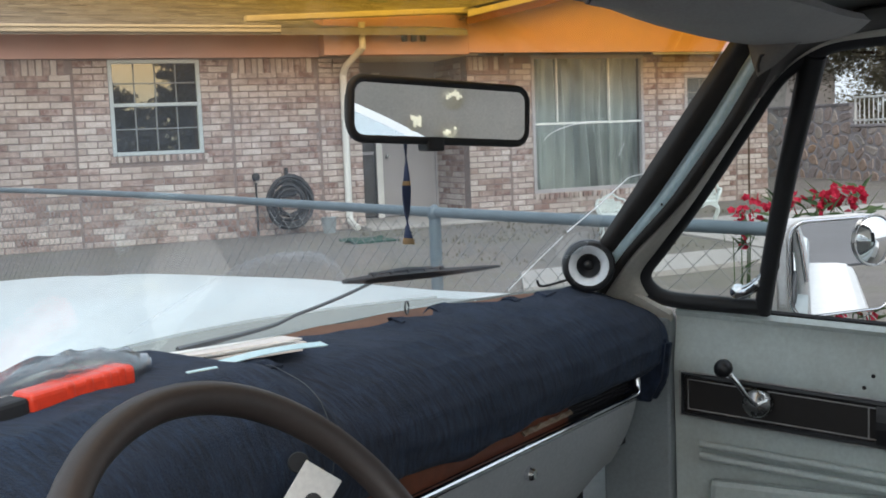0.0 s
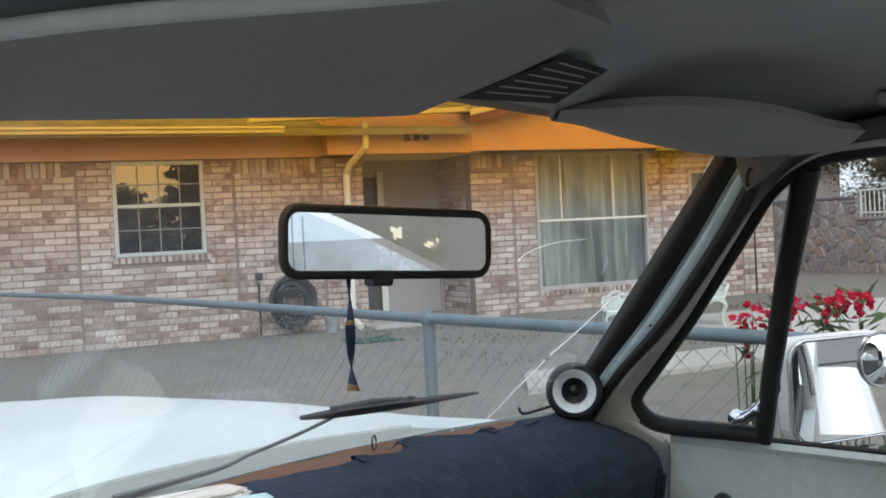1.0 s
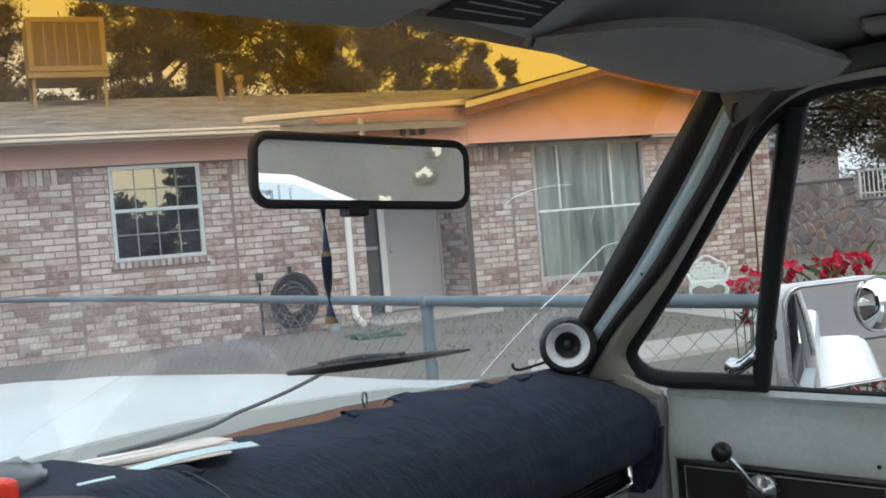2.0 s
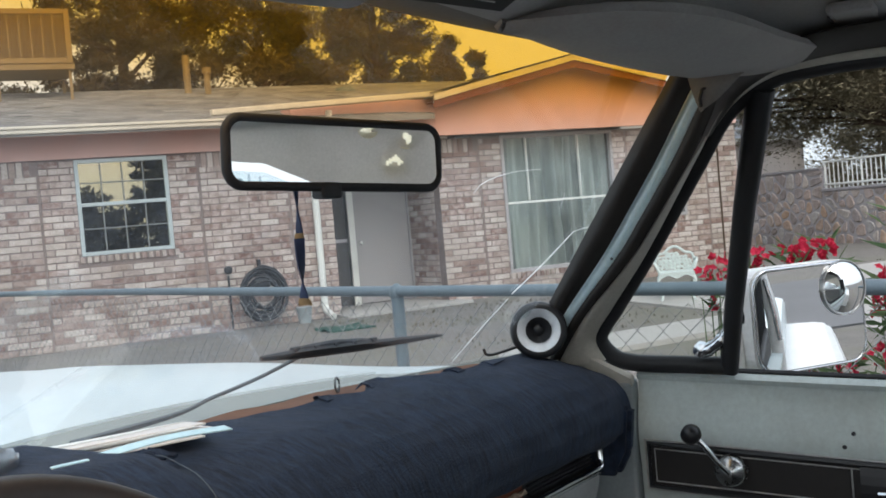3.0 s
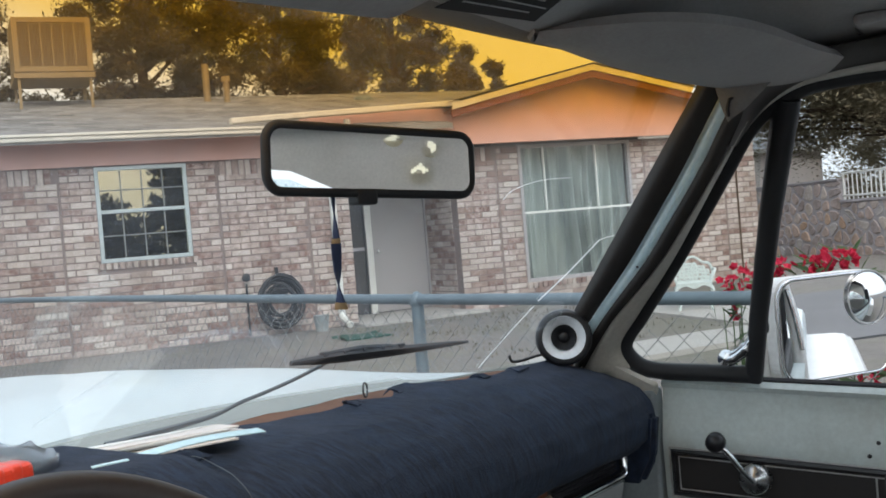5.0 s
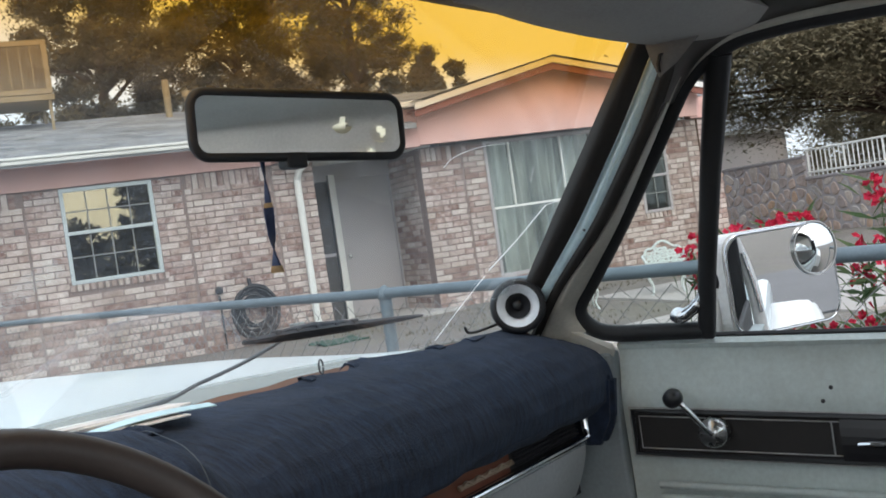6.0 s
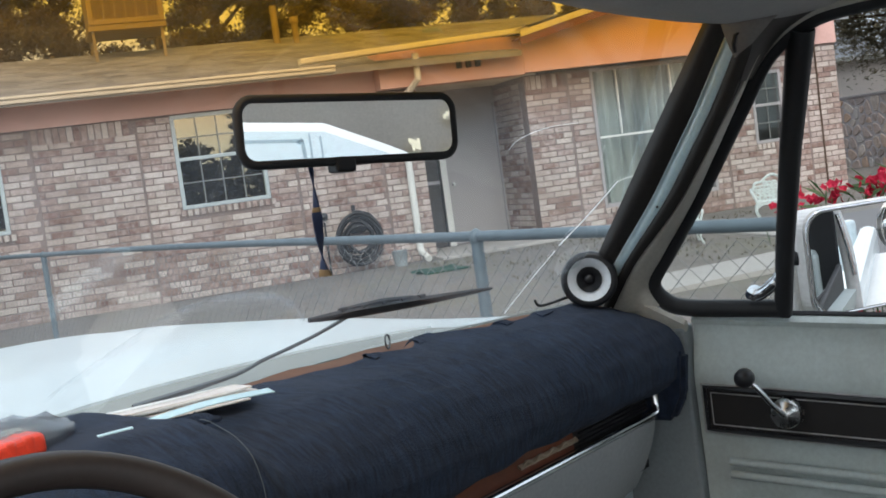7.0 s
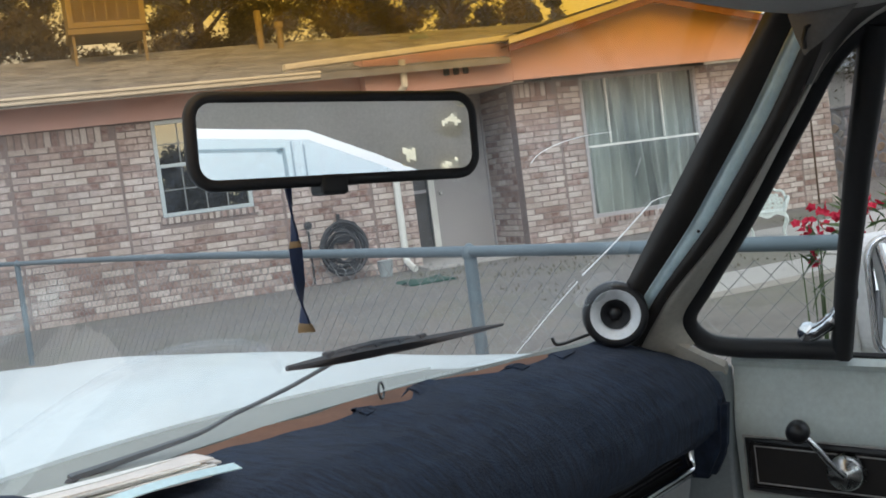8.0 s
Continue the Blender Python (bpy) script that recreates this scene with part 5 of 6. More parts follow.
def build_wipers():
    a, b = Vector((0.292, 0.340, 1.311)), Vector((0.675, 0.252, 1.289))
    at = lambda f, up=0.0: a + (b - a) * f + Vector((0, -0.02 * math.sin(math.pi * f) * 0.3, up))
    w = part("wiper_blade", tube([at(f) for f in span(0, 1, 9)], [0.003, 0.006, 0.007, 0.007, 0.007, 0.006, 0.005, 0.004, 0.002], 6, squash=1.3), M_BLACK, truck, "black wiper blade")
    part("blade_bridge", tube([at(f, u) for f, u in ((0.12, 0.002), (0.2, 0.008), (0.35, 0.010), (0.5, 0.008), (0.62, 0.002))], [0.002, 0.004, 0.005, 0.004, 0.002], 6), M_BLACK, w)
    for f in (0.16, 0.26, 0.36, 0.46, 0.56):
        c = at(f, 0.008)
        part("blade_claw", box(c.x - 0.008, c.x + 0.008, c.y - 0.005, c.y + 0.005, c.z - 0.008, c.z + 0.003, 0.002), M_BLACK, w)
    arm = smooth_line([(0.385, 0.338, 1.300), (0.345, 0.377, 1.279), (0.295, 0.402, 1.266), (0.265, 0.414, 1.260), (0.226, 0.434, 1.248), (0.14, 0.47, 1.240), (0.08, 0.49, 1.236)], 4)
    n = len(arm)
    part("wiper_arm", tube(arm, [0.0028] * (n - 10) + span(0.003, 0.006, 10), 6), M_WIPER, truck, "dull grey wiper arm")
    part("wiper_pivot", lathe([(0, 0.012), (0.010, 0.010), (0.012, 0.0), (0.012, -0.02)], Matrix.Translation((0.08, 0.49, 1.225)), 14), M_BLACK, truck)
    arm = smooth_line([(-0.5, 0.40, 1.262), (-0.4, 0.44, 1.25), (-0.3, 0.49, 1.24)], 4)
    part("wiper_arm", tube(arm, 0.005, 6), M_BLACK, truck)


def build_dash():
    prof = [(-0.004, 1.072), (-0.032, 1.078), (-0.052, 1.092), (-0.060, 1.125), (-0.052, 1.158), (-0.034, 1.184), (-0.006, 1.205), (0.030, 1.221), (0.062, 1.231)]

    def cover(x, v):
        n = len(prof)
        hood = sstep(0.0, -0.075, x)
        back = dash_back(x)
        k = min(int(v * n), n - 1)
        full = prof + [(back, 1.243)]
        f = v * n - k
        dy = full[k][0] * (1 - f) + full[k + 1][0] * f
        z = full[k][1] * (1 - f) + full[k + 1][1] * f
        end = sstep(0.80, 0.875, x)
        lump = 0.008 * noise.noise((x * 5, v * 4, 0)) + 0.0045 * noise.noise((x * 15, v * 8, 2))
        return (x, dash_y(x) + dy * (1 - 0.10 * end) - 0.035 * hood * (1 - v) + 0.10 * hood * sstep(0.40, 0.05, v) + lump, z + lump + 0.040 * hood * sstep(0.15, 0.6, v) - 0.012 * hood * sstep(0.8, 1.0, v) - 0.02 * end * sstep(0.3, 0.8, v) - 0.004 * sstep(0.52, 0.68, x) * sstep(0.5, 0.9, v))

    part("dash_cover", sheet(cover, span(-0.88, 0.872, 110), span(0, 1, 46), 0.008), M_CARPET, truck, "dark navy carpet dash cover", True)
    # seam where the cover steps up over the gauges
    seam = [Vector(cover(-0.045 - 0.09 * (0.85 - v) + 0.05 * (v - 0.7) ** 2, v)) + Vector((0, -0.003, 0.005)) for v in span(0.3, 0.90, 18)]
    part("seam", tube(seam, 0.0005, 5), M_WIPER, truck)
    fold = sheet(lambda u, v: (-0.043 + 0.032 * u + 0.01 * noise.noise((u * 3, v * 3, 4)), 0.250 + 0.014 * v, 1.252 + 0.012 * (1 - v * v) * (1 - u * u) + 0.006 * noise.noise((u * 4, v * 4, 1))), span(-1, 1, 12), span(-1, 1, 8), 0.004)
    part("cover_fold", fold, M_CARPET, truck, "bunched fold of the carpet cover", True)
    # sun-browned strip of bare dash behind the cover
    part("dash_top", sheet(lambda x, v: (x, dash_y(x) + 0.08 + v * (glass_y(x, 1.235) - dash_y(x) - 0.083), 1.222 + 0.013 * v * (1 - 0.5 * sstep(0.45, 0.7, x)) + 0.006 * noise.noise((x * 12, v * 4, 5))), span(-0.85, 0.85, 60), span(0, 1, 6), 0.01), M_TAN, truck, "sun-browned bare dash foam", True)
    # torn cover edge and wire loops
    for k, (x, w, h) in enumerate(((0.36, 0.016, 0.010), (0.475, 0.030, 0.016), (0.50, 0.018, 0.010), (0.605, 0.012, 0.012), (0.70, 0.022, 0.008))):
        y, z = dash_y(x) + dash_back(x), 1.242 - 0.004 * sstep(0.52, 0.68, x)
        bm = sheet(lambda u, v: (x + u * w * (1 - 0.5 * v) + 0.006 * noise.noise((u * 3, v * 3, k)), y + v * 0.03 - 0.014, z + h * 0.7 * math.sin(v * 2.6) * (0.5 + 0.6 * noise.noise((u * 2.2, v * 2, k + 7)))), span(-1, 1, 9), span(0, 1, 6), 0.003)
        part("torn_edge", bm, M_CARPET, truck, "", True)
    ring = [(0.446 + 0.006 * math.cos(a), 0.318, 1.247 + 0.011 * math.sin(a)) for a in span(0, 6.1, 16)]
    part("clip_ring", tube(ring, 0.0016, 6), M_WIPER, truck, "small wire ring")
    # face below the cover
    def strip(name, x0, x1, z0, z1, out, material, label="", thick=0.012):
        return part(name, sheet(lambda x, z: (x, dash_y(x) + out, z), span(x0, x1, 24), [z0, (z0 + z1) / 2, z1], thick), material, truck, label)
    strip("dash_body", -0.86, 0.845, 0.93, 1.075, 0.024, M_DARK)
    strip("wood_insert", 0.02, 0.60, 1.034, 1.078, 0.006, M_WOOD, "reddish woodgrain insert")
    strip("vent_panel", 0.60, 0.835, 1.034, 1.078, 0.012, M_BLACK_GLOSS, "black air vent")
    for k in range(5):
        strip("vent_slat", 0.615, 0.825, 1.040 + 0.007 * k, 1.042 + 0.007 * k, 0.002, M_DARK, thick=0.006)
    part("chrome_strip", tube([(x, dash_y(x) - 0.006, 1.029) for x in span(-0.3, 0.835, 20)] + [(0.843, dash_y(0.84) - 0.004, 1.045), (0.845, dash_y(0.84) - 0.002, 1.078)], 0.0085, 10, squash=0.8), M_CHROME, truck, "chrome trim strip", True)
    glove = part("glove_box_door", sheet(lambda x, v: (x, dash_y(x) + 0.006 + 0.05 * v ** 1.5, 1.024 - v * (0.17 - 0.05 * sstep(0.6, 0.83, x))), span(0.0, 0.828, 26), span(0, 1, 10), 0.014), M_GLOVE, truck, "pale grey glove box door", True)
    part("lock", lathe([(0, 0.02), (0.008, 0.019), (0.012, 0.012), (0.012, 0), (0.016, -0.002)], Matrix.Translation((0.452, dash_y(0.45) + 0.002, 0.985)) @ pose(0, 0, 0, 90), 14), M_CHROME, glove, "chrome lock button")
    # script badge without letters: a row of small bars
    badge = part("badge", tube([(x, dash_y(x) + 0.002, 1.050 + 0.0035 * math.sin(x * 190)) for x in span(0.455, 0.60, 60)], 0.0026, 6), M_BRASS, truck, "dull brass script badge as a plain line", True)
    part("badge_bar", tube([(x, dash_y(x) + 0.003, 1.049) for x in span(0.452, 0.605, 8)], 0.0045, 6, squash=0.5), M_BRASS, badge)
    strip("under_dash", -0.86, 0.82, 0.70, 0.93, 0.10, M_DARK)
    part("dash_end", slab([(0.842, -0.012, 1.135), (0.842, 0.10, 1.135), (0.842, 0.10, 1.015), (0.842, 0.022, 1.012), (0.842, -0.002, 1.055)], (1, 0, 0), 0.030, 0.008), M_CARPET, truck, "dark fabric end of the dash cover")
    # gauges in front of the driver
    strip("gauge_panel", -0.70, -0.12, 1.02, 1.17, 0.050, M_BLACK_GLOSS, "black gauge panel")
    for k in range(4):
        x = -0.62 + 0.14 * k
        part("gauge", lathe([(0, 0.004), (0.045, 0.004), (0.05, 0.008), (0.054, 0.0)], Matrix.Translation((x, dash_y(x) + 0.046, 1.10)) @ pose(0, 0, 0, 90), 20), M_CHROME_DULL, truck)


def build_steering():
    m = Matrix.Translation((-0.450, -0.089, 1.170)) @ pose(0, 0, 0, -38)
    ring = [m @ Vector((0.1945 * math.cos(a), 0, 0.1945 * math.sin(a))) for a in span(0, 2 * math.pi, 65)[:-1]]
    s = part("steering_wheel", tube(ring, 0.0145, 12, closed=True), M_WHEEL, truck, "black steering wheel with a worn rim", True)
    part("hub", lathe([(0, 0.045), (0.05, 0.04), (0.06, 0.01), (0.03, -0.06)], m @ Matrix.Translation((0, 0.03, 0)) @ pose(0, 0, 0, 90), 24), M_WHEEL, s, "", True)
    for a in (200, 340):
        c, d = math.cos(radians(a)), math.sin(radians(a))
        part("spoke", tube([m @ Vector((0.04 * c, 0.02, 0.04 * d)), m @ Vector((0.12 * c, 0.012, 0.12 * d)), m @ Vector((0.185 * c, 0, 0.185 * d))], [0.02, 0.016, 0.012], 8, squash=0.5), M_WHEEL, s)
    part("steering_column", tube([m @ Vector((0, 0.04, 0)), m @ Vector((0, 0.34, 0.0))], 0.035, 14), M_DARK, truck, "", True)
    # white tag that hangs at the column
    t = thing("key_tag", TRUCK @ Matrix.Translation((-0.226, 0.045, 1.183)) @ look((0, 0, 0), (0.70, 0.62, -0.28)).to_3x3().to_4x4() @ pose(0, 0, 0, 0, 0, -36), "white paper tag with a dark spot on the key", "tag")
    part("card", box(-0.021, 0.021, -0.030, 0.020, -0.0015, 0.0015, 0.001), M_PAPER, t)
    part("spot", lathe([(0, 0.0035), (0.009, 0.0033), (0.009, 0)], pose(0.006, -0.012, 0), 14), M_BLACK, t)
    part("key_bow", lathe([(0, 0.003), (0.010, 0.002), (0.011, -0.002), (0, -0.003)], pose(-0.026, 0.014, -0.004), 14), M_DARK, t)


def belt(y):
    return 1.174 + 0.062 * (y + 0.014)


def door_x(z):
    """The lean of the window frame above the belt."""
    return 0.930 - 0.40 * max(0.0, z - 1.19)


def build_door():
    Y0, Y1 = -1.06, 0.0
    d = part("door", sheet(lambda y, v: (0.905 + 0.012 * math.sin(v * 3.14) + 0.030 * sstep(0.84, 1.0, v), y, 0.48 + v * (belt(y) - 0.48) - (0.0 if v < 0.99 else 0.004)), span(Y0, Y1, 30), span(0, 1, 40), -0.06), M_DOOR, truck, "grey painted door panel", True)
    part("door_skin", box(0.955, 0.975, Y0, Y1 + 0.28, 0.55, 1.07, 0.01), M_PAINT, truck, "white outer door skin")
    # black box added for the dark shadow band along the outer belt
    part("outer_window_seal", box(0.956, 0.968, Y0, -0.2, 1.072, 1.165, 0.004), M_BLACK, truck, "black strip for the shadow below the door window")
    part("belt_rail", sheet(lambda y, v: (0.926 + 0.030 * v, y, belt(y) + 0.001 + 0.008 * math.sin(v * 2.2)), span(Y0, Y1, 20), span(0, 1, 6), -0.01), M_DOOR, d, "", True)
    part("window_felt", tube([(0.950, y, belt(y) + 0.011) for y in span(Y0, -0.16, 8)], 0.006, 6), M_BLACK, d)
    # dark insert with its bright frame
    slope = lambda y: 0.085 * (y + 0.02)
    zt, zb = 1.060, 0.985
    part("door_insert", sheet(lambda y, v: (0.909, y, zb + (zt - zb) * v + slope(y)), span(-0.98, -0.022, 20), [0, 0.5, 1], 0.006), M_DARKWOOD, d, "dark woodgrain door insert")
    loop = [(0.899, y, zt + slope(y)) for y in span(-0.02, -0.985, 16)] + [(0.899, y, zb + slope(y)) for y in span(-0.985, -0.02, 16)]
    part("insert_frame", tube(loop, 0.0050, 7, closed=True), M_BLACK_GLOSS, d, "black frame")
    loop = [(0.899, y, zt - 0.009 + slope(y)) for y in span(-0.030, -0.60, 12)] + [(0.899, y, zb + 0.009 + slope(y)) for y in span(-0.60, -0.030, 12)]
    part("insert_bead", tube(loop, 0.0014, 6, closed=True), M_FRAME, d, "thin worn bright bead")
    loop = [(0.900, y, zt + 0.006 + slope(y)) for y in span(-0.014, -0.985, 16)] + [(0.900, y, zb - 0.006 + slope(y)) for y in span(-0.985, -0.014, 16)]
    part("insert_bead", tube(loop, 0.0016, 6, closed=True), M_FRAME, d)
    part("door_pull", sheet(lambda y, v: (0.898 - 0.004 * math.sin(v * 3.14), y, zb + 0.004 + (zt - zb - 0.008) * v + slope(y)), span(-0.66, -0.365, 12), span(0, 1, 6), 0.006), M_BLACK_GLOSS, d, "black armrest bezel")
    part("bezel_bead", tube([(0.897, -0.352, zb + 0.010 + slope(-0.35)), (0.897, -0.352, zt - 0.010 + slope(-0.35))], 0.0016, 6), M_FRAME, d)
    part("inner_handle", tube([(0.884, -0.392, 1.018 + slope(-0.39)), (0.878, -0.410, 1.021 + slope(-0.41)), (0.878, -0.52, 1.021 + slope(-0.52))], 0.005, 8), M_CHROME, d, "chrome door handle")
    # window crank
    c = part("window_crank", lathe([(0, 0.027), (0.012, 0.027), (0.014, 0.024), (0.022, 0.022), (0.026, 0.016), (0.027, 0.002), (0.022, 0.0)], Matrix.Translation((0.896, -0.162, 1.017)) @ pose(0, 0, 0, 0, -90), 24), M_CHROME_DULL, d, "chrome window crank", True)
    part("crank_arm", tube(smooth_line([(0.870, -0.162, 1.017), (0.862, -0.148, 1.035), (0.855, -0.130, 1.063), (0.853, -0.114, 1.083)], 4), 0.0068, 8, squash=0.7), M_CHROME, c, "", True)
    part("crank_knob", lathe([(0, 0.024), (0.010, 0.023), (0.016, 0.016), (0.017, 0.004), (0.010, -0.004), (0, -0.006)], Matrix.Translation((0.853, -0.110, 1.088)) @ pose(0, 0, 0, 0, -90), 18), M_BLACK_GLOSS, c, "black crank knob", True)
    for y, z in ((-0.359, 1.079), (-0.344, 1.057)):
        part("screw_hole", lathe([(0, 0.002), (0.0032, 0.0018), (0.0038, 0)], Matrix.Translation((0.901, y, z)) @ pose(0, 0, 0, 0, -90), 10), M_BLACK, d)
    # pressed ribs of the lower door
    for k, z in enumerate((0.928, 0.905)):
        part("door_rib", tube([(0.903, y, z + slope(y)) for y in span(-0.95, -0.05, 8)], 0.008, 6), M_DOOR, d, "", True)
    part("lower_panel", box(0.890, 0.904, -0.95, -0.07, 0.55, 0.862, 0.012), M_DOOR, d, "pressed lower door panel")
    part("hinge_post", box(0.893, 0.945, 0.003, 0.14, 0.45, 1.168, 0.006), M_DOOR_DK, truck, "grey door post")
    # vent window: seal, glass, divider and latch
    loop = smooth_line([(door_x(1.186), -0.165, 1.188), (door_x(1.19), -0.09, 1.192), (door_x(1.19), 0.00, 1.197), (door_x(1.21), 0.040, 1.212), (door_x(1.25), 0.055, 1.250), (door_x(1.30), 0.012, 1.305), (door_x(1.40), -0.066, 1.398), (door_x(1.53), -0.167, 1.530), (door_x(1.60), -0.226, 1.605), (door_x(1.64), -0.290, 1.643), (door_x(1.652), -0.36, 1.655), (door_x(1.65), -0.50, 1.655), (door_x(1.65), -0.9, 1.64)], 6)
    v = part("window_seal", tube(loop, 0.0155, 10), M_BLACK, truck, "black window seal", True)
    div = [(door_x(1.18), -0.163, 1.180), (door_x(1.3), -0.190, 1.30), (door_x(1.46), -0.232, 1.46), (door_x(1.635), -0.284, 1.636)]
    part("divider_bar", tube(div, [0.018, 0.018, 0.020, 0.024], 8, squash=0.8), M_BLACK, truck, "black divider bar of the vent window", True)
    gl = slab([(door_x(1.19), -0.165, 1.19), (door_x(1.2), 0.03, 1.20), (door_x(1.25), 0.045, 1.25), (door_x(1.60), -0.24, 1.60)], (0, 0, 0.001), 1.0)
    g = part("vent_glass", gl, M_PANE, truck, "clear vent window")
    g.visible_shadow = False
    lt = part("vent_latch", tube(smooth_line([(0.912, -0.124, 1.217), (0.911, -0.136, 1.221), (0.909, -0.152, 1.231), (0.907, -0.164, 1.243), (0.906, -0.173, 1.256)], 5), [0.012] * 6 + [0.011] * 8 + [0.009] * 7, 8), M_CHROME, truck, "chrome vent latch", True)
    part("latch_pivot", lathe([(0, 0.018), (0.012, 0.016), (0.014, 0)], Matrix.Translation((0.918, -0.122, 1.220)) @ pose(0, 0, 0, 0, -90), 14), M_CHROME, lt)


def build_side_mirror():
    s = part("side_mirror", slab_round(0.248, 0.187, 0.035, 0.055), M_PAINT_WARM, truck, "square white towing mirror with a small round convex mirror")
    place = Matrix.Translation((1.082, -0.261, 1.252)) @ pose(0, 0, 0, 0, 0, MIRROR_TURN) @ pose(0, 0, 0, -1.0)
    s.matrix_local = place
    gm = part("mirror_glass", slab_round(0.235, 0.174, 0.036, 0.006, y=-0.033), M_MIRROR, s, "flat mirror glass")
    r = part("mirror_rim", round_rim(0.242, 0.181, 0.037, 0.0026, y=-0.031), M_CHROME, s, "bright rim", True)
    bulge = [(0.0, 0.0117)] + [(r, 0.0117 - (0.085 - math.sqrt(0.085 ** 2 - r * r))) for r in span(0.004, 0.043, 12)]
    cm = pose(0.076, -0.036, 0.044, 90) @ Matrix.Scale(1.12, 4)
    part("convex_mirror", lathe(bulge + [(0.043, -0.003)], cm, 40), M_MIRROR, s, "round stick-on convex mirror", True)
    part("convex_rim", lathe([(0.0425, 0.002), (0.0445, 0.002), (0.0450, -0.001), (0.043, -0.002)], cm, 40), M_CHROME_DULL, s, "", True)
    part("mirror_bracket", tube(smooth_line([(0.945, -0.16, 1.05), (0.985, -0.17, 1.16), (1.005, -0.178, 1.265), (1.06, -0.23, 1.262)], 5), 0.009, 8), M_PAINT_WARM, truck, "", True)
    part("bracket_knob", lathe([(0, 0.018), (0.012, 0.015), (0.014, 0), (0.01, -0.012)], Matrix.Translation((1.0, -0.180, 1.265)) @ pose(0, 0, 0, 0, -90), 14), M_BLACK, truck, "", True)


def rr_points(w, h, r, n=7):
    pts = []
    for cx, cz, a0 in ((w / 2 - r, h / 2 - r, 0), (-w / 2 + r, h / 2 - r, 90), (-w / 2 + r, -h / 2 + r, 180), (w / 2 - r, -h / 2 + r, 270)):
        for k in range(n):
            a = radians(a0 + 90 * k / (n - 1))
            pts.append((cx + r * math.cos(a), cz + r * math.sin(a)))
    return pts


def slab_round(w, h, r, thick, y=0.0):
    return slab([(x, y - (0.028 if thick > 0.02 else 0), z) for x, z in rr_points(w, h, r)], (0, 1, 0), thick, 0.003 if thick > 0.02 else 0.0)


def round_rim(w, h, r, tube_r, y=0.0):
    return tube([(x, y, z) for x, z in rr_points(w, h, r)], tube_r, 8, closed=True)


def build_rear_mirror():
    place = Matrix.Translation((0.0155, 0.0285, 1.555)) @ pose(0, 0, 0, RM_TILT, RM_ROLL, RM_TURN)
    m = part("rear_view_mirror", slab_round(0.2425, 0.060, 0.018, 0.021), M_BLACK_GLOSS, truck, "black-rimmed rear-view mirror")
    m.matrix_local = place
    part("mirror_rim", round_rim(0.2507, 0.064, 0.016, 0.0052, y=-0.028), M_BLACK, m, "", True)
    part("mirror_glass", slab_round(0.2457, 0.060, 0.014, 0.004, y=-0.031), M_MIRROR, m, "mirror glass")
    part("day_night_tab", box(-0.025, -0.001, -0.034, -0.012, -0.044, -0.028, 0.003), M_BLACK, m)
    part("mirror_stem", tube([(0.012, 0.05, 1.572), (0.006, 0.075, 1.576), (0.0, 0.092, 1.576)], 0.006, 8), M_BLACK, truck, "", True)
    part("mirror_foot", lathe([(0, 0.012), (0.014, 0.01), (0.018, 0)], Matrix.Translation((0.0, 0.088, 1.572)) @ pose(0, 0, 0, 45), 14), M_BLACK, truck)
    h = thing("hanging_ribbon", TRUCK @ Matrix.Translation((-0.04, 0.03, 1.522)), "twisted navy and gold ribbon that hangs from the mirror", "ribbon")
    STOPS = (0.0, 0.022, 0.042, 0.047, 0.072, 0.090, 0.106, 0.113)
    for k in range(7):
        z0, z1 = -STOPS[k], -STOPS[k + 1]
        a0, a1 = k * 0.75, (k + 1) * 0.75
        bm = sheet(lambda u, v: (((0.0036 + 0.0005 * k) * u) * math.cos(a0 + (a1 - a0) * v), ((0.0036 + 0.0005 * k) * u) * math.sin(a0 + (a1 - a0) * v), z0 + (z1 - z0) * v), [-1, 0, 1], span(0, 1, 5), 0.0015)
        part("ribbon", bm, M_GOLD if k in (2, 6) else M_NAVY, h, "gold band" if k in (2, 6) else "")
    part("loop_cord", tube([(0, 0, 0), (0.005, 0.004, 0.03), (0.01, 0.01, 0.055)], 0.0012, 5), M_NAVY, h)


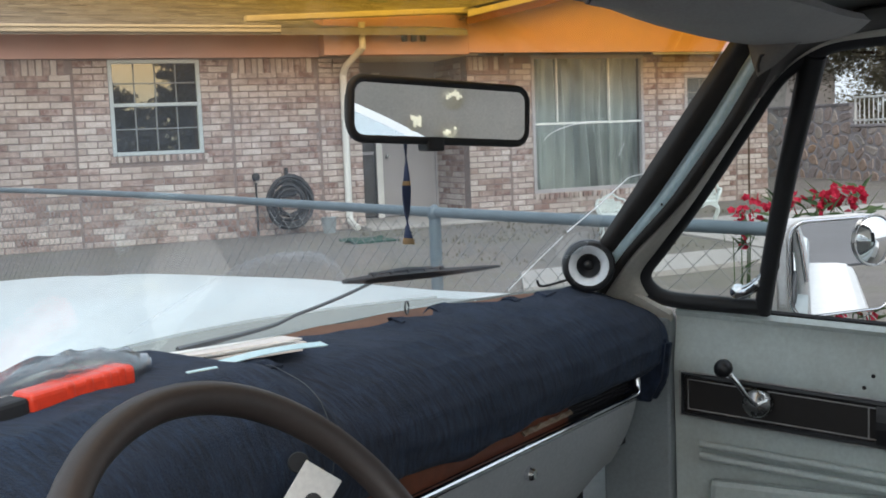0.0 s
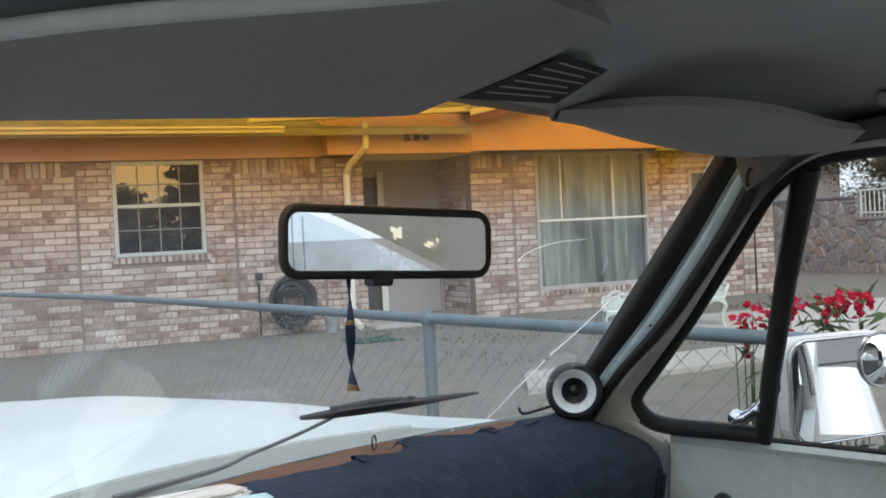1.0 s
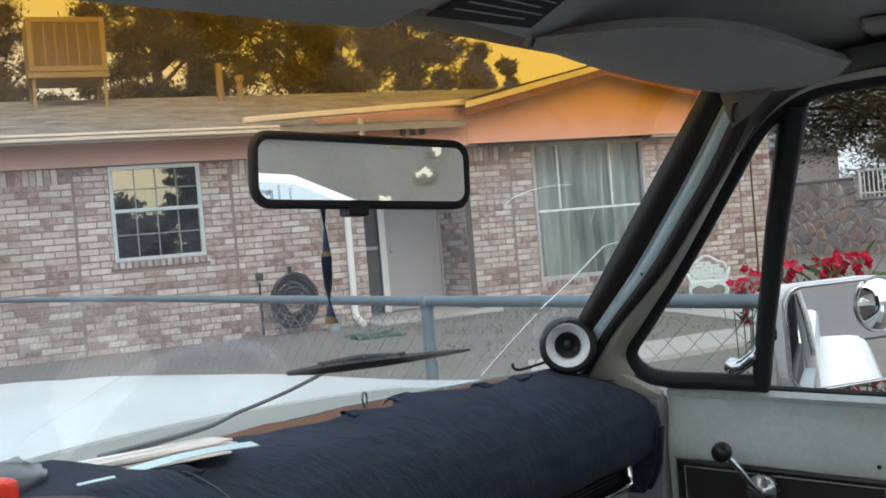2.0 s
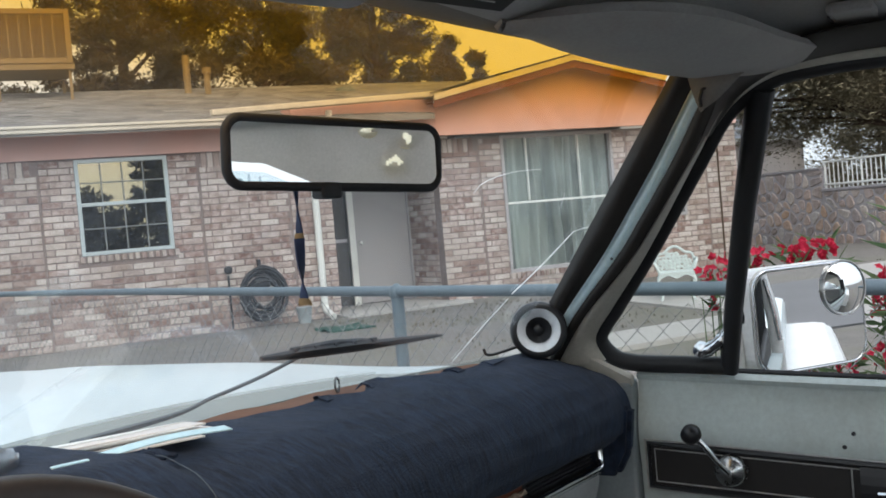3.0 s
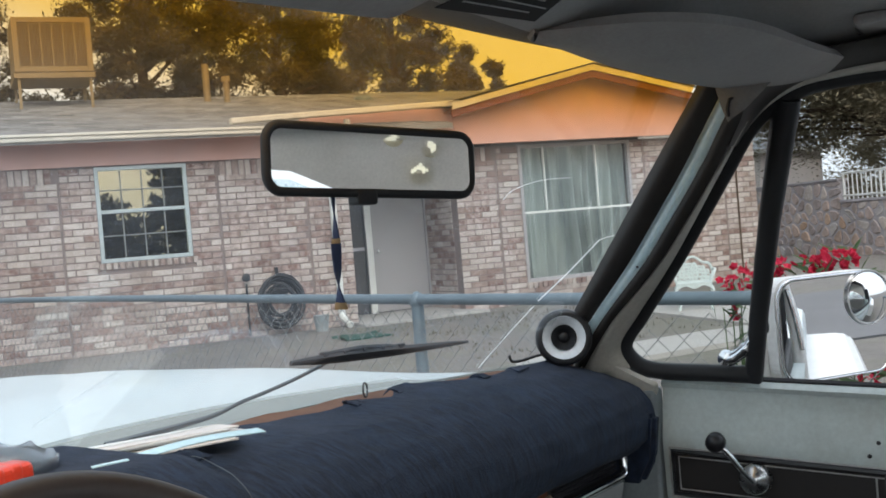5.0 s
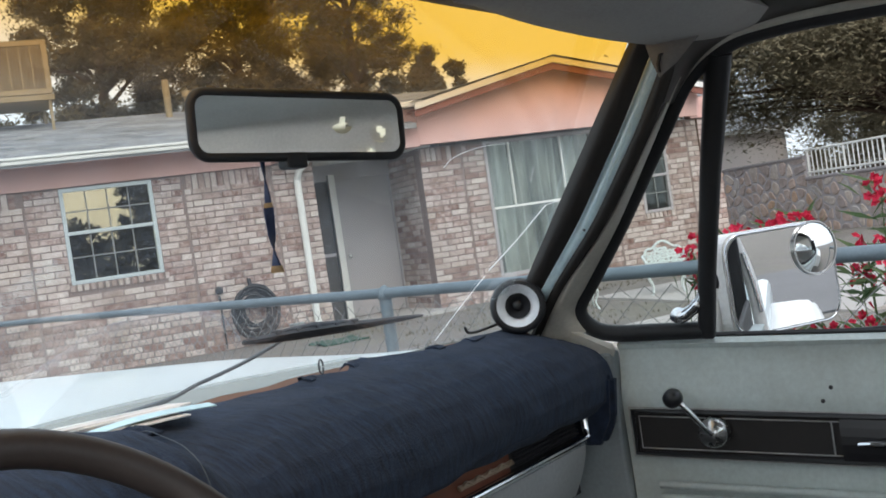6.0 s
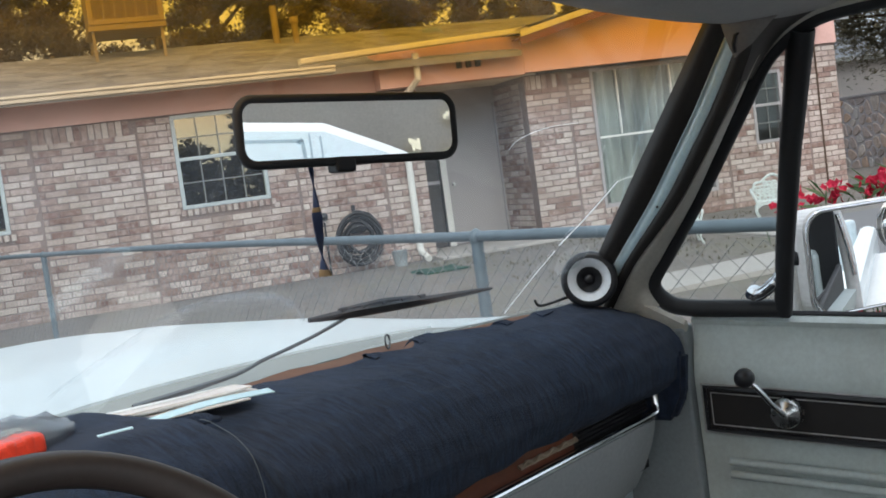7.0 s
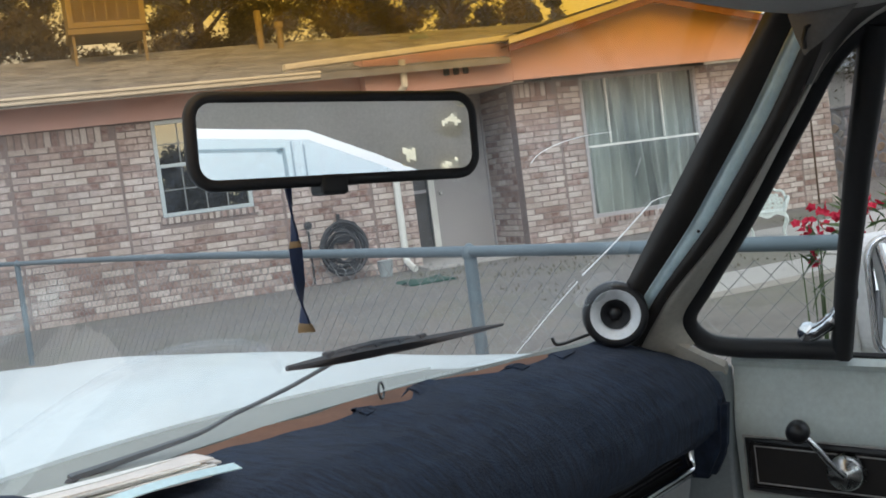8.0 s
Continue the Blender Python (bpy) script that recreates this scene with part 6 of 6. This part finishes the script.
def build_roof():
    def liner(x, y):
        return 1.745 - 0.045 * sstep(0.45, 0.78, abs(x)) - 0.05 * sstep(-0.24, -0.10, y) - 0.02 * sstep(-1.15, -1.3, y)

    def front(x):
        return min(-0.10, glass_y(x, 1.70) - 0.03)

    part("headliner", sheet(lambda x, v: (x, -1.30 + v * (front(x) + 1.30), liner(x, -1.30 + v * 1.20)), span(-0.76, 0.76, 40), span(0, 1, 30), -0.01), M_HEADLINER, truck, "sagging grey headliner", True)
    part("rear_headliner", sheet(lambda x, y: (x, y, liner(x, y) - 0.008), span(-0.70, 0.70, 20), span(-1.29, -0.72, 14), -0.004), M_LINING, truck, "grey rear headliner panel", True)
    part("roof_skin", sheet(lambda x, v: (x, -1.34 + v * (glass_y(x, 1.722) + 1.33), liner(x, -1.34 + v * 1.23) + 0.050), span(-0.78, 0.78, 24), span(0, 1, 20), 0.01), M_PAINT, truck, "white roof", True)
    # header above the glass
    part("header", sheet(lambda x, v: (x, -0.105 - 0.10 * (x / 0.63) ** 2 + v * (glass_y(x, 1.712) + 0.115 + 0.10 * (x / 0.63) ** 2), 1.716 - 0.02 * (x / 0.63) ** 2 - 0.008 * math.sin(v * 3.1)), span(-0.66, 0.66, 30), span(0, 1, 7), 0.012), M_CAP, truck, "grey windshield header", True)
    part("header_seal", tube([(x, -0.100 - 0.09 * (x / 0.63) ** 2, 1.706 - 0.02 * (x / 0.63) ** 2) for x in span(-0.16, 0.24, 12)], 0.006, 6), M_BLACK, truck, "dark strip on the header")
    def on_label(u, v, off):
        a, b, c, d = (Vector(p) for p in ((-0.012, -0.203, 1.7205), (0.104, -0.201, 1.7200), (0.150, -0.125, 1.6975), (-0.034, -0.099, 1.6900)))
        return (a * (1 - u) + b * u) * (1 - v) + (d * (1 - u) + c * u) * v - Vector((0, 0.29, 0.96)) * off
    lb = part("warning_label", sheet(lambda u, v: on_label(u, v, 0.0), span(0, 1, 6), span(0, 1, 6), 0.001), M_DARK, truck, "dark printed label on the header")
    for k in range(6):
        v0 = 0.10 + 0.14 * k
        part("print_line", sheet(lambda u, v: on_label(u, v, 0.0015), span(0.08, 0.93 - 0.12 * (k % 2), 5), [v0, v0 + 0.022], 0.0006), M_HEADLINER, lb)
    # sun visors
    def visor(a, b, c, d_, bulge, name_label):
        a, b, c, d_ = map(Vector, (a, b, c, d_))
        def fn(u, v):
            p = (a * (1 - u) + b * u) * (1 - v) + (d_ * (1 - u) + c * u) * v
            e = (1 - (2 * u - 1) ** 8) ** 0.5
            mid = (a + b + c + d_) / 4
            q = mid + (p - mid) * (0.94 + 0.06 * e)
            return q + Vector((0, 0, -bulge * math.sin(math.pi * v) * e))
        return part("sun_visor", sheet(fn, span(0, 1, 30), span(0, 1, 12), 0.014), M_VISOR, truck, name_label, True)
    visor((-0.70, -0.10, 1.622), (-0.105, -0.10, 1.667), (-0.06, -0.275, 1.728), (-0.70, -0.30, 1.70), 0.006, "grey padded sun visor")
    low = smooth_line([(0.19, -0.098, 1.690), (0.36, -0.135, 1.668), (0.545, -0.198, 1.650), (0.70, -0.262, 1.649), (0.80, -0.34, 1.674)], 6)
    up = smooth_line([(0.195, -0.112, 1.694), (0.235, -0.235, 1.690), (0.32, -0.318, 1.680), (0.53, -0.362, 1.672), (0.80, -0.385, 1.682)], 6)
    n = len(low) - 1
    part("sun_visor", sheet(lambda u, v: low[int(round(u * n))] * (1 - v) + up[int(round(u * n))] * v + Vector((0, 0, -0.010 * math.sin(math.pi * v))), [k / n for k in range(n + 1)], span(0, 1, 9), 0.012), M_VISOR, truck, "grey padded sun visor", True)
    part("visor_rod", tube([(0.66, -0.40, 1.716), (0.80, -0.395, 1.704)], 0.006, 8), M_CHROME_DULL, truck)
    part("visor_bracket", box(0.60, 0.72, -0.46, -0.40, 1.706, 1.722, 0.006), M_VISOR, truck)
    def corner(u, v):
        p = [Vector(q) for q in ((0.612, -0.207, 1.664), (0.612, -0.288, 1.648), (0.612, -0.247, 1.620), (0.612, -0.224, 1.600))]
        return (p[0] * (1 - u) + p[1] * u) * (1 - v) + (p[3] * (1 - u) + p[2] * u) * v + Vector((-0.006 * math.sin(math.pi * v) * math.sin(math.pi * u), 0, 0))

    part("corner_trim", sheet(corner, span(0, 1, 9), span(0, 1, 9), 0.006), M_CAP, truck, "grey vinyl corner trim at the top of the post", True)
    part("coat_clip", tube([(0.603, -0.236, 1.632), (0.600, -0.230, 1.630), (0.600, -0.226, 1.618), (0.602, -0.226, 1.606)], 0.0025, 6), M_BLACK, truck, "small dark clip")
    # roof rails and rear wall
    for s in (-1, 1):
        if s > 0:
            rail = smooth_line([(0.745, -0.235, 1.675), (0.76, -0.32, 1.684), (0.765, -0.5, 1.690), (0.765, -1.25, 1.685)], 6)
            part("roof_rail", tube(rail, 0.045, 12), M_SEAL, truck, "dark rail over the door opening", True)
        else:
            rail = smooth_line([(-0.765, -0.20, 1.670), (-0.765, -0.344, 1.671), (-0.765, -0.485, 1.662), (-0.765, -0.65, 1.655), (-0.765, -1.25, 1.650)], 6)
            part("roof_rail", tube(rail, 0.050, 14), M_BLACK, truck, "dark door-opening rail", True)
            part("door_seal", tube([p + Vector((0.012, 0, -0.0495)) for p in rail], 0.0042, 8), M_DOOR, truck, "pale welt along the door opening", True)
        part("rear_post", box(s * 0.86 - 0.05, s * 0.86 + 0.05, -1.32, -1.08, 0.5, 1.2, 0.02), M_DOOR, truck)
        part("rear_post", tube([(s * 0.87, -1.22, 1.18), (s * 0.77, -1.25, 1.70)], 0.06, 10), M_HEADLINER, truck)
    # rear of the cab: a wide window below a line that drops to the side, torn grey lining above it
    top_line = [(-0.76, 1.735), (-0.40, 1.700), (-0.11, 1.660), (0.047, 1.640), (0.18, 1.575), (0.30, 1.510), (0.50, 1.40), (0.62, 1.33)]
    rw = bmesh.new()
    for q in ([(-0.85, 0.5), (0.85, 0.5), (0.85, 1.20), (-0.85, 1.20)], [(-0.85, 1.20), (-0.70, 1.20), (-0.70, 1.729), (-0.85, 1.729)], [(0.62, 1.20), (0.85, 1.20), (0.85, 1.33), (0.62, 1.33)]):
        f = rw.faces.new([rw.verts.new((x, -1.32, z)) for x, z in q])
    bmesh.ops.solidify(rw, geom=rw.faces[:], thickness=0.03)
    rear = part("rear_wall", rw, M_REAR, truck, "pale painted rear cab wall")
    def line_z(x):
        for (x0, z0), (x1, z1) in zip(top_line, top_line[1:]):
            if x <= x1:
                return z0 + (z1 - z0) * (x - x0) / (x1 - x0)
        return top_line[-1][1]

    def cove(x, v):
        return Vector((x, -1.322 + 0.06 * v + 0.26 * v ** 5, line_z(x) + (1.742 - line_z(x)) * math.sin(v * 1.5708) ** 0.85))

    # the lining, with its tears, and paler backing behind them
    tears = ((0.336, 1.620, 0.021), (0.245, 1.550, 0.015), (0.323, 1.533, 0.020), (0.365, 1.670, 0.016), (0.278, 1.700, 0.017))
    spots = []
    for x, z, r in tears:
        v = math.asin(max(0.0, (z - line_z(x)) / (1.742 - line_z(x))) ** (1 / 0.85)) / 1.5708
        spots.append((cove(x, max(0.05, min(0.9, v))), r))
    bm = sheet(cove, span(-0.76, 0.80, 240), span(0, 1, 60), -0.004)
    torn = [f for f in bm.faces if any((f.calc_center_median() - p).length < r * (0.75 + 0.9 * noise.noise(f.calc_center_median() * 60)) for p, r in spots)]
    bmesh.ops.delete(bm, geom=torn, context="FACES")
    lining = part("rear_lining", bm, M_LINING, truck, "torn pale grey lining that curves down to the rear window", True)
    for p, r in spots:
        part("torn_patch", sheet(lambda a, q: p + Vector((1.5 * r * q * math.cos(a), -0.008, 1.5 * r * q * math.sin(a))), span(0, 6.2832, 15), [0.02, 0.5, 1.0], 0.001), M_PATCH, lining, "pale yellow backing bared by a tear")
    # rear window: a pane lower than its opening, hazed for the overbright sky, with the frame of its slider
    pane = slab([(x, -1.335, z - 0.019) for x, z in top_line] + [(0.62, -1.335, 1.2), (-0.70, -1.335, 1.2)], (0, -1, 0), 0.005)
    g = part("rear_pane", pane, M_REARGLASS, rear, "rear window pane hazed pale blue for the bright sky behind")
    g.visible_shadow = False
    for x in (0.012, 0.036):
        part("slider_edge", tube([(x, -1.330, 1.2), (x, -1.330, 1.62 - 0.5 * max(0.0, x - 0.02))], 0.0022, 6), M_REAREDGE, g)
    recess = smooth_line([(-0.50, -1.330, 1.655), (-0.06, -1.330, 1.612), (-0.015, -1.330, 1.602), (-0.004, -1.330, 1.575), (-0.004, -1.330, 1.22)], 6)
    part("slider_frame", tube(recess, 0.004, 8), M_REAREDGE, g, "", True)
    part("cab_floor", box(-0.88, 0.90, -1.3, 0.45, 0.46, 0.50), M_DARK, truck)
    part("firewall", box(-0.88, 0.88, 0.36, 0.40, 0.48, 1.18), M_DARK, truck)
    part("seat_back", box(-0.78, 0.78, -1.26, -1.05, 0.75, 1.24, 0.05, 3), M_SEAT, truck, "pale grey bench seat")
    part("seat_cushion", box(-0.78, 0.78, -1.1, -0.5, 0.62, 0.86, 0.05, 3), M_SEAT, truck)


def build_pillar():
    """The post beside the glass: dark seal, white painted band, dark seam, grey trim."""
    def band(o0, o1, z0, proud, name, material, label="", bulge=0.22, turn=0.0):
        def at(u, z):
            k = z - 1.296
            wide = 0.74 + 0.26 * sstep(-0.02, 0.13, k) - 0.16 * sstep(0.22, 0.37, k)
            return (0.829 - 0.55 * k - proud + turn * (1 - u) - bulge * (o1 - o0) * math.sin(math.pi * u), 0.129 - 0.856 * k - wide * (o0 + (o1 - o0) * u), z)
        part(name, sheet(at, span(0, 1, 7), span(z0, 1.668, 24), 0.014), material, truck, label, True)

    band(-0.002, 0.051, 1.285, 0.004, "pillar_seal", M_SEAL, "dark brown-black windshield seal")
    band(0.045, 0.081, 1.225, 0.000, "pillar_paint", M_PILLAR, "white painted band with the sky's blue reflection in its colour", 0.22, 0.010)
    band(0.078, 0.106, 1.215, 0.003, "pillar_seam", M_SEAL)
    # grey trim between the seam and the vent window's seal, bent over the door opening
    near = smooth_line([(door_x(1.21), 0.040, 1.208), (door_x(1.25), 0.057, 1.250), (door_x(1.30), 0.014, 1.305), (door_x(1.40), -0.064, 1.398), (door_x(1.53), -0.162, 1.532), (door_x(1.60), -0.224, 1.608), (door_x(1.64), -0.288, 1.648), (door_x(1.652), -0.36, 1.660), (door_x(1.65), -0.50, 1.660), (door_x(1.65), -0.9, 1.645)], 6)
    far = []
    for z in (1.200, 1.245, 1.300, 1.400, 1.530, 1.600, 1.650):
        k = z - 1.296
        wide = 0.74 + 0.26 * sstep(-0.02, 0.13, k) - 0.16 * sstep(0.22, 0.37, k)
        far.append((0.829 - 0.55 * k, 0.129 - 0.856 * k - wide * 0.102, z))
    far = smooth_line(far + [(0.655, -0.34, 1.688), (0.672, -0.50, 1.700), (0.675, -0.9, 1.700)], 6)
    out = Vector((0.006, 0.003, 0))
    part("pillar_backing", sheet(lambda k, v: far[k] * (1 - v) + near[k] * v + out, range(0, 31), span(0, 1, 5), 0.003), M_SEAL, truck, "dark metal behind the trim", True)

    def bead(k, a):  # rounded trim, broad at the foot and slim above
        c = far[k] * 0.50 + near[k] * 0.50
        side = (near[k] - far[k]) * (0.46 - 0.06 * sstep(8, 20, k)) * (1 - 0.8 * sstep(21, 30, k))
        return c + side * math.cos(a) + Vector((-0.014, -0.010, 0.0)) * math.sin(a)

    part("pillar_trim", sheet(bead, range(0, 31), span(0, 2 * math.pi, 17)), M_TRIM_GREY, truck, "scuffed cream-grey metal trim", True)
    part("door_header", sheet(lambda k, v: far[k] * (1 - v) + near[k] * v + Vector((-0.008, -0.004, 0)) * math.sin(math.pi * v) ** 0.7, range(27, len(near)), span(0, 1, 9), 0.004), M_SEAL, truck, "dark grey trim over the door opening", True)
    part("door_welt", tube([p + Vector((-0.020, 0, 0.002)) for p in near[27:]], 0.0085, 8), M_TRIM_GREY, truck, "pale grey welt of the door opening", True)
    # metal that joins the post to the belt
    part("post_foot", sheet(lambda u, v: (0.90 - 0.012 * v, 0.16 - 0.16 * u, 1.16 + 0.10 * v * (1 - 0.85 * u)), span(0, 1, 12), span(0, 1, 6), 0.012), M_TRIM_GREY, truck, "scuffed grey painted corner", True)
    part("screw", lathe([(0, 0.002), (0.0018, 0.0016), (0.0024, 0)], Matrix.Translation((0.767, -0.024, 1.393)) @ pose(0, 0, 0, 0, -70), 10), M_BLACK, truck)
    # round speaker at its foot, with a wire
    m = Matrix.Translation((0.801, 0.128, 1.277)) @ look((0, 0, 0), (0.86, 0.37, -0.05)).to_3x3().to_4x4() @ Matrix.Scale(1.07, 4)
    s = part("dash_speaker", lathe([(0.034, 0.012), (0.041, 0.014), (0.046, 0.008), (0.046, -0.02), (0.030, -0.035), (0, -0.038)], m, 36), M_BLACK_GLOSS, truck, "round black dash speaker with a white cone ring", True)
    part("cone_ring", lathe([(0.019, 0.000), (0.024, 0.003), (0.031, 0.010), (0.0345, 0.0135), (0.036, 0.010), (0.034, -0.004)], m, 36), M_WHITE_RING, s, "white cone ring", True)
    part("cone", lathe([(0, -0.004), (0.005, -0.003), (0.009, -0.008), (0.021, 0.004)], m, 28), M_BLACK_GLOSS, s, "dark cone", True)
    part("speaker_wire", tube(smooth_line([(0.81, 0.165, 1.250), (0.785, 0.185, 1.245), (0.755, 0.197, 1.243), (0.740, 0.203, 1.246), (0.736, 0.205, 1.256)], 5), 0.0026, 6), M_BLACK, truck)


M_SEAL = mat("aged_seal", (0.032, 0.027, 0.024), 0.5, 0, 0.3, 16, 120, 0.1)
# white post paint, with the reflected blue of the sky put into its colour
M_PILLAR = mat("pillar_paint", (0.70, 0.90, 0.97), 0.30, 0, 0.10, 14, 90, 0.04, coat=0.9, dirt=(0.30, 0.33, 0.33), dirt_amount=0.3)
M_FRAME = mat("worn_bright_frame", (0.42, 0.41, 0.40), 0.4, 0.2, 0.4, 30, 120, 0.05)
M_SEAT = mat("seat_vinyl", (0.24, 0.235, 0.225), 0.6, 0, 0.1, 6, 150, 0.1)
M_PATCH = cloth_mat("bared_backing", (0.95, 0.91, 0.78), 0.92)
# the dust value whitens the pane to paint the glare of the sky
M_REARGLASS = glass_mat("rear_glass", (0.80, 0.87, 0.89), gloss=0.3, dust=0.22)
M_REAREDGE = glass_mat("slider_frame_glass", (0.72, 0.76, 0.78), gloss=0.2)
M_LINING = cloth_mat("rear_lining", (0.73, 0.715, 0.69), 0.50)
M_REAR = mat("pale_cab_paint", (0.74, 0.82, 0.83), 0.6, 0, 0.05, 5, 120, 0.08)
M_BRASS = mat("dull_brass", (0.36, 0.27, 0.19), 0.45, 0.4, 0.3, 30, 120, 0.1)
M_DARKWOOD = mat("dark_woodgrain", (0.014, 0.011, 0.010), 0.5, 0, 0.4, 14, 80, 0.05)
MIRROR_TURN = -40.5
RM_TILT, RM_ROLL, RM_TURN = 0, 3.4, -24.5
build_windshield()
build_hood()
build_wipers()
build_dash()
build_steering()
build_door()
build_side_mirror()
build_rear_mirror()
build_roof()
build_pillar()


# ---------------------------------------------------------------- loose things on the dash
def build_dash_things():
    base = TRUCK @ Matrix.Translation((-0.02, 0.295, 1.247))
    rnd = random.Random(4)
    for k in range(7):
        p = thing("letter", base @ Matrix.Translation((-0.004 + rnd.uniform(-0.018, 0.018), 0.062 + rnd.uniform(-0.006, 0.006), 0.002 + 0.0024 * k)) @ pose(0, 0, 0, -5 + rnd.uniform(-1, 1.5), rnd.uniform(-1, 1), -27 + 1.2 * (k - 3) + rnd.uniform(-1, 1)), "white envelope in a loose stack on the dash", "envelope", "letters on the dash")
        part("envelope", box(-0.134, 0.134, -0.026, 0.026, -0.0010, 0.0014, 0.0005, 1), M_PAPER if k % 3 else M_PAPER_OLD, p)
        part("flap", slab([(-0.131, 0.025, 0.0018), (0.131, 0.025, 0.0018), (0.03, 0.002, 0.0018), (-0.03, 0.002, 0.0018)], (0, 0, 1), 0.0006), M_PAPER, p)
    p = thing("blue_slip", base @ Matrix.Translation((0.006, -0.040, 0.018)) @ pose(0, 0, 0, 10, 0, -18.5), "pale blue paper slip under the letters", "paper")
    part("paper", sheet(lambda x, y: (x, y, 0.0035 * math.cos(x * 22)), span(-0.088, 0.088, 20), span(-0.0085, 0.0085, 4), 0.0012), M_PAPER_BLUE, p)
    p = thing("paper_slip", base @ Matrix.Translation((-0.150, -0.066, 0.031)) @ pose(0, 0, 0, 5, 0, -28), "narrow pale paper slip beside the letters", "paper")
    part("paper", sheet(lambda x, y: (x, y, 0.002 * math.sin(x * 20 + 1)), span(-0.018, 0.018, 8), span(-0.003, 0.003, 3), 0.0012), M_PAPER_BLUE, p)
    b = thing("orange_marker_light", TRUCK @ Matrix.Translation((-0.252, 0.318, 1.272)) @ pose(0, 0, 0, 0, -2, -6), "orange plastic marker light lens on the dash", "lens")
    part("lens", box(-0.085, 0.052, -0.018, 0.018, -0.010, 0.015, 0.007, 3), M_ORANGE, b)
    for x in (-0.036, -0.012, 0.012, 0.032):
        part("lens_rib", box(x - 0.007, x + 0.007, -0.0190, 0.0190, -0.009, 0.0158, 0.005, 3), M_ORANGE, b)
    part("socket", box(-0.125, -0.084, -0.016, 0.016, -0.010, 0.012, 0.005), M_BLACK, b)
    g = thing("plastic_bag", TRUCK @ Matrix.Translation((-0.245, 0.365, 1.272)) @ pose(0, 0, 0, 0, 0, -8), "crumpled clear plastic bag on the dash", "bag")
    bm = sheet(lambda u, v: (0.118 * math.cos(u) * math.sin(v), 0.050 * math.sin(u) * math.sin(v), 0.030 * math.cos(v) + 0.010 * noise.noise((6 * math.cos(u) * math.sin(v), 6 * math.sin(u), 7 * v))), span(0, 2 * math.pi, 30), span(0.05, 3.09, 16))
    part("bag_skin", bm, M_BAG, g, "", True)


build_dash_things()
